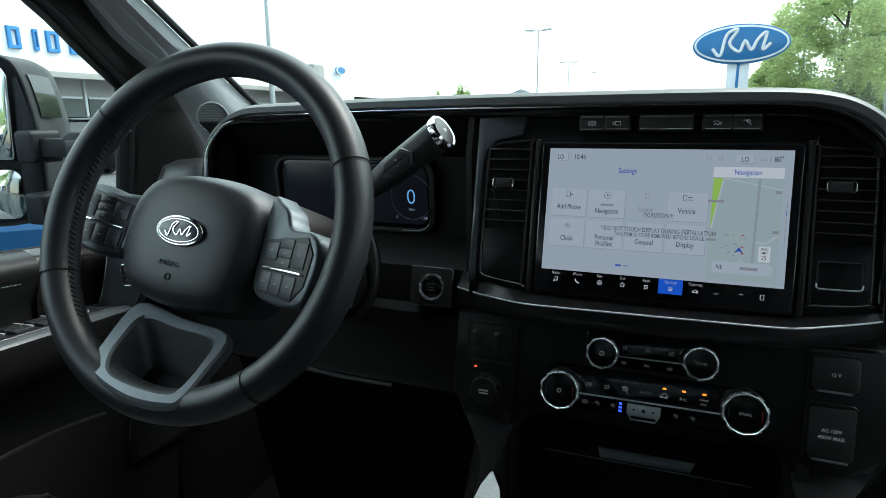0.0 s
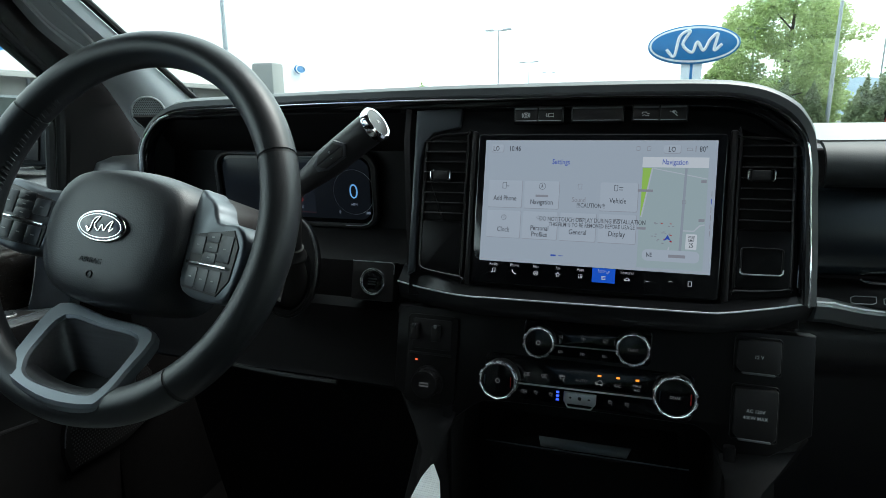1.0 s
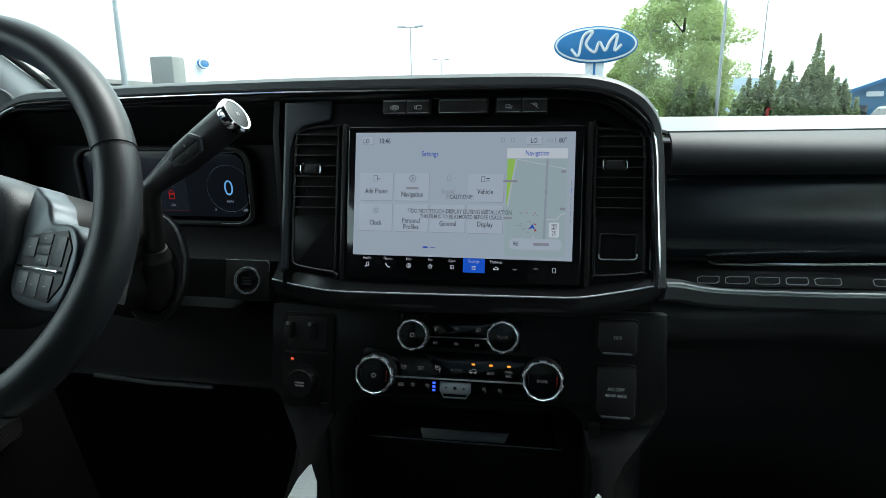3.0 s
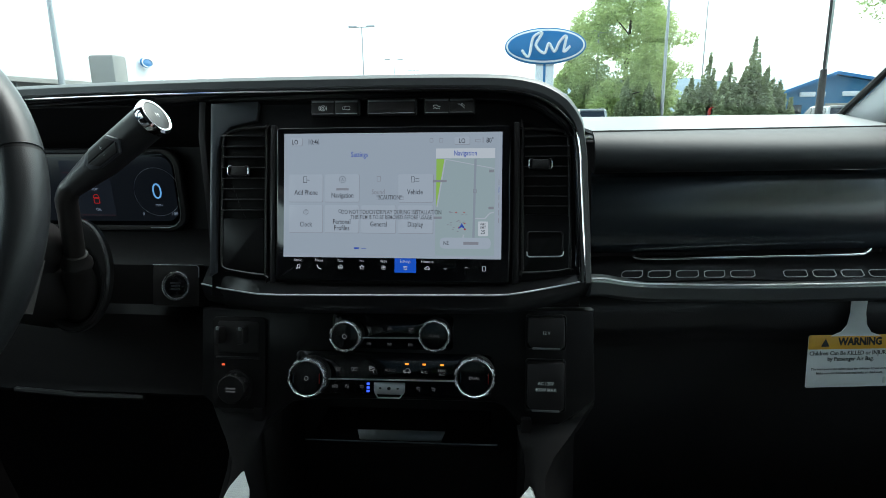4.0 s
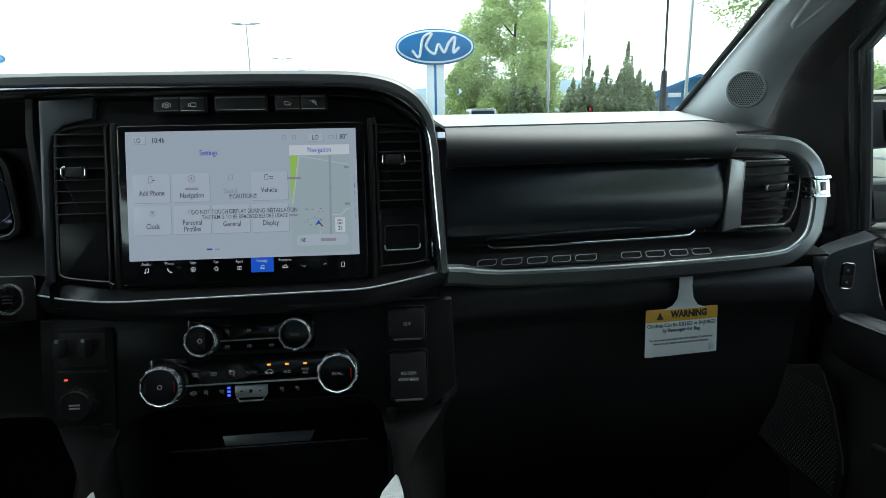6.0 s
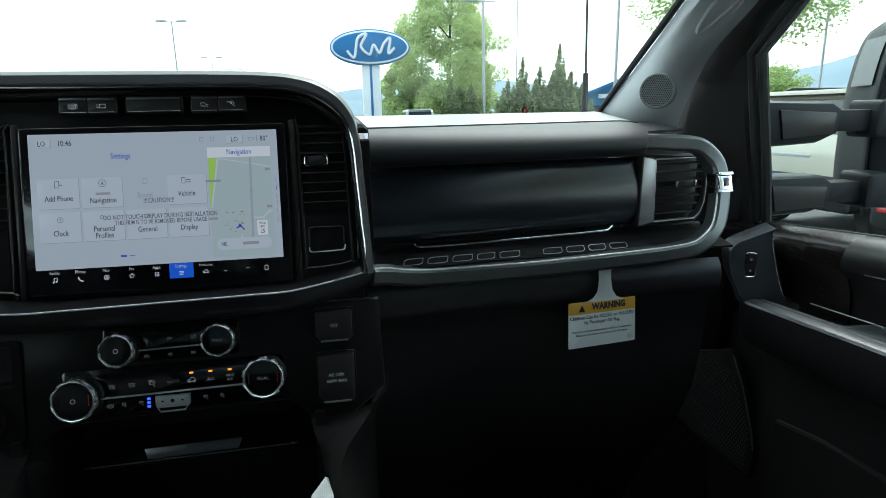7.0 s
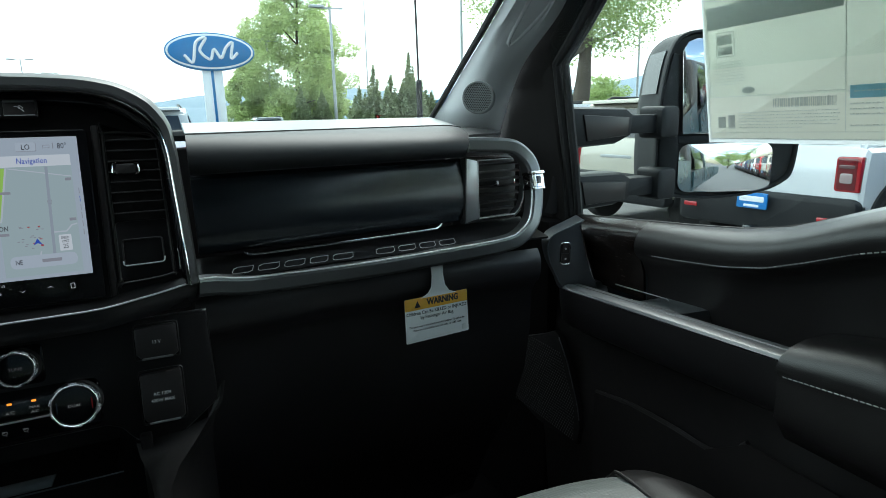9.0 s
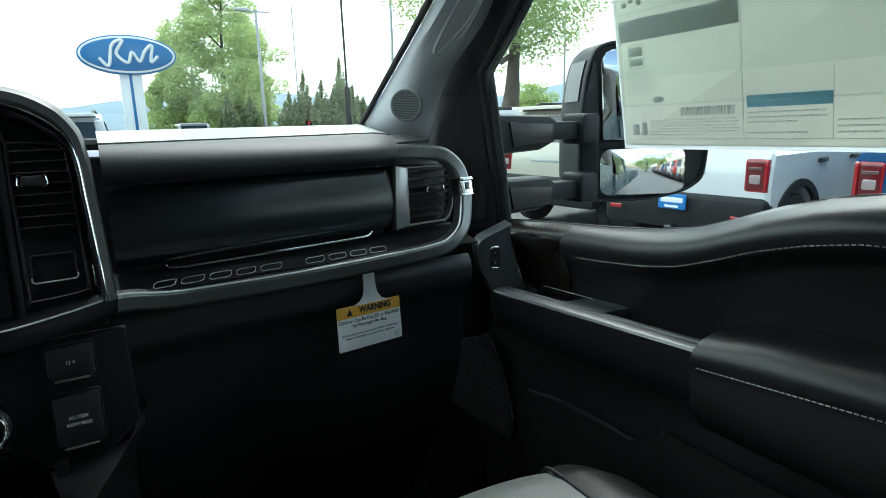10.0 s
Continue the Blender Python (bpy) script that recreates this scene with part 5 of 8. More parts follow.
part("vent_frame", frame_ring([(-0.074, -0.052), (0.03, -0.052), (0.043, -0.042), (0.05, -0.024), (0.052, 0.0), (0.052, 0.038), (0.044, 0.050), (-0.070, 0.051)], oct_, VM, 0.012, -0.004, 0.003), PLASTIC, pv)
part("silver_facet", slab([(-0.073, -0.05), (-0.048, -0.045), (-0.048, 0.044), (-0.069, 0.049)], VM, 0.003, 0.001, 0.008), SILVER, pv, "silver side facet")
part("inner_ring", frame_ring(inset(oct_, -0.001), inset(oct_, 0.0012), VM, 0.0105, 0.0, 0.0006), SILVER, pv, "thin satin silver ring")
part("vent_back", slab(oct_, VM, 0.001, 0.0002, -0.012), DARKPL, pv)
for q in range(7):
    yq = 0.036 - q * 0.0118
    xe = 0.043 if yq > -0.005 else 0.043 - (0.005 + yq) * -0.42
    part("louvre", slab(rrect(-0.046, -0.005, xe, 0.004, 0.0008, 2), VM @ Matrix.Translation((0, yq, 0.001)) @ pose(0, 0, 0, -70, 0, 0), 0.0018, 0.0006), PLASTIC, pv)
tb_ = part("tab", slab(rrect(-0.0105, 0.003, 0.023, 0.013, 0.003), VM, 0.008, 0.002, 0.004), DARKPL, pv)
for x0_, w_ in ((-0.0125, 0.0042), (0.0215, 0.003)):
    part("tab_end", slab(rrect(x0_, 0.0028, x0_ + w_, 0.0118, 0.0015), VM, 0.0095, 0.0012, 0.004), CHROME, tb_, "chrome tab end")

# ---- airbag card ----
tag = thing("warning_card", (0.555, 0.02, 1.29), "white and amber airbag warning card hanging from the shelf edge", "warning card")
TM = basis((0.4975, 0.010, 1.3565), (0.984, 0.19, -0.03), (0.06, 0.22, 0.975), (0.17, -0.97, 0.2))
NK = basis((0.4975, 0.0095, 1.3565), (0.984, 0.19, -0.03), (0.02, -0.03, 1.0), (0.18, -0.98, -0.03))
part("neck", slab([(0.026, -0.001), (0.093, -0.001), (0.079, 0.004), (0.071, 0.014), (0.067, 0.03), (0.066, 0.046), (0.045, 0.046), (0.047, 0.03), (0.046, 0.014), (0.040, 0.005)], NK, 0.0008, 0.0002), WHITECARD, tag)
cd_ = part("card", slab(rrect(0, -0.0625, 0.1115, 0.0005, 0.002), TM, 0.0008, 0.0002), WHITECARD, tag)
part("amber_band", slab(rrect(0.0, -0.0165, 0.1115, 0.0007, 0.002), TM, 0.0003, 0.0001, 0.0008), YELLOW, cd_)
lettering("WARNING", TM @ Matrix.Translation((0.066, -0.0078, 0.0013)) @ Matrix.Diagonal((0.93, 1, 1, 1)), 0.0124, BLACKPRINT, cd_, "CENTER", "card_heading", weight=0.045)
part("hazard_mark", slab([(0.016, -0.0132), (0.0265, -0.0132), (0.02125, -0.0036)], TM, 0.0003, 0.00005, 0.0012), BLACKPRINT, cd_)
for ln, yy, sz in (("Children Can Be KILLED or INJURED", -0.0215, 0.0069), ("by Passenger Air Bag.", -0.0285, 0.0069), ("The back seat is the safest place for children 12 and under.", -0.0405, 0.0042), ("Make sure all children use seat belts or child seats.", -0.0455, 0.0042)):
    lettering(ln, TM @ Matrix.Translation((0.0555, yy, 0.001)), sz, BLACKPRINT, cd_, "CENTER", "card_text", weight=0.014 if sz > 0.005 else 0.01)
part("fine_print", slab(rrect(0.03, -0.0597, 0.078, -0.0584, 0.0002, 2), TM, 0.0003, 0.00005, 0.0008), INKDARK, cd_)
part("fine_print", slab(rrect(0.003, -0.061, 0.02, -0.060, 0.0002, 2), TM, 0.0003, 0.00005, 0.0008), INKDARK, cd_)
part("fine_print", slab(rrect(0.099, -0.059, 0.107, -0.051, 0.0005, 2), TM, 0.0003, 0.00005, 0.0008), INKDARK, cd_)

# ---- steering wheel ----
WC = V((-0.4414, -0.2736, 1.5355))
wn_ = V((0.0413, -0.9171, 0.3964)).normalized()
wx = V((1, 0.045, 0)).normalized()
wy = wn_.cross(wx).normalized()
WM = basis(WC, wx, wy, wn_) @ Matrix.Rotation(radians(-6), 4, "Z")
whl = thing("steering_wheel", tuple(WC + V((0, 0.05, -0.1))), "black leather steering wheel with switch pods and silver spoke", "steering wheel")
RR = 0.1815


def rim_pt(a):
    a = radians(a)
    return WM @ V((0.004 + RR * math.cos(a), RR * math.sin(a), 0))


def rim_arc(a0, a1, n):
    return [rim_pt(a0 + (a1 - a0) * i / n) for i in range(n + 1)]


def rim_prof():
    return [(0.0180 * math.cos(2 * math.pi * i / 18) * (1.0 if math.cos(2 * math.pi * i / 18) > 0 else 0.98), 0.0198 * math.sin(2 * math.pi * i / 18)) for i in range(18)]


for a0, a1 in ((27, 146), (147, 207), (208, 311), (312, 386)):
    part("rim_section", sweep(rim_arc(a0, a1, 36), rim_prof(), up=tuple(wn_)), RIMLEATHER, whl, "smooth black leather")
for a in (26.5, 146.5, 207.5, 311.5):
    part("rim_seam", sweep(rim_arc(a - 0.6, a + 0.6, 2), [(q[0] * 0.95, q[1] * 0.95) for q in rim_prof()], up=tuple(wn_)), RUBBER, whl)
bm = bmesh.new()
for i in range(46):
    a = 136 + i * 2.0
    p = WM @ V((0.004 + (RR - 0.0175) * math.cos(radians(a)), (RR - 0.0175) * math.sin(radians(a)), 0.0052))
    q = WM @ V((0.004 + (RR - 0.0182) * math.cos(radians(a + 0.9)), (RR - 0.0182) * math.sin(radians(a + 0.9)), -0.001))
    tube([p, q], 0.0011, 6, up=tuple(wn_), bm=bm)
tagged(part("stitching", bm, KEYCAP, whl, "dark lacing along the rim"), kind="stuff")
# airbag cover, set back inside the rim
HB = WM @ Matrix.Translation((-0.027, 0.003, -0.041))
hub = smooth_path([(-0.074, 0.034, 0), (-0.05, 0.050, 0), (0, 0.056, 0), (0.05, 0.050, 0), (0.074, 0.034, 0), (0.084, 0.0, 0), (0.083, -0.035, 0), (0.074, -0.066, 0), (0.058, -0.084, 0), (0.03, -0.092, 0), (0, -0.094, 0),
                   (-0.03, -0.092, 0), (-0.058, -0.084, 0), (-0.074, -0.066, 0), (-0.083, -0.035, 0), (-0.084, 0.0, 0)], 4, True)
cx, cy = 0.0, -0.022


def hubring(k, h, dy=0.0):
    return [HB @ V((1.1 * (cx + (p.x - cx) * k), cy + dy + (p.y - cy) * k, h - 0.7 * k * k * ((p.x - cx) ** 2 + (p.y - cy) ** 2) * (1 if h > 0 else 0))) for p in hub]


part("airbag_cover", rings(bmesh.new(), [hubring(1.03, -0.07), hubring(1.04, -0.04), hubring(1.03, -0.012), hubring(1.0, 0.004), hubring(0.95, 0.015), hubring(0.88, 0.0215), hubring(0.75, 0.0245), hubring(0.55, 0.026), hubring(0.3, 0.0265), hubring(0.08, 0.0265)]), COVER, whl, "grained soft airbag cover")
LM = HB @ Matrix.Translation((0.002, -0.012, 0.0262)) @ pose(0, 0, 0, 0, 0, 0)
br_ = part("badge_rim", slab(oval(0, 0, 0.0315, 0.0165, 40), LM, 0.0035, 0.0012), CHROME, whl, "chrome oval rim")
part("badge", slab(oval(0, 0, 0.0292, 0.0143, 40), LM, 0.0006, 0.0002, 0.0034), BADGEBLUE, br_, "dark oval badge")
part("badge_line", frame_ring(oval(0, 0, 0.0272, 0.0125, 40), oval(0, 0, 0.0262, 0.0116, 40), LM, 0.0004, 0.0039, 0.0001), CHROME, br_)


def squiggle(m, w, r, mat, parent, name="badge_mark"):
    """A plain flowing stroke in place of the lettering."""
    p = smooth_path([(-0.62 * w, -0.1 * w, 0), (-0.42 * w, -0.28 * w, 0), (-0.3 * w, 0.22 * w, 0), (-0.05 * w, 0.34 * w, 0), (-0.22 * w, 0.02 * w, 0), (0.02 * w, -0.2 * w, 0), (0.14 * w, 0.06 * w, 0), (0.3 * w, -0.16 * w, 0), (0.44 * w, 0.1 * w, 0), (0.62 * w, 0.24 * w, 0), (0.56 * w, -0.16 * w, 0), (0.74 * w, -0.02 * w, 0)], 6)
    part(name, tube([m @ q for q in p], r, 6, up=tuple(m.to_3x3() @ V((0, 0, 1)))), mat, parent, "plain pale stroke")


squiggle(LM @ Matrix.Translation((-0.001, 0, 0.0042)), 0.026, 0.0011, CHROME, br_)
lettering("AIRBAG", HB @ Matrix.Translation((-0.002, -0.048, 0.0264)), 0.0085, RUBBER, whl, "CENTER", "moulded_text", 0.0002)
part("moulded_mark", frame_ring(oval(0, -0.062, 0.004, 0.004, 12), oval(0, -0.062, 0.003, 0.003, 12), HB, 0.0012, 0.0248, 0.0001), RUBBER, whl)
# pods
for sx in (-1, 1):
    PW = WM @ (basis((-0.0145, -0.0183, -0.0776), (1.058, -0.029, 0.443), (0, 1, 0), (-0.385, 0, 0.92)) if sx > 0 else basis((-0.0132, -0.0178, -0.0405), (1.21, -0.066, 0), (0.05, 1, 0), (0, 0, 1)))
    pod = [(p.x, p.y) for p in smooth_path([(0.078, 0.03, 0), (0.112, 0.034, 0), (0.150, 0.038, 0), (0.165, 0.018, 0), (0.163, -0.016, 0), (0.148, -0.038, 0), (0.086, -0.036, 0)] if sx < 0 else
                                           [(0.074, 0.066, 0), (0.092, 0.063, 0), (0.105, 0.055, 0), (0.112, 0.044, 0), (0.122, 0.037, 0), (0.150, 0.036, 0), (0.165, 0.018, 0), (0.163, -0.016, 0), (0.148, -0.038, 0), (0.086, -0.036, 0), (0.074, 0.0, 0)], 5, True)]
    pod = [(sx * p[0], p[1]) for p in (pod if sx < 0 else pod[::-1])]
    pf = part("pod_frame", slab(pod, PW, 0.024, 0.005, -0.016), PODSLATE, whl, "satin dark silver pod frame", 50)
    keys = [(sx * p[0], p[1]) for p in [(0.086, 0.0225), (0.147, 0.031), (0.159, 0.016), (0.157, -0.016), (0.143, -0.033), (0.088, -0.0315)]]
    part("pod_keys", slab(keys if sx < 0 else keys[::-1], PW, 0.003, 0.001, 0.0065), DARKPL, pf)
    for x0, x1, y0, y1 in ((0.092, 0.109, 0.003, 0.019), (0.111, 0.129, 0.015, 0.0235), (0.111, 0.129, 0.0065, 0.014), (0.111, 0.129, -0.0025, 0.0055), (0.131, 0.148, -0.001, 0.022), (0.093, 0.108, -0.026, -0.0085), (0.1095, 0.1245, -0.027, -0.0085), (0.126, 0.142, -0.0265, -0.0085)):
        x0, x1, y0, y1 = [0.1195 + (q_ - 0.119) * 1.1 + (0.0006 if q_ == x0 else -0.0006) * -0.6 for q_ in (x0, x1)] + [q_ * 1.13 for q_ in (y0, y1)]
        xa, xb = sorted((sx * x0, sx * x1))
        part("key", slab(rrect(xa, y0, xb, y1, 0.0015, 2), PW, 0.0013, 0.0004, 0.0094), KEYCAP, pf)
        xm, ym = (xa + xb) / 2, (y0 + y1) / 2
        part("key_mark", slab(rrect(xm - 0.0022, ym - 0.0006, xm + 0.0022, ym + 0.0006, 0.0003, 2), PW, 0.0002, 0.00005, 0.0107), DIMPRINT, pf)
    xa, xb = sorted((sx * 0.089, sx * 0.153))
    part("pod_bar", slab(rrect(xa, -0.0072, xb, -0.0042, 0.001, 2), PW, 0.004, 0.001, 0.0095), CHROME, pf, "bright satin bar")
    part("spoke", slab([(sx * p[0], p[1]) for p in ([(0.07, 0.03), (0.178, 0.022), (0.178, -0.024), (0.075, -0.04)] if sx < 0 else [(0.07, 0.03), (0.178, 0.022), (0.178, -0.024), (0.075, -0.04)][::-1])], PW, 0.022, 0.006, -0.034), DARKPL, whl)
# bottom spoke: an open silver yoke
YM = WM @ basis((-0.0116, -0.098, -0.036), (1, 0, 0.03), (-0.28, 1, -0.82), (-0.03, 0.82, 1)) @ Matrix.Translation((0, 0.10, 0))
out = smooth_path([(-0.068, -0.096, 0), (-0.075, -0.142, 0), (-0.068, -0.162, 0), (-0.05, -0.1715, 0), (0, -0.178, 0), (0.045, -0.174, 0), (0.0575, -0.166, 0), (0.0645, -0.142, 0), (0.067, -0.103, 0), (0.0, -0.099, 0)], 4, True)
inn = smooth_path([(-0.048, -0.109, 0), (-0.0555, -0.136, 0), (-0.053, -0.152, 0), (-0.0386, -0.1634, 0), (0, -0.1665, 0), (0.036, -0.1645, 0), (0.047, -0.158, 0), (0.0545, -0.134, 0), (0.051, -0.112, 0), (0.0, -0.1095, 0)], 4, True)
o2, i2 = [(p.x, p.y) for p in out], [(p.x, p.y) for p in inn]
part("yoke", frame_ring(o2, i2, YM, 0.010, -0.010, 0.0022), SLATE, whl, "satin dark silver lower spoke", 25)
i3 = [(p[0] * 0.78, -0.146 + (p[1] + 0.138) * 0.5) for p in i2]
part("yoke_throat", rings(bmesh.new(), [[YM @ V((*p, -0.003)) for p in i2], [YM @ V((*p, -0.008)) for p in inset(i2, 0.002)], [YM @ V((p[0], p[1], -0.036)) for p in i3]], False, False), BRUSHLT, whl, "brushed dark throat")
part("throat_floor", slab([(p[0] * 1.04, -0.146 + (p[1] + 0.146) * 1.04) for p in i3], YM @ Matrix.Translation((0, 0, -0.038)), 0.002, 0.0002, 0.0), RUBBER, whl, "matt black throat floor")
part("column", tube([WM @ V((-0.02, -0.01, -0.075)), WM @ V((0, -0.012, -0.14)), WM @ V((0, -0.02, -0.30))], 0.044, 24, up=(1, 0, 0), scales=[1.0, 1.05, 1.1], ry=0.056), DARKPL, whl, "black column shroud")
part("column_cowl", tube([WM @ V((0.0, 0.01, -0.085)), WM @ V((0.01, 0.015, -0.12)), WM @ V((0, 0.02, -0.2))], 0.042, 24, up=(1, 0, 0), scales=[1.0, 1.05, 1.05], ry=0.068), DARKPL, whl, "soft black column cowl")

# ---- column gear lever ----
gl = thing("gear_lever", (-0.36, -0.04, 1.40), "black column gear lever with a chrome-capped grip", "gear lever")
BOOTM = basis((-0.404, -0.035, 1.430), (0.99, 0.1, 0), (-0.02, 0.25, 0.97), (0.1, -0.96, 0.25))
part("boot_ring", frame_ring(oval(0, 0, 0.046, 0.072, 48), oval(0.001, -0.012, 0.034, 0.049, 48), BOOTM, 0.013, -0.004, 0.004), LEATHER, gl, "padded oval black boot surround")
part("boot_piping", tube([BOOTM @ V((p[0], p[1], 0.0085)) for p in oval(0, 0, 0.0435, 0.0695, 48)], 0.0010, 6, closed=True), PLASTIC, gl)
part("boot_well", slab(oval(0.001, -0.012, 0.036, 0.051, 32), BOOTM, 0.002, 0.0002, -0.006), RUBBER, gl, "dark boot opening")
boot = []
for i in range(15):
    k = i / 14
    c = BOOTM @ V((0.001, -0.020, 0.001)) * (1 - k) + V((-0.373, -0.070, 1.456)) * k
    ax_, ay_ = V((0.99, 0.1, 0)), V((-0.02, 0.25 + 0.6 * k, 0.97 - 0.42 * k)).normalized()
    f = (1 - k) ** 1.7
    rx_, ry_ = 0.0155 + 0.0125 * f, 0.0145 + 0.0225 * f
    boot.append([c + ax_ * math.cos(a) * rx_ * (1 + 0.03 * math.sin(3 * a + 2 * k)) + ay_ * math.sin(a) * ry_ for a in [2 * math.pi * q / 28 for q in range(28)]])
bm = bmesh.new()
rings(bm, boot)
part("boot", bm, PLASTIC, gl, "black leather boot", 70)
part("boot_collar", tube([(-0.3745, -0.0675, 1.450), (-0.3735, -0.0685, 1.4535), (-0.3725, -0.070, 1.457), (-0.3715, -0.0715, 1.460), (-0.370, -0.0735, 1.4635), (-0.3685, -0.075, 1.468)], 0.0175, 24, up=(1, 0, 0), scales=[0.93, 1.0, 0.99, 0.86, 0.80, 0.77]), PLASTIC, gl, "glossy black collar")
part("stem", tube(smooth_path([(-0.373, -0.070, 1.458), (-0.368, -0.0755, 1.474), (-0.3615, -0.083, 1.498), (-0.355, -0.091, 1.520), (-0.350, -0.097, 1.535), (-0.342, -0.1005, 1.546), (-0.334, -0.1005, 1.552)], 6), 0.0112, 16, up=(0, -1, 0)), PLASTIC, gl)
G0, G1 = V((-0.342, -0.1005, 1.5465)), V((-0.2335, -0.0985, 1.623))
gd = (G1 - G0).normalized()
n_ = 22
gp = [G0 + (G1 - G0) * i / n_ for i in range(n_ + 1)]
gs = [0.62 + 0.36 * min(1, (i / n_) * 2.4) + 0.08 * (i / n_) for i in range(n_ + 1)]
gr_ = part("grip", tube(gp, 0.0178, 20, up=(0, -1, 0), scales=gs, ry=0.0165), SOFT, gl, "soft black grip")
GMz = (gd + V((0.10, -0.08, 0.0))).normalized()
GMx = V((0, 0, 1)).cross(GMz).normalized()
GM = basis(G1 - GMz * 0.003, GMx, GMz.cross(GMx), GMz)
part("cap_ring", lathe([(0.0185, -0.004), (0.0195, 0.0), (0.0195, 0.004), (0.0175, 0.0065), (0.0155, 0.006), (0.015, 0.004)], GM @ Matrix.Diagonal((1, 1.06, 1, 1)), 32), CHROME, gr_, "chrome end ring")
part("cap", lathe([(0.0155, 0.003), (0.0152, 0.0056), (0.01, 0.0066), (0, 0.007)], GM @ Matrix.Diagonal((1, 1.06, 1, 1)), 28), PLASTIC, gr_)
lettering("M", GM @ Matrix.Translation((0, 0, 0.0071)), 0.007, PRINT, gr_, "CENTER", "cap_text")
gx = gd
gz = V((0.08, -0.98, 0.02))
gz = (gz - gz.dot(gx) * gx).normalized()
RM = Matrix.Translation(gd * 0.026) @ Matrix.Translation(gz * 0.0006) @ basis(G0 + gd * 0.045 + gz * 0.0163, gx, gz.cross(gx), gz)
part("rocker", slab([(-0.023, -0.005), (-0.012, -0.0105), (0.016, -0.0115), (0.025, 0.0), (0.016, 0.0115), (-0.012, 0.0105), (-0.023, 0.005)], RM, 0.004, 0.0012), LEDGE, gr_, "plus and minus rocker")
part("rocker_key", slab([(-0.019, 0.0006), (0.021, 0.0006), (0.014, 0.0095), (-0.011, 0.0085)], RM, 0.0012, 0.0005, 0.004), DARKPL, gr_)
part("rocker_key", slab([(-0.019, -0.0006), (-0.011, -0.0085), (0.014, -0.0095), (0.021, -0.0006)], RM, 0.0012, 0.0005, 0.004), DARKPL, gr_)
lettering("+", RM @ Matrix.Translation((0.004, 0.0035, 0.0057)), 0.007, PRINT, gr_, "CENTER", "rocker_text")
lettering("-", RM @ Matrix.Translation((0.002, -0.003, 0.0057)), 0.007, PRINT, gr_, "CENTER", "rocker_text")

# ---- doors, both sides from one plan ----
SILL = [(0.20, 1.418), (0.124, 1.427), (0.02, 1.436), (-0.07, 1.444), (-0.15, 1.451), (-0.23, 1.460), (-0.29, 1.472), (-0.34, 1.490), (-0.39, 1.510), (-0.44, 1.525), (-0.49, 1.535), (-0.6, 1.542), (-0.8, 1.545), (-1.0, 1.545)]


def sill(y):
    for (y0, z0), (y1, z1) in zip(SILL, SILL[1:]):
        if y1 <= y <= y0:
            return z0 + (z1 - z0) * (y0 - y) / (y0 - y1)
    return SILL[0][1] if y > 0 else SILL[-1][1]


def xg(z):
    """The window glass leans in as it rises."""
    return 0.897 - 0.17 * (z - 1.43) - 0.15 * max(0, z - 1.62)


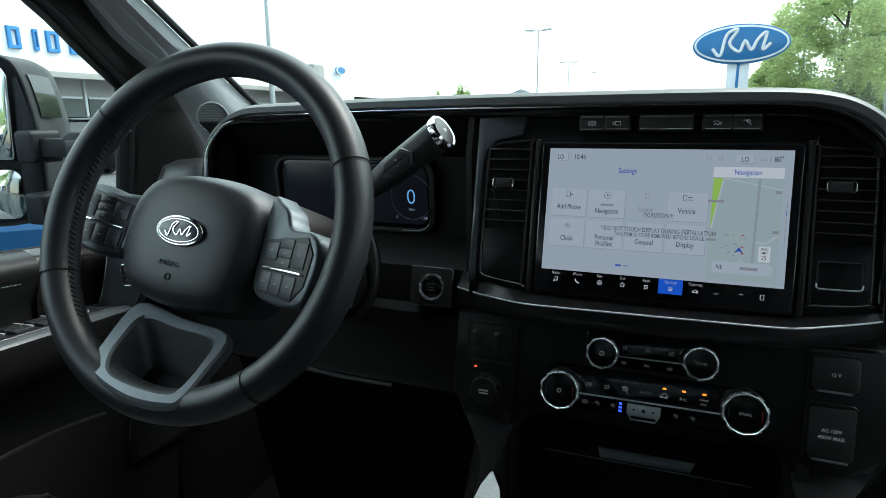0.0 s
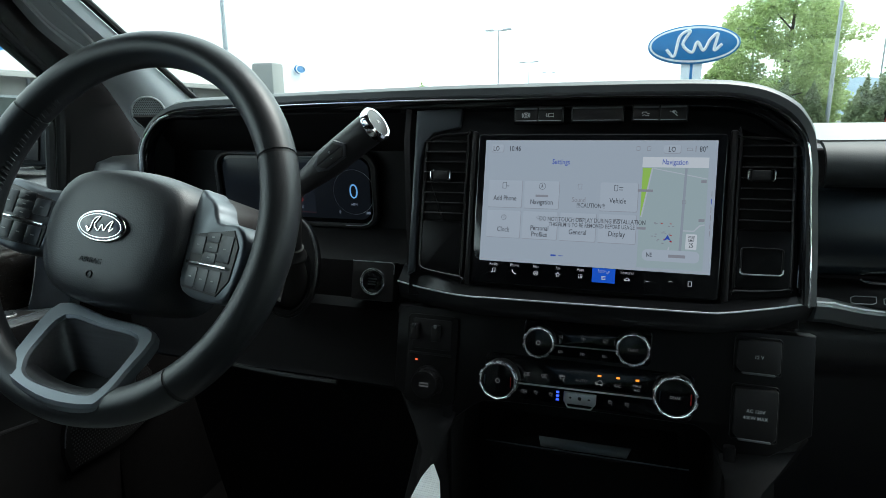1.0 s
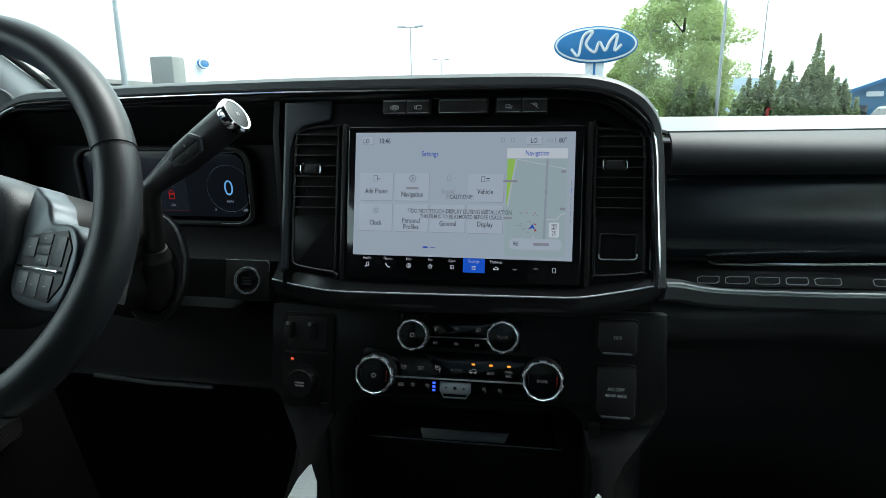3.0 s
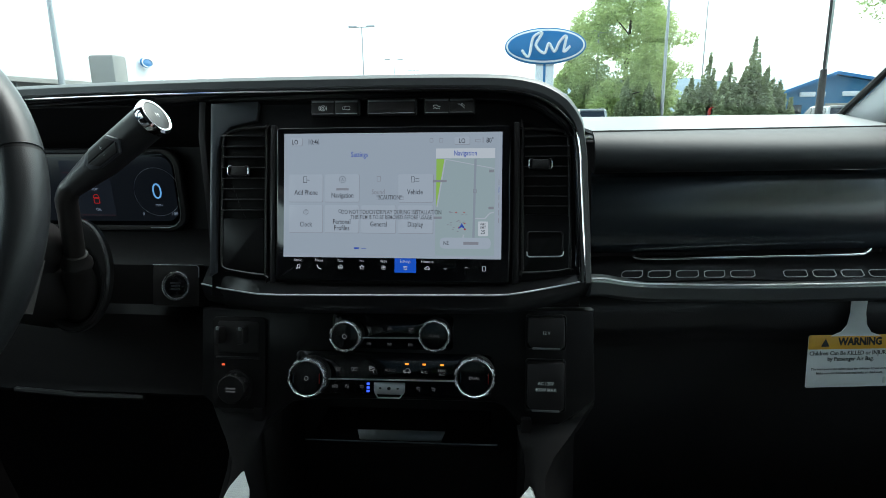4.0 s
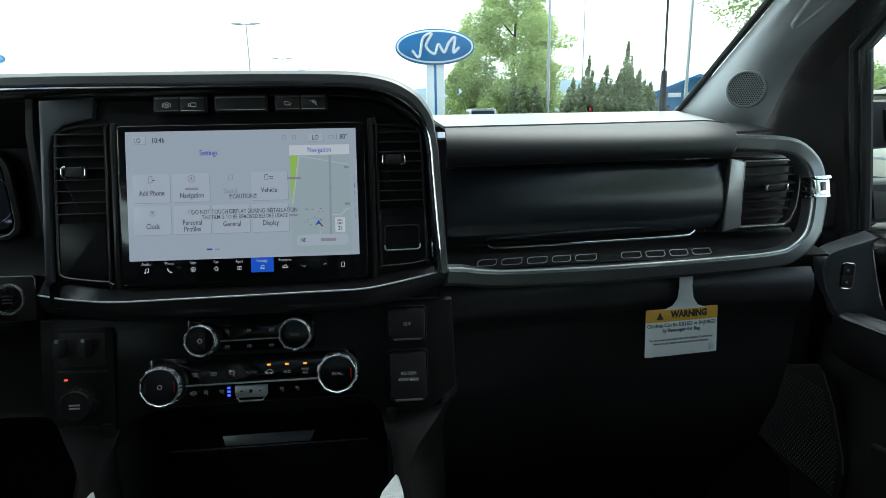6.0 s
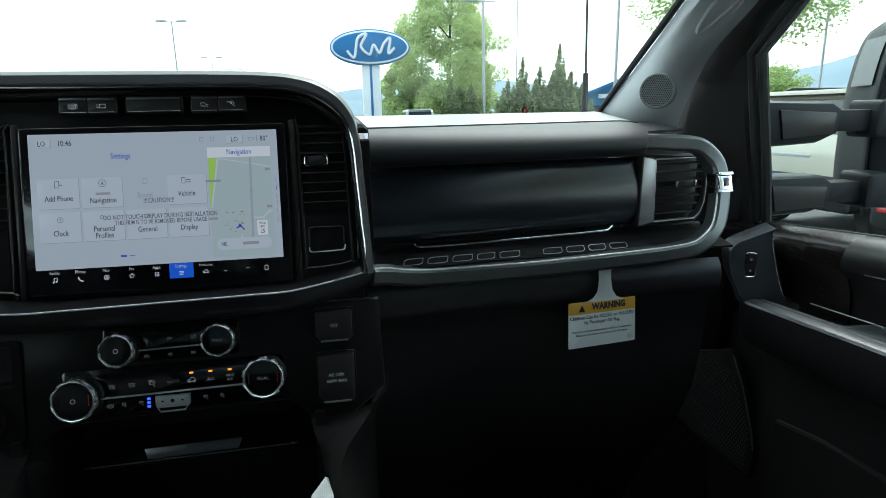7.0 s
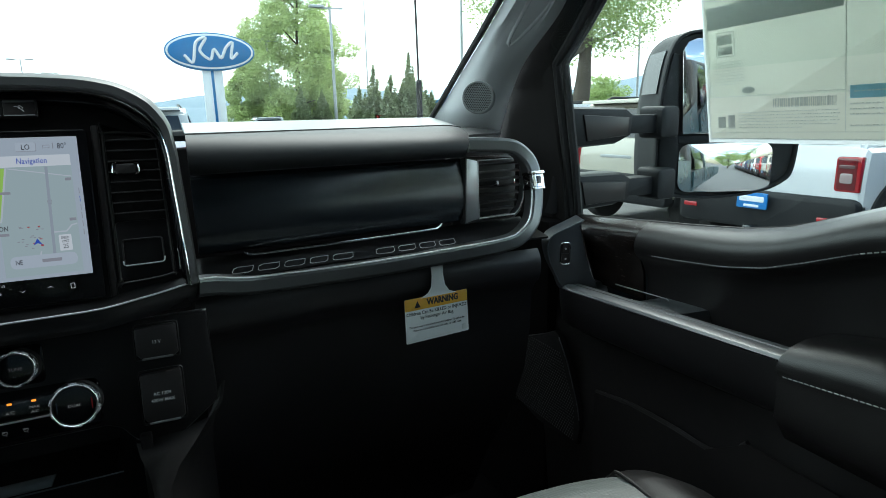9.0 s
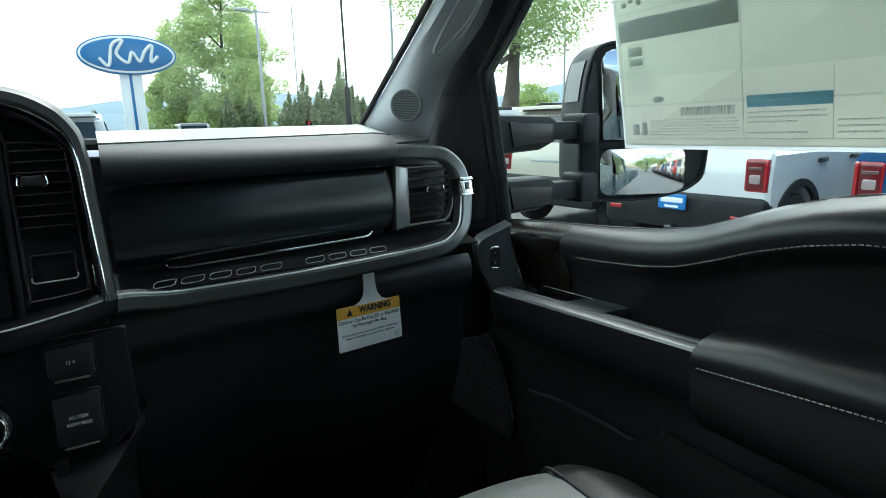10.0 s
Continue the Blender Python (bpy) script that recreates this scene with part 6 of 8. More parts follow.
def door(s):
    d = thing("door_panel", tuple(side((0.86, -0.35, 0.8), s)), "black leather truck door trim with wood cap and armrest", "door")
    P = lambda x, y, z: side((x, y, z), s)
    ys = [0.13 - 0.025 * i for i in range(46)]
    rows = []
    for y in ys:
        z = sill(y)
        back = 0.012 * max(0, min(1, (-y - 0.1) / 0.3))
        rows.append([P(xg(z) - 0.004, y, z - 0.012), P(xg(z) - 0.008, y, z - 0.001), P(0.876, y, z + 0.0005), P(0.864, y, z - 0.004), P(0.854 - back * 0.5, y, z - 0.0105), P(0.848 - back, y, z - 0.019),
                     P(0.8455 - back, y, z - 0.029), P(0.847 - back, y, z - 0.037), P(0.852 - back, y, z - 0.0435), P(0.862 - back * 0.5, y, z - 0.052), P(0.872, y, z - 0.072), P(0.878, y, 1.36), P(0.878, y, 1.31)])
    cap_i = 9
    part("upper_trim", shell(rows[cap_i - 1:], 0.004 * s), LEATHER, d, "black leather upper trim with a grey seam", 75)
    part("wood_cap", shell([[P(xg(sill(y)) - 0.008, y, sill(y) - 0.006), P(0.876, y, sill(y) + 0.0005), P(0.864, y, sill(y) - 0.004), P(0.855, y, sill(y) - 0.0105), P(0.851, y, sill(y) - 0.019), P(0.852, y, sill(y) - 0.03), P(0.858, y, sill(y) - 0.045), P(0.868, y, 1.37), P(0.872, y, 1.325)] for y in ys[:cap_i]], 0.004 * s), WOOD, d, "dark glossy wood cap")
    st = bmesh.new()
    y = -0.105
    while y > -1.0:
        back = 0.012 * max(0, min(1, (-y - 0.1) / 0.3))
        tube([P(0.8452 - back, y, sill(y) - 0.0405), P(0.8452 - back, y - 0.0040, sill(y - 0.0040) - 0.0405)], 0.00105, 5, bm=st)
        y -= 0.0062
    tagged(part("seam_stitching", st, THREAD, d, "pale grey stitching"), kind="stuff")
    # armrest ledge with its bright line, pull cup and switch tower
    led, cup, sides, line = [], [], [], []

    def step(v, a, b, w=0.008):
        return max(0.0, min(1.0, (v - a) / w, (b - v) / w))

    for y in [0.095 - 0.01 * i for i in range(47)]:
        zt = 1.3295 + 0.063 * (0.042 - y)
        xf = 0.790 + 0.045 * max(0, (y - 0.015) / 0.08) ** 2
        r1 = 0.045 * step(y, -0.105, 0.03) if s > 0 else 0.0
        r2 = 0.05 * step(y, -0.345, -0.185, 0.02)
        rr_ = max(r1, r2)
        cup.append([P(0.878, y, zt - 0.004 - rr_), P(0.866, y, zt - 0.003 - rr_), P(0.852, y, zt - 0.002 - rr_), P(0.838, y, zt - 0.002 - rr_), P(0.8245, y, zt - 0.001 - rr_), P(0.8205, y, zt - 0.0005 - 0.2 * rr_), P(0.8185, y, zt - 0.0002)])
        x8 = max(xf + 0.0155, 0.8075)
        led.append([P(0.8195, y, zt - 0.006), P(0.8188, y, zt - 0.0006), P(0.8175, y, zt), P(x8 + 0.0018, y, zt), P(x8 + 0.0012, y, zt - 0.0004), P(x8 + 0.0009, y, zt - 0.003),
                    P(x8 - 0.0009, y, zt - 0.003), P(x8 - 0.0012, y, zt - 0.0004), P(x8 - 0.0018, y, zt), P(xf + 0.006, y, zt - 0.0004), P(xf + 0.002, y, zt - 0.002), P(xf + 0.0003, y, zt - 0.0045)])
        sides.append([P(xf + 0.0003, y, zt - 0.0045), P(xf, y, zt - 0.008), P(xf + 0.001, y, zt - 0.03), P(xf + 0.006, y, zt - 0.062), P(xf + 0.02, y, zt - 0.072), P(0.85, y, zt - 0.08)])
        line.append(P(xf + 0.0028, y, zt - 0.0008))
    # Rim and top take the paled satin, the side the darkened one.
    al_ = part("armrest_ledge", shell(led, 0.003 * s), ARMTOP, d, "satin armrest rim with a fine groove, paled as if lit", 25)
    part("armrest_side", shell(sides, 0.003 * s), ARMSIDE, al_, "soft armrest side, darkened as if in shade", 60)
    part("pull_cup", shell(cup, 0.003 * s), ARMTOP, al_, "satin armrest top with sunken pull cups, paled as if lit", 30)
    # Black mats lie in the cups and carry part of their shade.
    for ya, yb, dep in ((-0.100, 0.026, 0.045), (-0.335, -0.195, 0.05)):
        if s > 0 or ya < -0.2:
            part("cup_mat", shell([[P(xx, y, 1.3295 + 0.063 * (0.042 - y) - dep + 0.0005) for xx in (0.8265, 0.85, 0.872)] for y in (ya, (ya + yb) / 2, yb)], 0.0015 * s), RUBBER, al_, "black rubber mat")
    part("ledge_line", tube(line[4:], 0.0011, 6), SATIN, al_, "bright satin line")
    part("wood_edge", tube([P(0.8665, -0.005, 1.334), P(0.8665, -0.12, 1.3405), P(0.860, -0.128, 1.341)], 0.0009, 6), SATIN, al_, "fine bright edge under the wood")
    if s > 0:
        wsm = basis(P(0.838, -0.085, 1.318), tuple((P(0.836, 0.9, 1.238) - P(0.836, -0.10, 1.301)).normalized()), tuple((P(1.836, 0, 0) - P(0.836, 0, 0)).normalized()), (0, 0, 1))
        part("window_switch", slab(rrect(-0.02, -0.012, 0.014, 0.012, 0.003), wsm, 0.012, 0.002), PLASTIC, al_)
        part("switch_tip", slab(rrect(0.010, -0.004, 0.014, 0.004, 0.001, 2), wsm, 0.002, 0.0006, 0.012), SATIN, al_, "bright switch tip")
    q = [(0.022, 1.318), (0.0155, 1.336), (0.007, 1.353), (0.0, 1.367), (-0.0055, 1.389), (-0.006, 1.399), (-0.0035, 1.409), (0.001, 1.4155), (0.010, 1.4215), (0.032, 1.4315), (0.044, 1.437), (0.0535, 1.442), (0.0495, 1.434), (0.0495, 1.428), (0.0585, 1.389), (0.069, 1.352), (0.078, 1.332), (0.08, 1.318)]
    ax = (P(0.98, -0.03, 0) - P(0.78, 0.05, 0)).normalized()
    nrm = V((ax.y, -ax.x, 0)) * (1 if s > 0 else -1)
    TWM = basis(P(0.775, 0.052, 0), tuple(ax), (0, 0, 1), tuple(nrm))
    tw_ = part("switch_tower", slab(q if s < 0 else q[::-1], TWM, 0.05, 0.002, -0.045), LEDGE, d, "satin dark switch panel", 25)
    part("tower_line", tube([TWM @ V((p[0], p[1], 0.0055)) for p in smooth_path([(0.056, 1.4425, 0), (0.0505, 1.438, 0), (0.0488, 1.43, 0), (0.058, 1.389, 0), (0.0685, 1.353, 0), (0.074, 1.340, 0)], 5)], 0.0013, 6), CHROME, tw_, "thin chrome line")
    part("tower_edge", tube([TWM @ V((p[0], p[1], 0.0048)) for p in smooth_path([(a, b, 0) for a, b in q[1:12]], 3)], 0.0012, 6), SLATE, tw_, "fine satin edge")
    part("lock_switch", frame_ring(rrect(0.0155, 1.367, 0.0325, 1.405, 0.005), rrect(0.017, 1.3685, 0.031, 1.4035, 0.004), TWM, 0.002, 0.0045, 0.0005), CHROME, tw_, "chrome switch rim")
    for zc in (1.3775, 1.3945):
        part("lock_key", slab(rrect(0.0175, zc - 0.0082, 0.0305, zc + 0.0082, 0.002), TWM, 0.002, 0.0006, 0.0045), PLASTIC, tw_)
        part("lock_symbol", slab(rrect(0.0225, zc - 0.002, 0.0255, zc + 0.0015, 0.0008, 2), TWM, 0.0003, 0.0001, 0.0065), DIMPRINT, tw_)
    # padded armrest further back
    pad = []
    for i, y in enumerate([-0.365 - 0.035 * j for j in range(18)]):
        k = min(1.0, 0.5 + 0.5 * min(1, i / 2.0))
        u = 0.10 * (-0.365 - y)
        r_ = 0.016 * (1 - k)
        pad.append([P(0.868, y, 1.374 + u - r_), P(0.845, y, 1.377 + u - r_), P(0.815, y, 1.377 + u - r_), P(0.793, y, 1.373 + u - r_), P(0.780, y, 1.364 + u - r_ * 0.8), P(0.775, y, 1.353 + u - r_ * 0.4), P(0.776, y, 1.345 + u), P(0.7795, y, 1.3405 + u), P(0.778, y, 1.333 + u), P(0.784, y, 1.29), P(0.80, y, 1.265), P(0.85, y, 1.25)])
    part("armrest_pad", shell(pad, 0.004 * s), LEATHER, d, "padded black leather armrest with pale seam", 60)
    part("armrest_front", slab([(0.78, 1.29), (0.86, 1.27), (0.86, 1.366), (0.80, 1.364), (0.781, 1.348)], basis(side((0, -0.366, 0), s), tuple((P(1, -0.366, 0) - P(0, -0.366, 0))), (0, 0, 1), tuple((P(0, 1, 0) - P(0, 0, 0)))), 0.004, 0.001), LEATHER, d)
    st = bmesh.new()
    y = -0.372
    while y > -0.95:
        tube([P(0.7742, y, 1.3412 + 0.1 * (-0.365 - y)), P(0.7742, y - 0.0037, 1.34155 + 0.1 * (-0.365 - y))], 0.00095, 5, bm=st)
        y -= 0.0058
    tagged(part("armrest_stitching", st, THREAD, d, "pale grey stitching"), kind="stuff")
    lowr = []
    for y in [0.16 - 0.04 * i for i in range(30)]:
        bulge = 0.03 * math.exp(-((y + 0.36) / 0.12) ** 2)
        lowr.append([P(0.868, y, 1.30), P(0.862, y, 1.26), P(0.858 - bulge * 0.5, y, 1.20), P(0.848 - bulge, y, 1.15 + 0.25 * bulge), P(0.838 - bulge, y, 1.12), P(0.836, y, 1.05), P(0.846, y, 0.9), P(0.86, y, 0.72)])
    part("lower_trim", shell(lowr, 0.004 * s), DULL, d, "matt black lower door trim")
    part("map_pocket", tube(smooth_path([P(0.832, -0.01, 1.150), P(0.828, -0.1, 1.168), P(0.822, -0.19, 1.177), P(0.819, -0.25, 1.179), P(0.817, -0.285, 1.194), P(0.816, -0.31, 1.22)], 5), 0.0035, 8), DARKPL, d, "map pocket edge")
    part("pocket_wall", shell([[P(0.832, -0.01, 1.149), P(0.830, -0.01, 1.05), P(0.836, -0.01, 0.95)], [P(0.828, -0.1, 1.167), P(0.825, -0.1, 1.05), P(0.83, -0.1, 0.95)], [P(0.822, -0.19, 1.176), P(0.819, -0.19, 1.05), P(0.825, -0.19, 0.95)], [P(0.819, -0.25, 1.178), P(0.816, -0.25, 1.05), P(0.82, -0.25, 0.95)], [P(0.816, -0.31, 1.219), P(0.81, -0.31, 1.05), P(0.815, -0.31, 0.95)], [P(0.812, -0.7, 1.225), P(0.8, -0.7, 1.05), P(0.81, -0.7, 0.95)]], 0.004 * s), DULL, d, "black map pocket")
    so = [(0.10, 0.065), (0.14, 0.045), (0.20, 0.02), (0.24, -0.03), (0.24, -0.12), (0.15, -0.14), (0.03, -0.13), (0.022, -0.095), (0.028, -0.06), (0.06, 0.015), (0.088, 0.058)]
    ov, uv = P(0.836, 0, 1.16), (P(0.80, 1, 0) - P(0.836, 0, 0)).normalized()
    SM = basis(ov, tuple(uv), (0, 0, 1), tuple((P(0, 0, 0) - P(1, 0.036, 0)).normalized()))
    ds_ = part("door_speaker", slab(so, SM, 0.012, 0.003), DULL, d, "dark mesh speaker cover")
    # Paler tube puts the light along the cover's edge into shape.
    part("speaker_edge", tube([SM @ V((u_, v_, 0.0115)) for u_, v_ in ((0.025, -0.08), (0.03, -0.055), (0.06, 0.014), (0.088, 0.056))], 0.0012, 6), LEDGE, ds_, "fine paler tube drawn as the lit edge")
    bm = bmesh.new()
    for i in range(34):
        for j in range(28):
            u_, v_ = 0.04 + (i + 0.5 * (j % 2)) * 0.006, -0.125 + j * 0.0056
            if v_ < 0.055 - max(0, 0.098 - u_) * 1.9 and v_ < 0.06 - max(0, u_ - 0.12) * 0.6 and u_ < 0.235:
                lathe([(0.0019, 0.0118), (0.0015, 0.0124)], SM @ Matrix.Translation((u_, v_, 0)), 6, bm)
    tagged(part("speaker_mesh", bm, PLASTIC, ds_, "dark dotted mesh"), kind="stuff")
    # window frame and seals
    ap, bl = (0.846, 0.128, 1.695), (0.893, 0.132, 1.424)
    part("window_post", shell([[P(0.905, 0.155, 1.40), P(0.872, 0.142, 1.40), P(0.862, 0.20, 1.40), P(0.845, 0.29, 1.40), P(0.86, 0.42, 1.40)],
                               [P(0.893, 0.152, 1.50), P(0.865, 0.152, 1.50), P(0.852, 0.21, 1.50), P(0.838, 0.28, 1.50), P(0.855, 0.40, 1.50)],
                               [P(0.872, 0.146, 1.62), P(0.852, 0.165, 1.62), P(0.838, 0.215, 1.62), P(0.822, 0.27, 1.62), P(0.84, 0.35, 1.62)],
                               [P(0.850, 0.138, 1.705), P(0.84, 0.162, 1.712), P(0.825, 0.2, 1.715), P(0.816, 0.235, 1.70), P(0.828, 0.28, 1.71)]], 0.006 * s), DULL, d, "black window post trim")
    for off in (0.0, 0.014):
        part("window_seal", tube([P(0.897 - off * 0.6, 0.136 + off, 1.41), P(0.885 - off * 0.6, 0.138 + off, 1.52), P(0.866 - off * 0.6, 0.136 + off, 1.63), P(0.849 - off * 0.6, 0.127 + off, 1.698), P(0.833 - off * 0.6, 0.046 + off, 1.748), P(0.818 - off * 0.6, -0.02 + off, 1.79), P(0.79 - off * 0.6, -0.16 + off, 1.865), P(0.78 - off, -0.3, 1.90), P(0.775, -0.9, 1.905)], 0.0075, 8, up=(0, 1, 0)), RUBBER, d, "black rubber seal")
    part("upper_frame", shell([[P(0.850, 0.138, 1.705), P(0.83, 0.2, 1.72), P(0.812, 0.24, 1.70)], [P(0.834, 0.055, 1.755), P(0.815, 0.11, 1.77), P(0.80, 0.15, 1.755)], [P(0.818, -0.012, 1.797), P(0.80, 0.03, 1.81), P(0.785, 0.075, 1.80)],
                               [P(0.79, -0.155, 1.875), P(0.775, -0.13, 1.885), P(0.76, -0.10, 1.88)], [P(0.78, -0.3, 1.91), P(0.765, -0.3, 1.92), P(0.74, -0.3, 1.92)], [P(0.775, -0.95, 1.915), P(0.76, -0.95, 1.925), P(0.74, -0.95, 1.925)]], 0.006 * s), DULL, d, "black upper door frame")
    part("frame_joint", shell([[P(0.852, 0.16, 1.66), P(0.83, 0.2, 1.66), P(0.812, 0.28, 1.66)], [P(0.852, 0.14, 1.70), P(0.828, 0.19, 1.70), P(0.808, 0.26, 1.70)], [P(0.846, 0.10, 1.735), P(0.822, 0.14, 1.745), P(0.802, 0.19, 1.745)], [P(0.83, 0.03, 1.78), P(0.806, 0.07, 1.79), P(0.79, 0.11, 1.79)]], 0.012 * s), DULL, d)
    part("sill_seal", tube([P(xg(sill(y)) - 0.006, y, sill(y) + 0.001) for y in [0.13 - 0.05 * i for i in range(22)]], 0.0045, 6), RUBBER, d, "rubber sill seal")
    g = part("window_pane", shell([[P(xg(z), y, z) for z in (1.40, 1.5, 1.6, 1.7, 1.8, 1.9)] for y in (0.15, -0.2, -0.6, -1.0)], 0.004 * s), GLASS, d, "clear window glass")
    g.visible_shadow = False
    part("outer_skin", shell([[P(0.915, y, sill(y) - 0.02), P(0.955, y, 1.3), P(0.975, y, 1.1), P(0.96, y, 0.7)] for y in (0.2, 0.0, -0.3, -0.4, -0.6, -1.0)], 0.002 * s), TRUCKPAINT, d, "dark painted outer skin")
    return d


door_r, door_l = door(1), door(-1)
door_l["label"] = "black leather driver's door trim with wood cap and switches"
# driver's window switches
sm = thing("window_switch_panel", tuple(side((0.83, -0.12, 1.34), -1)), "black window switch panel with bright key edges on the driver's armrest", "switch")
def on_arm(x, y, h):
    """A frame on the driver's armrest top: x forward along it, y to the glass."""
    Q = lambda a, b, c: side((a, b, c), -1)
    z = 1.3295 + 0.063 * (0.042 - y)
    return basis(Q(x, y, z + h), tuple((Q(x, y + 1, z - 0.063) - Q(x, y, z)).normalized()), tuple((Q(x + 1, y, z) - Q(x, y, z)).normalized()), (0, 0, 1))


part("switch_plate", slab(rrect(-0.10, -0.026, 0.095, 0.026, 0.008), on_arm(0.832, -0.09, 0.0), 0.004, 0.0015), PLASTIC, sm)
part("plate_edge", frame_ring(rrect(-0.10, -0.026, 0.095, 0.026, 0.008), rrect(-0.0985, -0.0245, 0.0935, 0.0245, 0.007), on_arm(0.832, -0.09, 0.0), 0.0045, 0.0, 0.0004), SLATE, sm, "fine satin edge")
for i in range(6):
    m = on_arm(0.822 + 0.021 * (i % 2), -0.175 + 0.042 * (i // 2), 0.003)
    part("switch_key", slab(rrect(-0.015, -0.009, 0.015, 0.009, 0.003), m, 0.006, 0.002), KEYCAP, sm)
    part("key_edge", slab(rrect(0.0105, -0.008, 0.0145, 0.008, 0.001, 2), m, 0.0022, 0.0007, 0.006), SATIN, sm, "bright key lip")
m = on_arm(0.833, -0.03, 0.003)
part("mirror_dial", lathe([(0.014, 0.0), (0.014, 0.003), (0.012, 0.0045), (0.0115, 0.007), (0, 0.0075)], m, 28), KEYCAP, sm)
part("dial_ring", lathe([(0.0155, 0.001), (0.0155, 0.003), (0.0148, 0.0036), (0.0142, 0.003)], m, 28), SATIN, sm, "bright dial ring")

# ---- windscreen pillars ----
def pillar(s):
    a = thing("pillar_trim", tuple(side((0.78, 0.25, 1.5), s)), "grey moulded windscreen pillar trim with round speaker grille", "pillar trim", "pillar trims")
    P = lambda x, y, z: side((x, y, z), s)
    F = [(0.775, 0.585, 1.565), (0.76, 0.507, 1.602), (0.752, 0.42, 1.643), (0.742, 0.31, 1.697), (0.732, 0.20, 1.75), (0.721, 0.095, 1.801), (0.71, -0.01, 1.852), (0.70, -0.11, 1.90), (0.69, -0.17, 1.93)]
    R = [(0.845, 0.40, 1.48), (0.832, 0.34, 1.55), (0.816, 0.285, 1.60), (0.81, 0.235, 1.66), (0.81, 0.19, 1.708), (0.808, 0.09, 1.768), (0.80, 0.035, 1.81), (0.785, -0.06, 1.865), (0.775, -0.12, 1.90)]
    n = 13
    rows = []
    for k_, (f_, r_) in enumerate(zip(F, R)):
        f_, r_ = V(f_), V(r_)
        row = []
        for j in range(n):
            t = j / (n - 1)
            p = f_.lerp(r_, t)
            bul = 0.03 * math.sin(math.pi * min(1, t * 1.05)) * (1.0 if k_ > 1 else 0.7)
            inward = V((-0.75, -0.5, -0.3)).normalized()
            rec = 0.0
            if k_ >= 4:
                d_ = abs(t - 0.55) / 0.28
                rec = 0.02 * max(0.0, 1 - d_ ** 4) * (1.0 if k_ > 4 else 0.25)
            row.append(P(*(p + inward * (bul - rec))))
        rows.append(row)
    sm_rows = []
    for j in range(n):
        col = smooth_path([rows[i][j] for i in range(len(rows))], 5)
        sm_rows.append(col)
    part("trim", shell([[sm_rows[j][i] for j in range(n)] for i in range(len(sm_rows[0]))], -0.004 * s), PILLAR, a, "grey grained plastic", sharp=60)
    m_ = len(sm_rows[0])
    lo_, hi_, b0 = 5, 9, 24
    loop = [sm_rows[lo_][i] for i in range(m_ - 1, b0, -2)] + [sm_rows[6][b0 - 2], sm_rows[7][b0 - 3], sm_rows[8][b0 - 2]] + [sm_rows[hi_][i] for i in range(b0 + 1, m_, 2)]
    part("handle_outline", tube(smooth_path(loop, 3), 0.0035, 8), PILLAR, a, "raised rim of the handle recess")
    c, nn = V((0.722, 0.203, 1.6435)), V((-0.62, -0.76, 0.05)).normalized()
    c = c + nn * 0.011
    c, nn = P(*c), (P(*(c + nn)) - P(*c)).normalized()
    ux = V((0, 0, 1)).cross(nn).normalized()
    GMs = basis(c, tuple(ux), tuple(nn.cross(ux)), tuple(nn))
    gr2 = part("grille_rim", lathe([(0.0275, -0.02), (0.0285, 0.0), (0.0275, 0.0025), (0.0255, 0.003), (0.025, 0.001)], GMs, 40), GRILLE, a, "grey grille rim")
    part("grille", lathe([(0.0255, -0.004), (0.0255, 0.0006), (0.02, 0.0010), (0.01, 0.0012), (0, 0.0013)], GMs, 36), GRILLE, gr2, "grey perforated grille")
    bm = bmesh.new()
    pitch = 0.0033
    for i in range(-9, 10):
        for j in range(-9, 10):
            px, py = (i + 0.5 * (j % 2)) * pitch, j * pitch * 0.866
            if math.hypot(px, py) < 0.0238:
                lathe([(0.00115, 0.0002), (0.00115, 0.0016)], GMs @ Matrix.Translation((px, py, 0)), 6, bm)
    tagged(part("grille_holes", bm, RUBBER, gr2, "rows of small dark holes"), kind="stuff")
    part("glass_border", tube([P(x - 0.004, y + 0.004, z + 0.004) for x, y, z in F], 0.006, 8), RUBBER, a, "black glass border")
    return a


pillar(1), pillar(-1)

# ---- windscreen, roof, floor, cabin back ----
base_r, base_l = V((0.78, 0.53, 1.592)), side((0.78, 0.53, 1.592), -1)
head_r, head_l = V((0.70, -0.17, 1.935)), side((0.70, -0.17, 1.935), -1)
ws = []
for i in range(13):
    k = i / 12
    b, h = base_l.lerp(base_r, k), head_l.lerp(head_r, k)
    bow = 0.16 * math.sin(math.pi * k)
    ws.append([b.lerp(h, t) + V((0, bow, -0.0)) for t in (0, 0.25, 0.5, 0.75, 1.0)])
w1 = lone("window_1", shell(ws, 0.004), GLASS, (0, 0.5, 1.6), "clear curved windscreen", "windscreen", kind="structure")
w1.visible_shadow = False
lone("cowl", tube([r[0] + V((0, 0.0, -0.006)) for r in ws], 0.012, 8), RUBBER, (0, 0.6, 1.58), "black strip along the base of the windscreen", "trim", kind="structure")


def cab(u, v, z):
    """Truck axes: u to the passenger's side, v ahead."""
    p = MID_O + MID_N * u + V((-MID_N.y, MID_N.x, 0)) * v
    return V((p.x, p.y, z))


def cab_box(u0, u1, v0, v1, z0, z1, bev=0.01):
    return slab(rrect(u0, v0, u1, v1, bev, 2), basis(MID_O, tuple(MID_N), (-MID_N.y, MID_N.x, 0), (0, 0, 1)), z1 - z0, bev, z0)


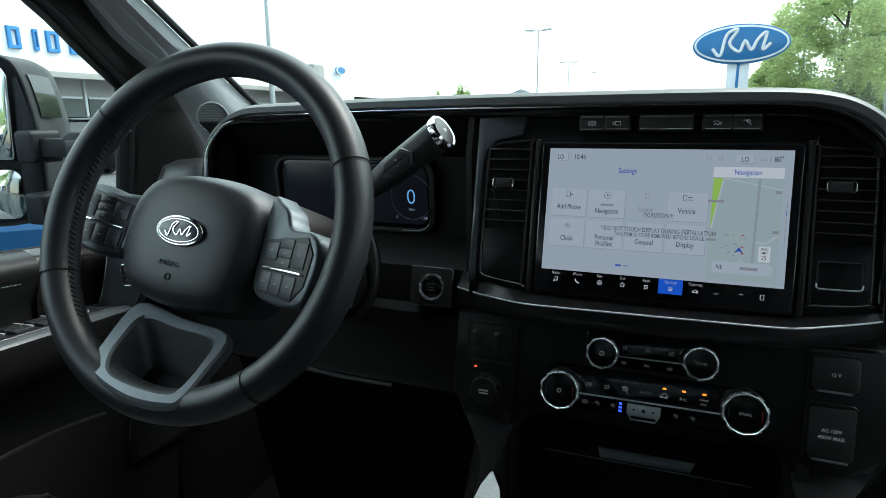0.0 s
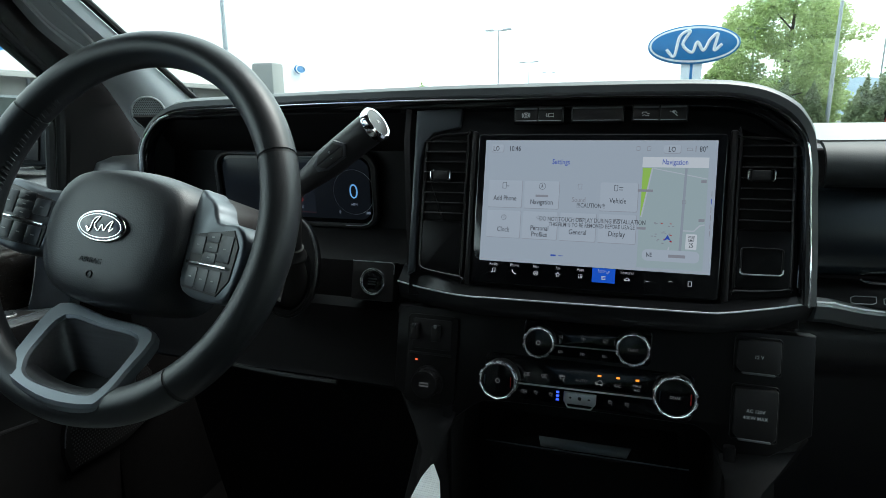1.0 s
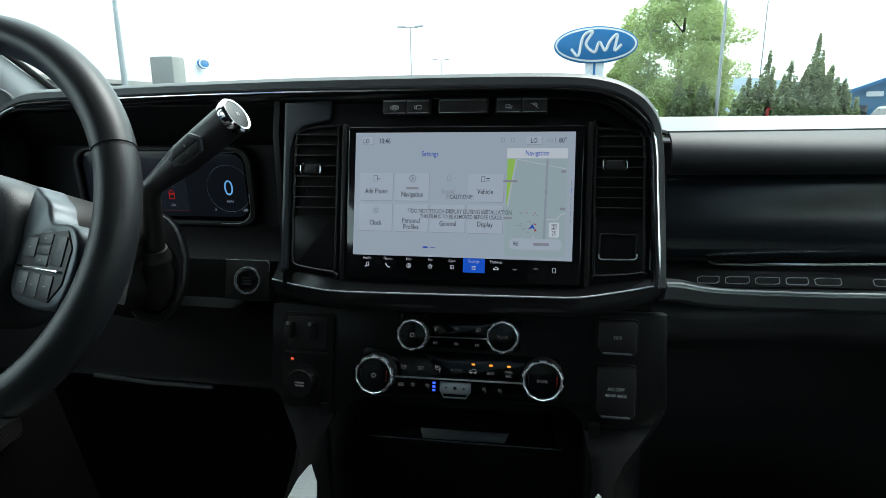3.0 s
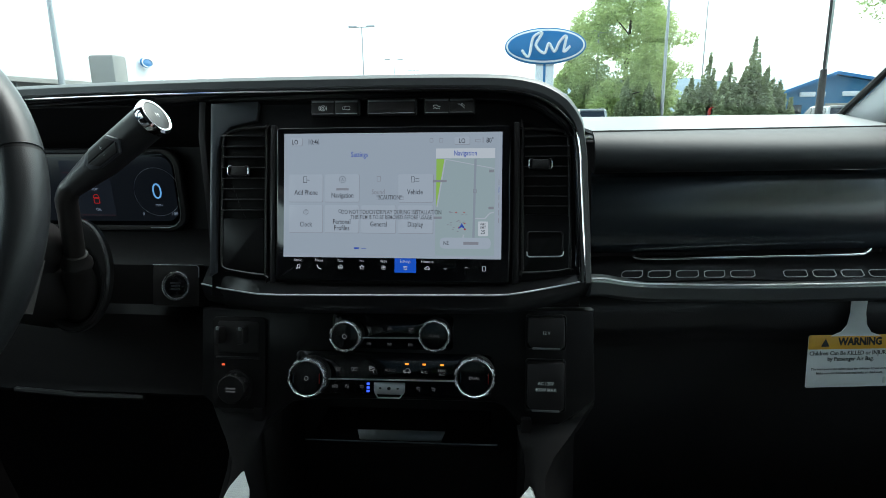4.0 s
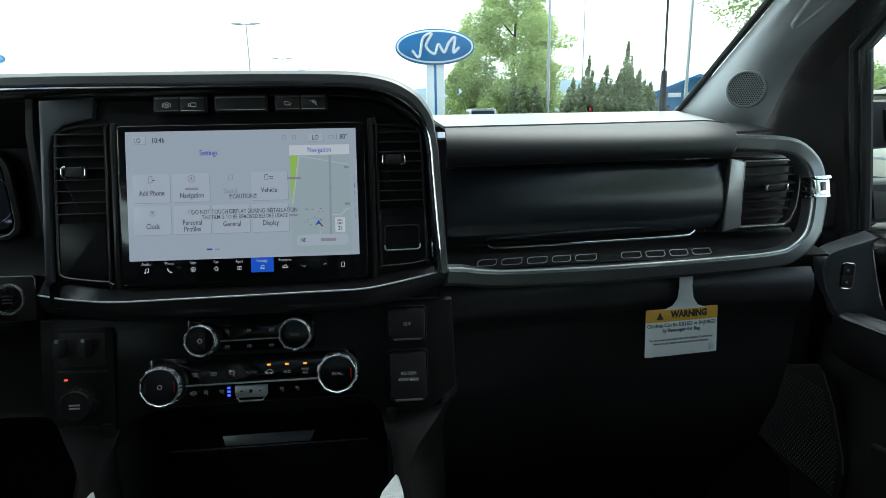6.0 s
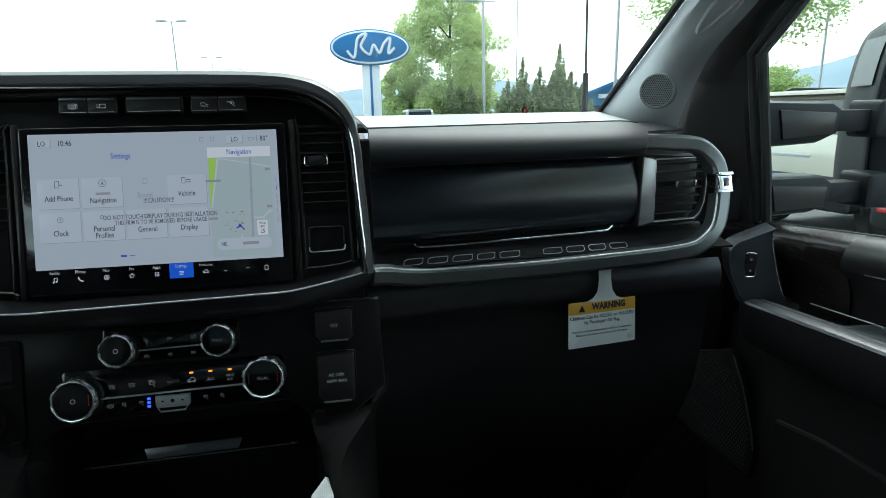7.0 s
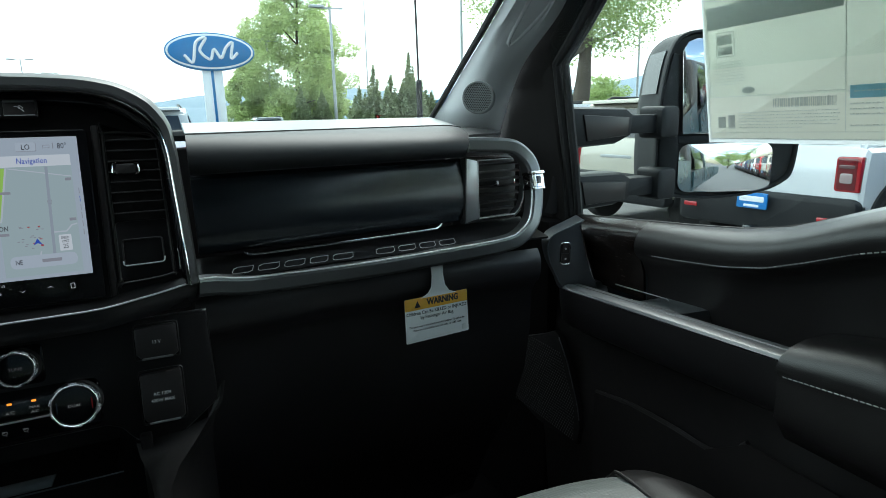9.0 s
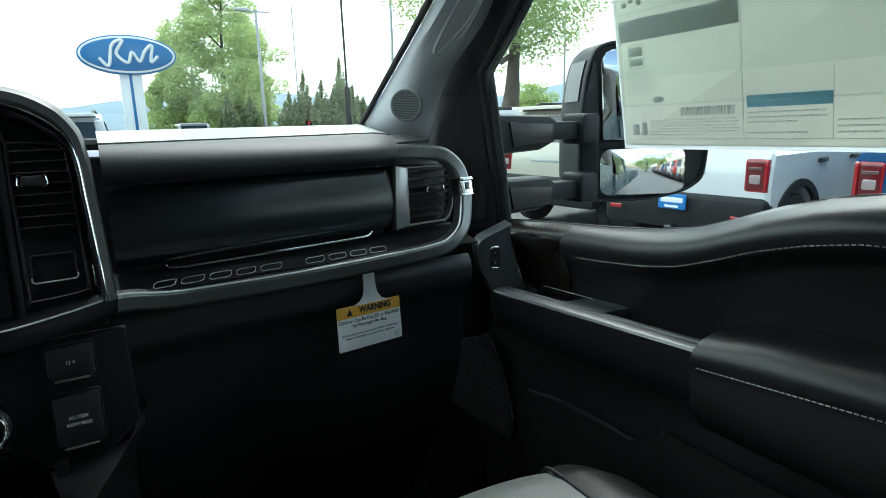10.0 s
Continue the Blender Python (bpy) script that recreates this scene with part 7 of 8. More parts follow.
# Headliner is out of view, added to keep skylight off the cabin.
lone("ceiling", cab_box(-0.80, 0.80, -2.0, -0.15, 1.93, 1.99, 0.02), HEADLINE, tuple(cab(0, -1, 1.93)), "grey cloth headliner out of view, shades the cabin", "ceiling", kind="structure")
lone("floor", cab_box(-0.95, 0.95, -2.0, 0.75, 0.70, 0.75), FOOTWELL, tuple(cab(0, -0.5, 0.70)), "black carpeted cabin floor", "floor", kind="structure")
lone("wall_back", cab_box(-0.8, 0.8, -2.05, -2.0, 0.7, 1.43), CARPET, tuple(cab(0, -2, 0.7)), "dark lower wall behind the cabin", "wall", kind="structure")
lone("wall_front", cab_box(-0.92, 0.92, 0.62, 0.66, 0.7, 1.56), FOOTWELL, tuple(cab(0, 0.6, 0.7)), "dark firewall under the dashboard", "wall", kind="structure")
for s in (-1, 1):
    lone("wall_rear_door", cab_box(*sorted((s * 0.79, s * 0.87)), -2.0, -1.02, 0.7, 1.45), SOFT, tuple(cab(s * 0.9, -1.5, 0.7)), "dark rear door trim", "wall", kind="structure")
    lone("wall_post", cab_box(*sorted((s * 0.79, s * 0.875)), -1.12, -0.97, 0.7, 1.95), SOFT, tuple(cab(s * 0.86, -1.05, 0.7)), "dark middle door post", "wall", kind="structure")
    lone("wall_corner", cab_box(*sorted((s * 0.72, s * 0.82)), -2.05, -1.85, 0.7, 1.95), SOFT, tuple(cab(s * 0.85, -1.95, 0.7)), "dark rear corner post", "wall", kind="structure")
    lone("wall_kick", cab_box(*sorted((s * 0.86, s * 0.95)), 0.1, 0.65, 0.7, 1.42), FOOTWELL, tuple(cab(s * 0.9, 0.4, 0.7)), "dark footwell side wall", "wall", kind="structure")
lone("truck_bonnet", slab(rrect(-0.95, 0.72, 0.95, 2.2, 0.15), basis(MID_O, tuple(MID_N), (-MID_N.y, MID_N.x, 0), (0, 0, 1)), 0.9, 0.08, 0.55), TRUCKPAINT, tuple(cab(0, 1.4, 0.55)), "dark painted truck bonnet ahead of the windscreen", "bonnet", kind="structure")

# Rear panes are out of view, added with a tint to dim rear light.
for s in (-1, 1):
    wr = lone("window_2" if s < 0 else "window_3", cab_box(*sorted((s * 0.785, s * 0.791)), -1.84, -1.13, 1.43, 1.95, 0.002), TINTED, tuple(cab(s * 0.86, -1.5, 1.43)), "rear side window out of view, tinted to dim rear light", "window", kind="structure")
    wr.visible_shadow = False
wr = lone("window_4", cab_box(-0.76, 0.76, -2.03, -2.024, 1.43, 1.93, 0.002), TINTED, tuple(cab(0, -2.03, 1.43)), "back window out of view, tinted to dim rear light", "window", kind="structure")
wr.visible_shadow = False

for s in (-1, 1):
    ts = thing("truck_side", tuple(side((0.93, -3, 0.6), s)), "dark teal outer side of the truck behind the doors", "truck body", kind="structure")
    Q = lambda x, y, z: side((x, y, z), s)
    part("body_side", shell([[Q(0.955, y, 1.44), Q(0.975, y, 1.3), Q(0.985, y, 1.1), Q(0.965, y, 0.6)] for y in (-1.03, -1.5, -2.1, -3.0, -4.4)], 0.02 * s), TRUCKPAINT, ts)
    part("cab_frame", shell([[Q(0.945, y, 1.445), Q(0.90, y, 1.7), Q(0.85, y, 1.90), Q(0.78, y, 2.0)] for y in (-1.95, -2.02, -2.1)], 0.02 * s), TRUCKPAINT, ts)
    part("roof_rail", shell([[Q(0.85, y, 1.93), Q(0.82, y, 1.97), Q(0.76, y, 2.0)] for y in (-0.95, -1.3, -1.7, -2.1)], 0.02 * s), TRUCKPAINT, ts)
    part("window_pane", shell([[Q(0.94, y, 1.45), Q(0.895, y, 1.7), Q(0.855, y, 1.92)] for y in (-1.14, -1.5, -1.94)], 0.004 * s), CARGLASS, ts, "dark rear door glass")

bed = thing("truck_bed", tuple(cab(0, -3.2, 0.6)), "dark teal load bed behind the cab", "truck body", kind="structure")
part("bed_floor", cab_box(-0.93, 0.93, -4.45, -2.08, 0.6, 0.95, 0.02), TRUCKPAINT, bed)
part("tailgate", cab_box(-0.95, 0.95, -4.5, -4.42, 0.6, 1.42, 0.02), TRUCKPAINT, bed)
part("cab_back", cab_box(-0.92, 0.92, -2.10, -2.06, 0.6, 1.43, 0.02), TRUCKPAINT, bed)
lone("roof", cab_box(-0.78, 0.78, -2.06, -0.2, 1.992, 2.03, 0.018), TRUCKPAINT, tuple(cab(0, -1, 1.99)), "dark teal roof skin over the headliner", "roof", kind="structure")

# ---- seats ----
def seat(s):
    q = thing("seat", tuple(side((0.48, -0.5, 0.75), s)), "black seat with grey perforated leather cushion and smooth bolster", "seat", "front seats")
    P = lambda x, y, z: side((x, y, z), s)
    rows = []
    for i in range(21):
        k = i / 20
        x = 0.285 + 0.385 * k
        e = abs(k - 0.5) * 2
        yf = -0.216 - 0.02 * e ** 4
        rows.append([P(x, yf + 0.01, 1.04), P(x, yf + 0.012, 1.10), P(x, yf + 0.006, 1.15), P(x, yf - 0.004, 1.172), P(x, yf - 0.02, 1.185), P(x, yf - 0.05, 1.1905), P(x, yf - 0.12, 1.190 - 0.004 * (1 - e)), P(x, -0.5, 1.175 - 0.008 * (1 - e)), P(x, -0.72, 1.16)])
    part("cushion", shell(rows, -0.012 * s), PERF, q, "grey perforated leather cushion", 60)
    for x0, dx in ((0.668, 1), (0.287, -1)):
        rr = []
        for i in range(13):
            t = i / 12
            x = x0 + dx * 0.105 * t
            drop = 0.006 * math.sin(math.pi * min(1, t * 1.6)) - 0.10 * max(0, t - 0.5) ** 2 * 2.4
            yf = -0.232 - 0.10 * t ** 1.6
            rr.append([P(x, yf + 0.01, 1.02), P(x, yf + 0.012, 1.10 + drop), P(x, yf + 0.004, 1.155 + drop), P(x, yf - 0.012, 1.181 + drop), P(x, yf - 0.05, 1.1925 + drop), P(x, -0.5 - 0.02 * t, 1.19 + drop + 0.02 * t), P(x, -0.72, 1.18 + drop)])
        part("bolster", shell(rr, -0.012 * s * dx), LEATHER, q, "smooth black leather bolster", 60)
        part("piping", tube(smooth_path([P(x0, y, z) for y, z in ((-0.222, 1.10), (-0.228, 1.15), (-0.242, 1.179), (-0.28, 1.1915), (-0.5, 1.182), (-0.72, 1.168))], 4), 0.0022, 6), RUBBER, q, "dark seam")
    # Backrest and headrest are out of view, added to block light from behind.
    back = []
    for i in range(13):
        k = i / 12
        x = 0.27 + 0.41 * k
        e = abs(k - 0.5) * 2
        b_ = 0.05 * e ** 3
        back.append([P(x, -0.72 + b_, 1.15), P(x, -0.745 + b_, 1.25), P(x, -0.77 + b_, 1.4), P(x, -0.80 + b_, 1.55), P(x, -0.83 + b_, 1.66 - 0.02 * e ** 2), P(x, -0.86, 1.70 - 0.03 * e ** 2), P(x, -0.90, 1.69 - 0.03 * e ** 2), P(x, -0.92, 1.4), P(x, -0.88, 1.1)])
    part("backrest", shell(back, -0.01 * s), LEATHER, q, "black leather backrest out of view, blocks light from behind", 60)
    part("headrest", slab(rrect(0.36, 1.70, 0.59, 1.87, 0.05), basis(P(0, -0.84, 0), tuple(P(1, 0, 0) - P(0, 0, 0)), (0, 0, 1), tuple(P(0, -1, 0) - P(0, 0, 0))), 0.09, 0.03), LEATHER, q, "black leather headrest out of view, blocks light from behind")
    part("seat_base", slab(rrect(0, 0, 1, 1, 0.02), basis(P(0.2, -0.74, 0.75), tuple(P(0.75, -0.74, 0) - P(0.2, -0.74, 0)), tuple(P(0.2, -0.26, 0) - P(0.2, -0.74, 0)), (0, 0, 1)), 0.32, 0.01), DARKPL, q)
    return q


seat(1)
seat(-1)

# ---- tow mirrors ----
def tow_mirror(s):
    a = thing("tow_mirror", tuple(side((1.0, 0.22, 1.45), s)), "large black tow mirror on two arms with split glass", "mirror", "tow mirrors")
    P = lambda x, y, z: side((x, y, z), s)
    for zc, k in ((1.592, 1.0), (1.468, 0.9)):
        part("arm_root", slab([(0.86, zc - 0.045 * k), (1.0, zc - 0.038 * k), (1.035, zc - 0.024), (1.04, zc + 0.018), (1.02, zc + 0.03), (0.86, zc + 0.034 * k)] if s > 0 else [(0.86, zc - 0.045 * k), (1.0, zc - 0.038 * k), (1.035, zc - 0.024), (1.04, zc + 0.018), (1.02, zc + 0.03), (0.86, zc + 0.034 * k)][::-1],
             basis(side((0, 0.16, 0), s), tuple(P(1, 0.16, 0) - P(0, 0.16, 0)), (0, 0, 1), tuple(P(0, -1, 0) - P(0, 0, 0)) ), 0.06, 0.012, -0.06), CLADDING, a, "black textured arm root")
        part("arm_panel", slab([(0.925, zc - 0.03 * k), (1.02, zc - 0.022), (1.022, zc + 0.012), (0.915, zc + 0.018)], basis(side((0, 0.16, 0), s), tuple(P(1, 0.16, 0) - P(0, 0.16, 0)), (0, 0, 1), tuple(P(0, -1, 0) - P(0, 0, 0))), 0.004, 0.002), PLASTIC, a)
        part("arm", slab(rrect(1.03, zc - 0.02, 1.13, zc + 0.016, 0.004), basis(side((0, 0.175, 0), s), tuple(P(1, 0.16, 0) - P(0, 0.16, 0)), (0, 0, 1), tuple(P(0, -1, 0) - P(0, 0, 0))), 0.037, 0.004, -0.035), CLADDING, a, "gloss black telescoping arm")
        part("arm_clamp", slab(rrect(1.105, zc - 0.032, 1.155, zc + 0.032, 0.01), basis(side((0, 0.18, 0), s), tuple(P(1, 0.16, 0) - P(0, 0.16, 0)), (0, 0, 1), tuple(P(0, -1, 0) - P(0, 0, 0))), 0.062, 0.012, -0.04), CLADDING, a)
    hx = (P(0.917, -0.40, 0) - P(0, 0, 0)).normalized()
    hn = (P(-0.40, -0.917, 0) - P(0, 0, 0)).normalized()
    HM = basis(P(1.175, 0.20, 1.60), tuple(hx), (0, 0, 1), tuple(hn))
    ho = [(-0.03, -0.150), (0.01, -0.166), (0.08, -0.172), (0.17, -0.164), (0.235, -0.143), (0.262, -0.10), (0.264, 0.06), (0.24, 0.14), (0.16, 0.170), (0.08, 0.174), (0.012, 0.168), (-0.016, 0.135), (-0.032, 0.05), (-0.037, -0.06)]
    ho2 = [(p.x, p.y) for p in smooth_path([(x, y, 0) for x, y in ho], 5, True)]

    def grown(k, h, dx=0.0):
        return [HM @ V((0.118 + dx + (x - 0.118) * k, y * k, h)) for x, y in ho2]

    hd_ = part("head", rings(bmesh.new(), [grown(0.6, -0.15, -0.012), grown(0.86, -0.138, -0.012), grown(0.96, -0.115, -0.008), grown(1.0, -0.08, -0.004), grown(1.0, -0.03), grown(1.0, 0.0), grown(1.0, 0.008), grown(0.99, 0.012), grown(0.965, 0.012), grown(0.955, 0.004)], True, False), CLADDING, a, "black textured mirror head")
    part("head_floor", rings(bmesh.new(), [grown(0.95, 0.001), grown(0.95, 0.003)]), RUBBER, hd_)
    part("main_glass", slab([(0.016, -0.034), (0.236, -0.034), (0.244, -0.026), (0.240, 0.12), (0.222, 0.146), (0.17, 0.155), (0.03, 0.154), (0.014, 0.148), (0.004, 0.13), (0.006, 0.09), (0.013, -0.028)], HM @ Matrix.Translation((0.12, 0, 0.005)) @ Matrix.Rotation(radians(3.0), 4, "Y") @ Matrix.Translation((-0.12, 0, 0)), 0.003, 0.0008, 0.008), MIRROR, hd_, "large flat mirror glass")
    wg = bmesh.new()
    wide = rrect(0.016, -0.156, 0.214, -0.055, 0.022, 5)
    wc_ = (0.115, -0.105)
    rings(wg, [[HM @ V((wc_[0] + (a - wc_[0]) * k, wc_[1] + (b - wc_[1]) * k, 0.0145 - ((a - wc_[0]) ** 2 + (b - wc_[1]) ** 2) * k * k / 1.3 - 0.034 * (b - wc_[1]) * k)) for a, b in wide] for k in (1.0, 0.94, 0.86, 0.76, 0.64, 0.5, 0.36, 0.2, 0.08)], False, True)
    part("wide_glass", wg, MIRROR, hd_, "small convex lower mirror glass", 80)
    part("glass_divider", slab(rrect(0.008, -0.0535, 0.25, -0.0355, 0.004), HM, 0.010, 0.003, 0.003), CLADDING, hd_)
    col = [(-0.026, -0.145), (0.011, -0.155), (0.010, -0.03), (0.001, 0.125), (-0.010, 0.128), (-0.027, 0.05), (-0.031, -0.06)]
    part("column_face", slab(col, HM, 0.010, 0.003, 0.003), CLADDING, hd_, "black textured inner column")
    lens = sorted([q for q in ho2 if q[0] < 0.0 and 0.03 < q[1] < 0.14], key=lambda q: q[1])
    part("marker_lamp", shell([[HM @ V((q[0] - 0.003 - 0.012 * w_ / 0.08, q[1] * (1 - 0.3 * w_), -0.008 - w_)) for w_ in (0.0, 0.02, 0.04, 0.062)] for q in lens], 0.003 * s), CARGLASS, hd_, "smoked side marker lens")
    return a


tow_mirror(1), tow_mirror(-1)

# ---- price sheet on the passenger window ----
PY = -0.173
stk = thing("price_sheet", (xg(1.577), -0.4, 1.577), "large pale printed price sheet on the side window, seen from behind", "label")
gdir = V((-0.17, 0, 1)).normalized()
KM = basis((xg(1.577) - 0.003, PY, 1.577), (0.0, -1, 0.0), tuple(gdir), tuple(V((0, -1, 0)).cross(gdir)))
KM = KM @ Matrix.Rotation(radians(0.9), 4, "Z")
sheet_ = part("sheet", slab(rrect(0, 0, 0.56, 0.285, 0.002), KM, 0.0004, 0.0001), PAPER, stk, "pale green-white paper")


part("sheet_rim", frame_ring([(-0.003, -0.005), (0.56, -0.005), (0.56, 0.285), (-0.003, 0.285)], [(0.002, 0.001), (0.558, 0.001), (0.558, 0.283), (0.002, 0.283)], KM, 0.0006, -0.0002, 0.0001), sheet("clear_sleeve", (0.72, 0.75, 0.75), 0.5), stk, "clear plastic sleeve edge")


def ink(x0, y0, x1, y1, mat=INK, h=0.0005):
    x0, x1 = x0 * 0.97, x1 * 0.97
    part("print", slab([(x0, y0), (x1, y0), (x1, y1), (x0, y1)], KM, 0.0002, 0.00004, h), mat, sheet_)


def ink_text(x0, y0, x1, y1, lines, mat=INK, seed=1):
    rn = random.Random(seed)
    hh = (y1 - y0) / lines
    for i in range(lines):
        xx = x0
        yb = y1 - (i + 1) * hh
        last = x1 - (0.4 * (x1 - x0) * rn.random() if i == lines - 1 else 0)
        while xx < last - 0.002:
            w = min(rn.uniform(0.002, 0.007), last - xx)
            ink(xx, yb + hh * 0.38, xx + w, yb + hh * 0.64, mat)
            xx += w + 0.0012


ink(0.004, 0.134, 0.176, 0.160, INKDARK)
ink(0.178, 0.008, 0.1788, 0.28), ink(0.006, 0.052, 0.178, 0.0527), ink(0.006, 0.008, 0.36, 0.0087), ink(0.275, 0.008, 0.2757, 0.08), ink(0.275, 0.05, 0.36, 0.0506)
ink(0.004, 0.052, 0.0047, 0.15)
for i in range(3):
    ink(0.012 + 0.012 * i, 0.176 + 0.004 * (i % 2), 0.020 + 0.012 * i, 0.182 + 0.004 * (i % 2), INKDARK)
ink(0.088, 0.182, 0.094, 0.191, INKDARK), ink(0.004, 0.168, 0.125, 0.1688), ink_text(0.004, 0.20, 0.17, 0.215, 2, INK, 77)
part("print", frame_ring(rrect(0.016, 0.100, 0.043, 0.130, 0.001, 2), rrect(0.0172, 0.1012, 0.0418, 0.1288, 0.001, 2), KM, 0.0002, 0.0005, 0.00004), INK, sheet_)
ink(0.019, 0.115, 0.040, 0.126, INK), ink(0.019, 0.103, 0.040, 0.112, INK)
ink_text(0.012, 0.066, 0.056, 0.096, 9, INK, 3)
part("print", slab(oval(0.059, 0.059, 0.009, 0.004, 20), KM, 0.0002, 0.00004, 0.0005), INKDARK, sheet_)
rn2 = random.Random(9)
xx = 0.094
while xx < 0.168:
    w = rn2.choice((0.0008, 0.0012, 0.002))
    ink(xx, 0.037, xx + w, 0.047, INKDARK)
    xx += w + rn2.choice((0.0008, 0.0014))
ink_text(0.045, 0.012, 0.172, 0.034, 6, INK, 5)
ink(0.014, 0.014, 0.026, 0.028, INK), ink(0.030, 0.013, 0.040, 0.030)
ink(0.183, 0.043, 0.275, 0.056, INKBLUE)
ink_text(0.187, 0.047, 0.27, 0.053, 1, PAPER, 6)
ink_text(0.183, 0.024, 0.27, 0.040, 3, INK, 8), ink_text(0.183, 0.012, 0.27, 0.018, 1, INK, 10), ink_text(0.28, 0.012, 0.355, 0.03, 3, INK, 12)
for i in range(9):
    ink_text(0.182, 0.10 + 0.018 * i, 0.195 + 0.02 * ((i * 7) % 5) / 5, 0.108 + 0.018 * i, 1, INK, 20 + i) if i > 5 else None
ink_text(0.225, 0.222, 0.275, 0.232, 2, INKDARK, 40), ink_text(0.205, 0.208, 0.275, 0.214, 1, INK, 41)

# ---- outside: ground, hills ----
lone("ground", slab(rrect(-3000, -3000, 3000, 3000, 1, 2), Matrix(), 0.2, 0.01, -0.2), ASPHALT, (0, 0, 0), "grey asphalt dealership lot", "ground", kind="structure")
bm = bmesh.new()
for dist, amp, base, sd in ((2300, 22, 80, 0.0), (1500, 14, 34, 9.0)):
    lo, hi = [], []
    for i in range(181):
        az = radians(-75 + 190 * i / 180)
        h = base + amp * noise.fractal(V((az * 3.1 + sd, sd, 0)), 1.0, 2.0, 6)
        for mid_az, wide_az, rise in ((13, 7, 38), (50, 9, 112)):
            h += rise * math.exp(-((math.degrees(az) - mid_az) / wide_az) ** 2) * (1.0 if dist > 2000 else 0.25)
        hi.append((dist * math.sin(az), dist * math.cos(az), max(8, h)))
        lo.append((dist * 0.7 * math.sin(az), dist * 0.7 * math.cos(az), -2))
    mid = [tuple(V(a).lerp(V(b), 0.6) + V((0, 0, 5 * noise.noise(V((k * 0.4, sd, 1)))))) for k, (a, b) in enumerate(zip(lo, hi))]
    back = [(p[0] * 1.2, p[1] * 1.2, -2) for p in hi]
    rings(bm, [lo, mid, hi, back], False, False, False)
lone("backdrop_hills", bm, HILL, (0, 1500, 0), "mountain ridge on the horizon, blue haze put into its colour", "hills", kind="structure", sharp=80)


# ---- trees ----
def leaf_mesh(name, blobs, count, size, mat, seed, origin, flat=0.0):
    """Many small bent leaf clumps strewn through the blobs of a crown."""
    rg = np.random.default_rng(seed)
    w = np.array([b[3] * b[4] * b[5] for b in blobs])
    pick = rg.choice(len(blobs), count, p=w / w.sum())
    b = np.array(blobs)[pick]
    d = rg.normal(size=(count, 3))
    d /= np.linalg.norm(d, axis=1)[:, None]
    rad = rg.uniform(0.25, 1.0, count) ** 0.5
    c = b[:, :3] + d * rad[:, None] * b[:, 3:6] - np.array(origin)
    u = rg.normal(size=(count, 3))
    u[:, 2] *= 0.6
    u /= np.linalg.norm(u, axis=1)[:, None]
    v = np.cross(u, rg.normal(size=(count, 3)))
    v /= np.linalg.norm(v, axis=1)[:, None]
    s = size * rg.uniform(0.55, 1.3, count)[:, None]
    n = np.cross(u, v) * s * 0.25
    pts = np.stack([c - u * s, c - v * s * 0.55 + n, c + u * s, c + v * s * 0.55 + n], 1).reshape(-1, 3)
    k = np.arange(count) * 4
    faces = np.concatenate([np.stack([k, k + 1, k + 2], 1), np.stack([k, k + 2, k + 3], 1)])
    me = bpy.data.meshes.new(name)
    me.from_pydata(pts.tolist(), [], faces.tolist())
    me.materials.append(mat)
    return me


def crown(parent, blobs, count, size, mat, seed):
    ob = new("crown", leaf_mesh("crown", blobs, count, size, mat, seed, ORIGIN[parent]))
    ob.parent = parent
    ORIGIN[ob] = ORIGIN[parent]
    ob["kind"] = "stuff"
    return ob


def broad_tree(at, height, width, mat, seed, label, count=9000, size=0.2, low=0.12, lean=0.0, dense=False):
    t = thing("tree", at, label, "tree")
    rg = random.Random(seed)
    x, y, z = at
    part("trunk", tube(smooth_path([(x, y, z - 0.1), (x + 0.1 + lean * 0.3, y, height * 0.25), (x - 0.05 + lean * 0.6, y + 0.1, height * 0.5), (x + lean, y, height * 0.85)], 4), width * (0.018 if dense else 0.035), 10, up=(0, 1, 0), scales=[1.2 - 0.085 * i for i in range(13)]), BARK, t)
    blobs = []
    nbl = 105 if dense else 26
    for i in range(nbl):
        zz = height * (low + (1 - low) * (i + 0.5) / nbl)
        k = (zz / height - low) / (1 - low)
        r = width * 0.5 * (math.sin(math.pi * min(1, (0.34 if dense else 0.16) + (0.7 if dense else 0.8) * k)) ** 0.8)
        a, q = i * 2.4 + rg.uniform(-0.5, 0.5), r * rg.uniform(0.2, 0.92 if dense else 0.8)
        px, py = x + lean * k + q * math.cos(a), y + q * math.sin(a)
        br = max(0.35, r * (rg.uniform(0.17, 0.34) if dense else rg.uniform(0.28, 0.5)))
        blobs.append((px, py, zz, br, br, br * rg.uniform(0.6, 0.9)))
        if i % (9 if dense else 3) == 0:
            part("limb", tube([(x + lean * k * 0.8, y, zz * 0.8), ((x + px) / 2, (y + py) / 2, zz * 0.92), (px, py, zz)], width * (0.006 if dense else 0.011), 6, up=(0, 1, 0.1), scales=[1, 0.7, 0.3]), BARK, t)
    crown(t, blobs, count, size, mat, seed)
    return t


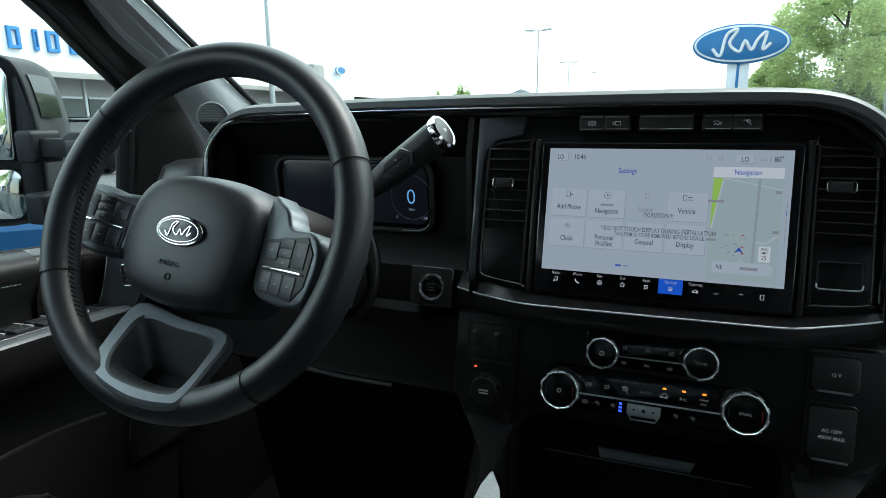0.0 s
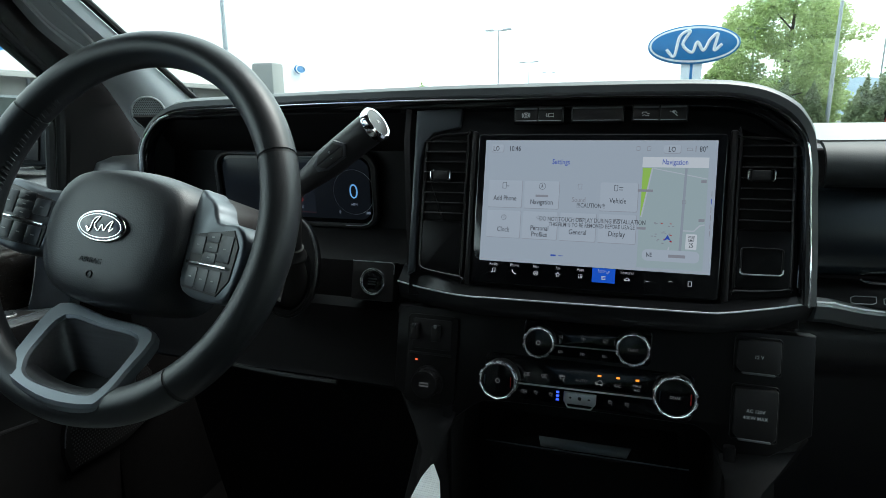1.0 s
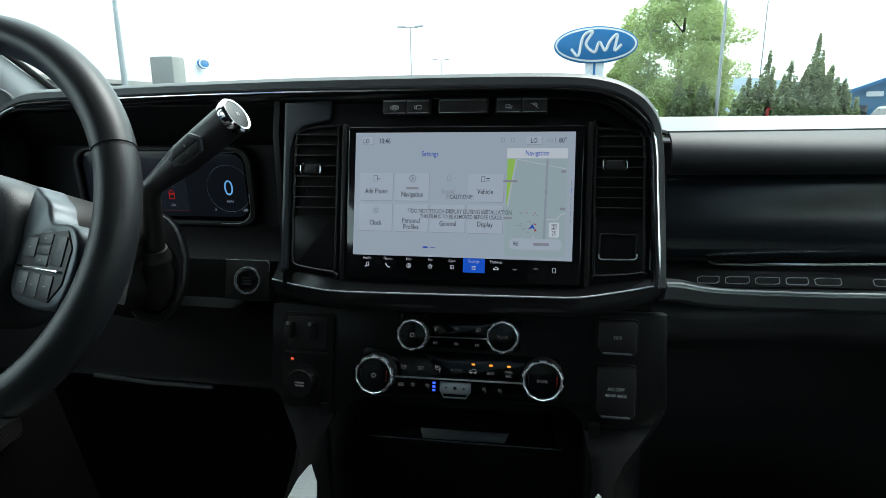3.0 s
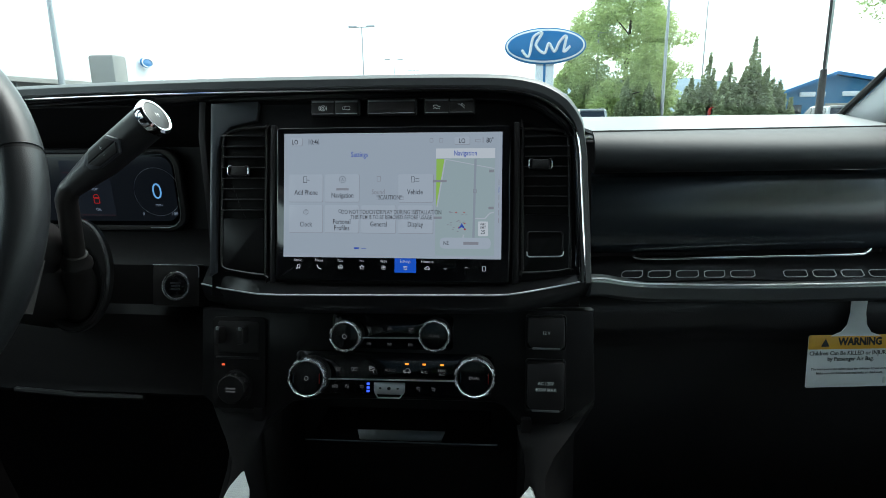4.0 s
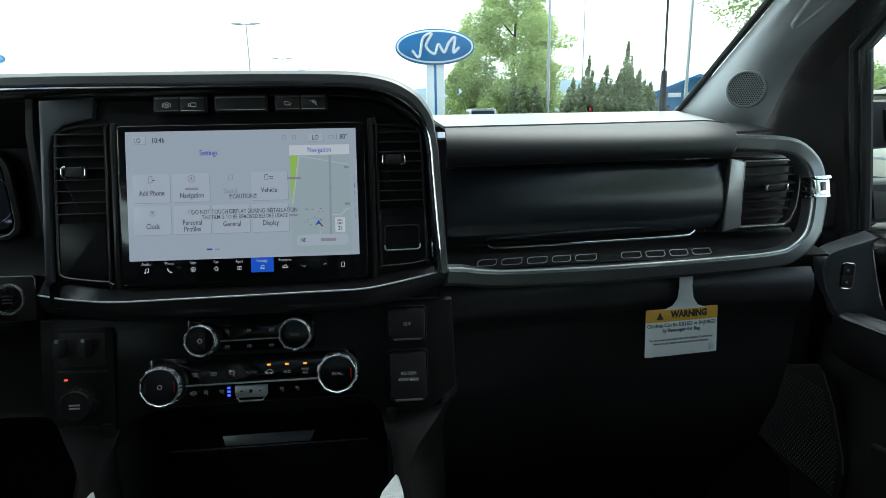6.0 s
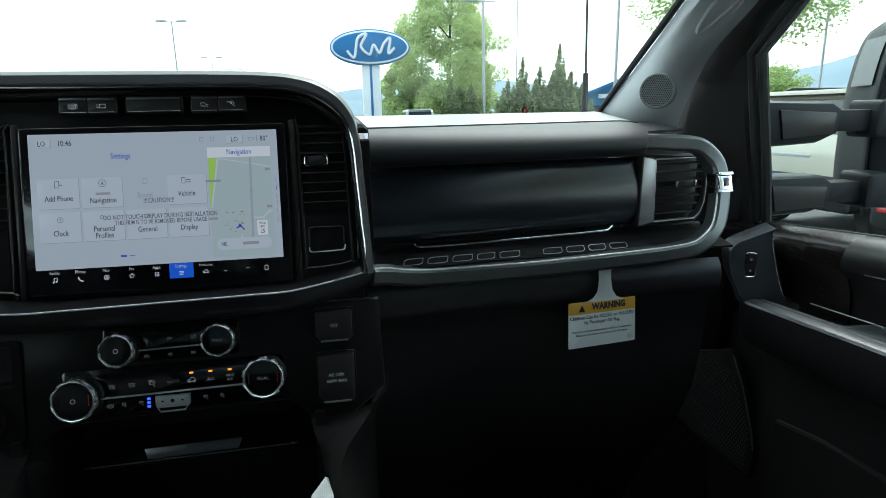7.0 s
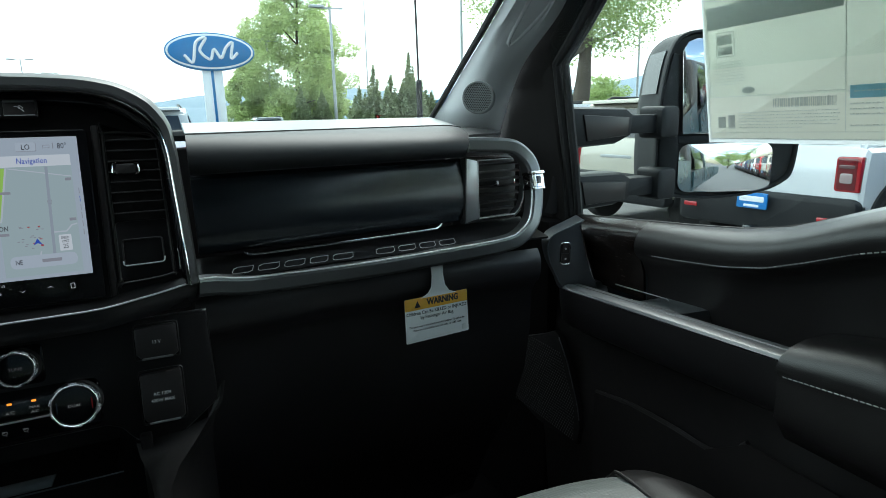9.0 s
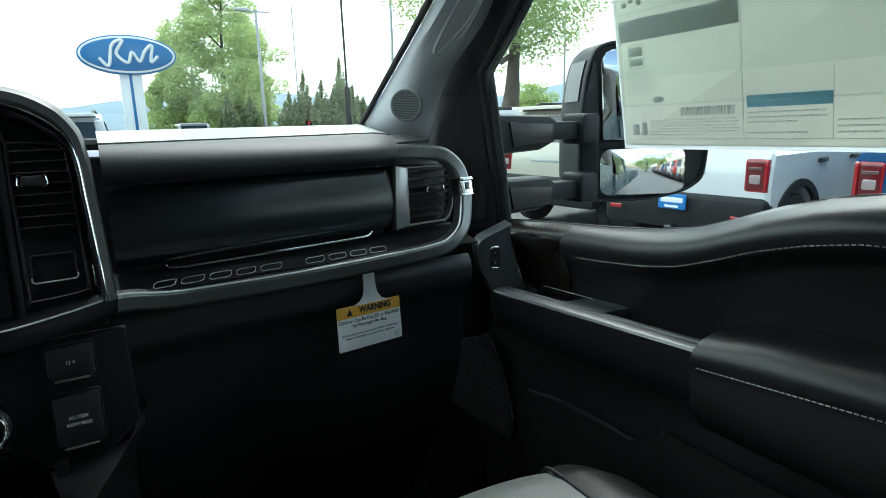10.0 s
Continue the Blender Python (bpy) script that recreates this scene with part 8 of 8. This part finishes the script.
def pine(at, height, width, seed):
    t = thing("pine_tree", at, "dark green young pine with upright candle-like tips", "tree", "pines by the lot")
    rg = random.Random(seed)
    x, y, z = at
    part("trunk", tube([(x, y, -0.1), (x, y, height * 0.5), (x, y, height * 0.97)], 0.09, 8, up=(0, 1, 0), scales=[1, 0.6, 0.15]), BARK, t)
    blobs = []
    tiers = 13
    for i in range(tiers):
        k = i / (tiers - 1)
        r = width * 0.56 * (1 - k ** 1.6) ** 0.9 * rg.uniform(0.75, 1.1)
        m_ = max(2, int(10 * (1 - 0.8 * k)))
        for j in range(m_):
            a, q = 6.28 * (j + rg.random() * 0.8) / m_, r * rg.uniform(0.55, 1.0)
            tall = rg.uniform(0.2, 0.6)
            blobs.append((x + q * math.cos(a), y + q * math.sin(a), height * (0.05 + 0.86 * k) + 0.1 * q, 0.10 + 0.05 * (1 - k), 0.10 + 0.05 * (1 - k), tall))
    blobs.append((x, y, height * 0.4, width * 0.22, width * 0.22, height * 0.36))
    blobs.append((x, y, height * 0.93, 0.09, 0.09, 0.4))
    crown(t, blobs, 11000, 0.095, NEEDLE, seed)


broad_tree((8.3, 45, 0), 17.0, 9.6, LEAF, 11, "tall light green leafy tree beyond the lot", 62000, 0.105, 0.01, 1.3, dense=True)
broad_tree((11.0, 46.5, 0), 9.5, 4.4, LEAF, 12, "smaller light green leafy tree beside the tall one", 22000, 0.10, 0.02, dense=True)
broad_tree((5.2, 46, 0), 7.6, 4.2, LEAF, 13, "low light green leafy tree behind the sign", 22000, 0.10, 0.02, dense=True)
broad_tree((14.6, 19.0, 0), 9.4, 11.0, LEAFDK, 17, "spreading green leafy tree over the parked cars", 34000, 0.07, 0.5, 1.5)
broad_tree((30, 36, 0), 4.4, 6.2, LEAFDK, 19, "rounded green bush behind the parked cars", 16000, 0.10, 0.02)
broad_tree((-34, 90, 0), 7.2, 4.5, LEAFDK, 23, "distant dark green tree", 2500, 0.25, 0.05)
broad_tree((-39, 92, 0), 6.2, 3.0, LEAFDK, 24, "distant small dark green tree", 1500, 0.25, 0.05)
broad_tree((9.5, -42, 0), 12.0, 8.0, LEAFDK, 31, "green leafy tree behind the parked row", 5000, 0.2, 0.1)
broad_tree((4.0, -50, 0), 12.0, 8.0, LEAFDK, 32, "green leafy tree far behind the truck", 5000, 0.22, 0.1)
for i, (px, py, ph, pw) in enumerate(((10.6, 35, 3.4, 2.2), (11.6, 35.2, 4.7, 2.5), (12.5, 34.6, 4.2, 2.4), (13.9, 35, 5.6, 2.6), (14.8, 35.3, 3.9, 2.2), (15.4, 35, 3.1, 1.9), (12.1, 34.2, 3.2, 1.9), (13.2, 34.4, 3.6, 1.8), (14.4, 34.3, 3.3, 1.8), (8.0, 40, 3.6, 2.0), (9.4, 40, 3.3, 1.9), (40.0, 52, 6.0, 3.0))):
    pine((px, py, 0), ph, pw, 50 + i)

# ---- dealer oval sign ----
sg = thing("pylon_sign", (1.99, 30, 0), "blue oval sign with white border on a white pylon", "sign")
SG = basis((1.99, 29.85, 4.82), (0.995, 0.03, 0), (0, 0, 1), (0, -1, 0))
part("pylon", slab(rrect(-0.46, -4.9, 0.46, -0.4, 0.03), SG, 0.45, 0.02, -0.5), SIGNWHITE, sg, "white panelled pylon")
part("pylon_stripe", slab(rrect(-0.07, -4.9, 0.05, -0.5, 0.01, 2), SG, 0.02, 0.005, -0.05), SIGNBLUE, sg, "blue stripe")
sr_ = part("sign_rim", slab(oval(0, 0, 2.0, 0.86, 64), SG, 0.5, 0.05, -0.4), SIGNBLUE, sg)
part("white_line", slab(oval(0, 0, 1.93, 0.79, 64), SG, 0.015, 0.005, 0.1), SIGNWHITE, sr_, "white oval line")
part("sign_face", slab(oval(0, 0, 1.84, 0.70, 64), SG, 0.015, 0.005, 0.115), SIGNBLUE, sr_, "blue oval face")
squiggle(SG @ Matrix.Translation((-0.08, 0, 0.14)), 1.75, 0.068, SIGNWHITE, sr_, "sign_mark")


# ---- lamp posts and poles ----
def lamp_post(at, h, arm, heads, r=0.09, label="tall grey lot lamp post with flat lamp heads", cat="lamp post"):
    t = thing("street_lamp", at, label, cat, "lot lamp posts")
    x, y, z = at
    part("pole", tube([(x, y, -0.1), (x, y, h * 0.5), (x, y, h)], r, 10, up=(0, 1, 0), scales=[1.2, 1.0, 0.8]), STEEL, t)
    if heads:
        part("crossarm", box((x, y, h - 0.08), (arm * 2, 0.1, 0.1), 0.02), STEEL, t)
    for sx in heads:
        part("lamp_head", box((x + sx * arm, y, h), (0.95, 0.5, 0.16), 0.05), STEEL, t)
    return t


lamp_post((-14.46, 60, 0), 10.3, 0.9, (-1, 1)), lamp_post((-16.9, 90, 0), 9.75, 1.0, (-1, 1)), lamp_post((-18.45, 120, 0), 10.3, 1.0, (-1, 1))
lamp_post((-20.2, 25, 0), 9.5, 0.5, (), 0.13, "pale tall flag pole beside the dealership", "pole")
lamp_post((10.3, 40, 0), 8.9, 0.9, (-1,), 0.11), lamp_post((13.3, 42, 0), 12.0, 0.5, (), 0.05, "thin grey tall pole", "pole"), lamp_post((12.75, 25, 0), 10.0, 0.5, (), 0.07, "thin grey wooden utility pole", "pole")
lamp_post((6.6, 44.0, 0), 7.2, 0.7, (-1,), 0.08), lamp_post((22.5, 24, 0), 9.0, 0.5, (), 0.06, "thin grey tall pole", "pole")

# ---- buildings ----
bl = thing("dealership_building", (-23, 28, 0), "white dealership building with deep fascia and dark glazed front", "building")
part("wall", box((-27.5, 20, 1.7), (9, 44, 3.4), 0.05), GREYWALL, bl, "grey lower wall")
part("fascia", box((-26.5, 14, 5.0), (9.4, 34, 3.2), 0.05), WHITEWALL, bl, "bright white fascia")
part("canopy_edge", box((-21.9, 14, 3.42), (0.3, 34, 0.22), 0.03), GREYWALL, bl)
part("rear_wing", box((-29, 47, 2.9), (12, 32, 2.2), 0.05), WHITEWALL, bl, "lower white wing")
part("rear_wall", box((-29.3, 47, 1.0), (11, 31.5, 2.0), 0.05), GREYWALL, bl)
for i in range(13):
    yy = 0 + i * 3.0
    w_ = part("window_pane", box((-22.96, yy, 1.45), (0.06, 2.75, 2.3), 0.02), SHOPGLASS, bl, "dark shopfront glass")
    part("mullion", box((-22.95, yy + 1.5, 1.7), (0.12, 0.12, 3.3), 0.02), STEEL, bl)
    part("transom", box((-22.94, yy, 2.65), (0.1, 2.75, 0.1), 0.02), STEEL, bl)
for i in range(9):
    part("window_pane", box((-23.75, 33 + i * 3.3, 1.2), (0.06, 2.6, 1.4), 0.02), SHOPGLASS, bl, "dark shopfront glass")
# the name on the fascia is drawn as plain blue blocks
for i, (ya, wd) in enumerate(((13.25, 0.42), (14.0, 0.16), (14.62, 0.45), (15.5, 0.5), (16.3, 0.16), (16.95, 0.5))):
    part("fascia_emblem", frame_ring([(-wd / 2, -0.37), (wd / 2, -0.37), (wd / 2, 0.37), (-wd / 2, 0.37)], [(-wd / 2 + wd * 0.28, -0.25), (wd / 2 - wd * 0.28, -0.25), (wd / 2 - wd * 0.28, 0.25), (-wd / 2 + wd * 0.28, 0.25)], basis((-21.8, ya, 4.56), (0, 1, 0), (0, 0, 1), (1, 0, 0)), 0.12, 0, 0.01), LETTERBLUE, bl, "plain outlined blue block")
part("wall_badge", slab(oval(0, 0, 0.62, 0.3, 32), basis((-21.75, 34.2, 4.9), (0, 1, 0), (0, 0, 1), (1, 0, 0)), 0.1, 0.02), SIGNBLUE, bl, "small blue oval badge")
part("badge_line", frame_ring(oval(0, 0, 0.6, 0.28, 32), oval(0, 0, 0.5, 0.22, 32), basis((-21.65, 34.2, 4.9), (0, 1, 0), (0, 0, 1), (1, 0, 0)), 0.03, 0, 0.005), SIGNWHITE, bl)
part("badge_wall", box((-22.4, 33.5, 3.3), (0.9, 5.5, 6.2), 0.1), WHITEWALL, bl, "white entrance block")
pl_ = thing("entry_pylon", (-19.9, 28.0, 0), "pale grey square entry pylon", "pylon")
part("shaft", box((-19.9, 28.0, 2.35), (1.35, 1.1, 4.72), 0.12), GREYWALL, pl_)

hs = thing("distant_house", (-31, 120, 0), "distant grey building with a low gable roof", "building")
part("wall", box((-31, 120, 2.7), (9.5, 8, 5.4), 0.05), GREYWALL, hs)
part("roof", slab([(-5.6, 5.2), (5.6, 5.2), (0, 7.4)], basis((-31, 115.4, 0), (1, 0, 0), (0, 0, 1), (0, -1, 0)), -9, 0.05), STEEL, hs, "pale metal roof")

bb = thing("blue_shop", (33, 60, 0), "blue gabled shop with tan lower wall", "building")
BM = basis((31.5, 59.9, 0), (1, 0, 0), (0, 0, 1), (0, -1, 0))
part("wall", slab([(-5.4, 0), (12, 0), (12, 2.4), (-0.6, 4.7), (-5.4, 3.0)], BM, -14, 0.05), BLUEWALL, bb, "blue clad wall")
part("roof", slab([(-6.0, 2.75), (-0.6, 4.75), (12.6, 2.3), (12.6, 2.65), (-0.6, 5.05), (-6.0, 3.05)], BM, -15, 0.03, 0.5), SIGNBLUE, bb, "blue metal roof")
part("door", slab(rrect(-1.2, 0, 2.2, 2.1, 0.05), BM, 0.1, 0.03), TANWALL, bb, "tan doorway")
for xx, ww in ((-3.6, 1.4), (-1.9, 0.6), (0.2, 2.2)):
    part("sign_band", slab(rrect(xx, 2.75, xx + ww, 3.2, 0.1), BM, 0.12, 0.04), SIGNWHITE, bb, "plain white bar")
for xx in (-4.6, 3.4, 6.0):
    part("window_pane", slab(rrect(xx, 0.8, xx + 1.3, 2.0, 0.03), BM, 0.06, 0.02), CARGLASS, bb)

# ---- antenna on the fender ----
an = thing("antenna", (0.775, 0.62, 1.40), "black whip antenna with a thick rubber base", "antenna")
part("base", tube([(0.775, 0.62, 1.40), (0.775, 0.62, 1.55), (0.7745, 0.62, 1.70)], 0.0085, 10, up=(0, 1, 0), scales=[1.3, 1, 0.75]), RUBBER, an)
part("whip", tube([(0.7745, 0.62, 1.69), (0.772, 0.62, 1.85), (0.768, 0.62, 2.15)], 0.0028, 8, up=(0, 1, 0)), RUBBER, an)


# ---- parked vehicles ----
def wheel_arch(cx, r, z0):
    return [(cx + r * math.cos(a), 0.40 + r * math.sin(a)) for a in [math.pi * (0.04 + 0.92 * i / 10) for i in range(11)] if 0.40 + r * math.sin(a) >= z0 - 0.2]


def suv(paint, label):
    """A boxy sport utility: x ahead from the tail, y to its left."""
    c = thing("parked_suv", (0, 0, 0), label, "car", "parked cars")
    W = 0.93
    YM = basis((0, W, 0), (1, 0, 0), (0, 0, 1), (0, 1, 0))
    prof = [(0.06, 0.46), (0.02, 0.62), (0.025, 1.0), (0.05, 1.20), (0.09, 1.26), (2.0, 1.26), (3.05, 1.24), (3.9, 1.16), (4.28, 1.06), (4.36, 0.85), (4.36, 0.5), (4.2, 0.36)]
    prof += wheel_arch(3.48, 0.48, 0.36) + wheel_arch(0.68, 0.48, 0.36)
    prof = prof[::-1]
    bm = bmesh.new()
    lp = [[(p[0], y, p[1]) for p in inset(prof, d)] for d, y in ((0.05, -W), (0.012, -W + 0.03), (0.0, -W + 0.09), (0.0, W - 0.09), (0.012, W - 0.03), (0.05, W))]
    rings(bm, [[V(p) for p in q] for q in lp])
    part("body", bm, paint, c, sharp=30)
    green = [(0.09, 1.22), (0.20, 1.70), (0.30, 1.765), (0.6, 1.785), (2.2, 1.775), (2.42, 1.72), (3.05, 1.22)]
    lp = []
    for y, k in ((-1, 1), (1, 1)):
        lp.append([V((p[0], y * (0.90 - 0.14 * max(0, p[1] - 1.13) / 0.65), p[1])) for p in green])
    bm = rings(bmesh.new(), lp)
    bmesh.ops.bevel(bm, geom=[e for e in bm.edges if e.calc_length() > 0.05], offset=0.035, segments=2, affect="EDGES")
    part("cabin", bm, paint, c, sharp=30)
    for s in (-1, 1):
        for x0, x1, x2, x3 in ((0.30, 1.05, 1.05, 0.42), (1.15, 1.95, 1.95, 1.15), (2.03, 2.86, 2.36, 2.03)):
            yl, yh = s * 0.88, s * 0.79
            q = [V((x0, yl, 1.29)), V((x1, yl, 1.29)), V((x2, yh, 1.66)), V((x3, yh, 1.66))]
            part("side_window", rings(bmesh.new(), [q, [p + V((0, s * 0.012, 0.003)) for p in q]]), CARGLASS, c, "dark side glass")
        for x0 in (1.18, 2.02):
            part("door_handle", box((x0 - 0.02, s * (W + 0.012), 1.12), (0.2, 0.035, 0.045), 0.012), CLADDING, c)
        for cx in (0.68, 3.48):
            arch = [(cx + 0.48 * math.cos(a), 0.40 + 0.48 * math.sin(a)) for a in [math.pi * i / 14 for i in range(15)]]
            outer = [(cx + 0.555 * math.cos(a), 0.40 + 0.555 * math.sin(a)) for a in [math.pi * i / 14 for i in range(15)]]
            lo = [V((p[0], s * (W - 0.03), p[1])) for p in arch + outer[::-1]]
            part("arch_cladding", rings(bmesh.new(), [lo, [p + V((0, s * 0.05, 0)) for p in lo]]), CLADDING, c, "black arch cladding")
            WM2 = basis((cx, s * (W - 0.12), 0.40), (1, 0, 0), (0, 0, 1), (0, s, 0))
            ty = part("tyre", lathe([(0.25, -0.1), (0.365, -0.11), (0.397, -0.08), (0.40, 0.0), (0.397, 0.07), (0.365, 0.1), (0.25, 0.09)], WM2, 28), TYRE, c, "black tyre")
            part("rim", lathe([(0.24, -0.05), (0.245, 0.085), (0.22, 0.08), (0.2, 0.03), (0.08, 0.035), (0.05, 0.07), (0, 0.072)], WM2, 28), CARDARK, ty, "dark alloy rim")
            for i in range(6):
                part("spoke", box((0.13, 0, 0.055), (0.17, 0.05, 0.03), 0.012, WM2 @ Matrix.Rotation(i * math.pi / 3, 4, "Z")), STEEL, ty)
        part("sill_cladding", box((2.17, s * (W - 0.01), 0.42), (1.8, 0.05, 0.2), 0.02), CLADDING, c)
        tl_ = part("tail_lamp", slab(rrect(s * 0.79 - 0.1, 0.86, s * 0.79 + 0.1, 1.18, 0.03), basis((0.03, 0, 0), (0, 1, 0), (0, 0, 1), (-1, 0, 0)), 0.03, 0.008, -0.02), LAMPRED, c, "red lamp housing")
        part("tail_lens", slab(rrect(s * 0.79 - 0.085, 0.875, s * 0.79 + 0.085, 1.165, 0.025), basis((0.03, 0, 0), (0, 1, 0), (0, 0, 1), (-1, 0, 0)), 0.034, 0.008, -0.02), LAMPDEEP, tl_, "dark red tail lamp lens")
        part("tail_lamp_wrap", slab(rrect(-0.03, 0.86, 0.05, 1.18, 0.02), basis((0.03, s * (W - 0.05), 0), (1, 0, 0), (0, 0, 1), (0, s, 0)), 0.03, 0.01), LAMPRED, tl_, "red tail lamp side")
        part("lamp_insert", slab(rrect(s * 0.79 - 0.055, 0.94, s * 0.79 + 0.05, 1.03, 0.02), basis((0.012, 0, 0), (0, 1, 0), (0, 0, 1), (-1, 0, 0)), 0.012, 0.004), LAMPPALE, tl_, "pale lamp insert")
        part("lamp_bar", slab(rrect(s * 0.79 - 0.065, 1.075, s * 0.79 + 0.065, 1.105, 0.01), basis((0.012, 0, 0), (0, 1, 0), (0, 0, 1), (-1, 0, 0)), 0.01, 0.003), LAMPCLEAR, tl_)
        part("roof_rail", tube([(0.45, s * 0.66, 1.775), (0.6, s * 0.66, 1.83), (2.0, s * 0.66, 1.825), (2.2, s * 0.66, 1.77)], 0.02, 8), CLADDING, c, "black roof rail")
        part("reflector", box((-0.105, s * 0.72, 0.60), (0.02, 0.16, 0.045), 0.008), LAMPRED, c)
    part("rear_window", rings(bmesh.new(), [[V((0.115 - d, y, z)) if z < 1.3 else V((0.195 - d, y, z)) for y, z in ((-0.72, 1.28), (0.72, 1.28), (0.66, 1.66), (-0.66, 1.66))] for d in (0, 0.02)]), CARGLASS, c, "dark rear glass")
    part("spoiler", box((0.16, 0, 1.765), (0.26, 1.4, 0.05), 0.02), paint, c)
    part("underbody", box((0.45, 0, 0.47), (0.7, 1.2, 0.18), 0.04), CLADDING, c, "black underbody")
    part("rear_bumper", slab(rrect(-0.93, 0.40, 0.93, 0.80, 0.07), basis((0.06, 0, 0), (0, 1, 0), (0, 0, 1), (-1, 0, 0)), 0.16, 0.05, -0.06), CLADDING, c, "black rear bumper")
    part("tow_hitch", box((-0.1, 0, 0.42), (0.14, 0.08, 0.08), 0.01), CARDARK, c)
    pl2 = part("plate", slab(rrect(-0.16, 0.63, 0.16, 0.79, 0.01), basis((-0.10, 0, 0), (0, 1, 0), (0, 0, 1), (-1, 0, 0)), 0.02, 0.004), PLATEBLUE, c, "blue dealer plate")
    part("plate_bar", slab(rrect(-0.13, 0.70, 0.13, 0.755, 0.01), basis((-0.118, 0, 0), (0, 1, 0), (0, 0, 1), (-1, 0, 0)), 0.006, 0.002), SIGNWHITE, pl2, "plain white bar")
    part("plate_bar", slab(rrect(-0.08, 0.645, 0.08, 0.67, 0.005), basis((-0.118, 0, 0), (0, 1, 0), (0, 0, 1), (-1, 0, 0)), 0.006, 0.002), SIGNWHITE, pl2, "plain white bar")
    part("tailgate_bar", slab(rrect(-0.28, 1.0, 0.28, 1.04, 0.01), basis((0.03, 0, 0), (0, 1, 0), (0, 0, 1), (-1, 0, 0)), 0.012, 0.004), STEEL, c, "plain pale bar")
    part("windscreen", rings(bmesh.new(), [[V((2.5 + d, y, 1.68)) if z > 1.5 else V((3.0 + d, y, z)) for y, z in ((-0.76, 1.2), (0.76, 1.2), (0.68, 1.68), (-0.68, 1.68))] for d in (0, 0.04)]), CARGLASS, c)
    for s in (-1, 1):
        part("headlamp", box((4.34, s * 0.7, 0.92), (0.06, 0.34, 0.16), 0.02), LAMPCLEAR, c)
    part("grille", box((4.36, 0, 0.86), (0.05, 1.0, 0.2), 0.02), CLADDING, c)
    return c


first = suv(CARWHITE, "white boxy sport utility parked with its tail to the lane")
first.matrix_basis = pose(5.60, 3.37, 0, 0, 0, 6)


def repaint(ob, m, paint, label):
    c = copy_thing(ob, m)
    c["label"] = label
    for o in c.children_recursive:
        if o.type == "MESH" and o.data.materials and o.data.materials[0] == CARWHITE:
            o.data = o.data.copy()
            o.data.materials[0] = paint
    return c


repaint(first, pose(5.72, 5.75, 0, 0, 0, 6), CARTAN, "tan boxy sport utility parked with its tail to the lane")
repaint(first, pose(6.02, 0.93, 0, 0, 0, 6), CARBLUE, "blue boxy sport utility parked beside the white one")
repaint(first, pose(6.4, 9.4, 0, 0, 0, -2), CARWHITE, "white sport utility parked past the tan one")
repaint(first, pose(6.35, -2.0, 0, 0, 0, -3), CARDARK, "dark sport utility parked in the row")
repaint(first, pose(6.35, -4.9, 0, 0, 0, -3), CARRED, "red sport utility parked in the row")
repaint(first, pose(6.35, -7.8, 0, 0, 0, -3), CARWHITE, "white sport utility parked in the row")
repaint(first, pose(6.35, -10.7, 0, 0, 0, -3), CARBLUE, "blue sport utility parked in the row")
repaint(first, pose(6.35, -13.6, 0, 0, 0, -3), CARTAN, "tan sport utility parked in the row")
for i in range(11):
    pt, ln = ((CARRED, "red"), (CARWHITE, "white"), (CARDARK, "dark"), (CARBLUE, "blue"), (CARWHITE, "white"))[i % 5]
    repaint(first, pose(6.35, -16.5 - 2.9 * i, 0, 0, 0, -3), pt, ln + " sport utility parked far back in the row")
repaint(first, pose(-0.42, 9.3, 0.06, 0, 0, 88), CARWHITE, "white sport utility parked ahead of the truck")
repaint(first, pose(-3.6, -2.3, 0, 0, 0, 90), CARBLUE, "blue sport utility parked beside the driver's door")
for i, (px, py, pt, ln) in enumerate(((-17, 9, CARWHITE, "white"), (-17, 12.2, CARDARK, "dark"), (-17, 15.4, CARWHITE, "white"), (5.0, 34, CARWHITE, "white"), (12.2, 34, CARRED, "red"), (19.5, 36, CARWHITE, "white"))):
    repaint(first, pose(px, py, 0, 0, 0, 180 if px < 0 else 90), pt, ln + " sport utility parked across the lot")
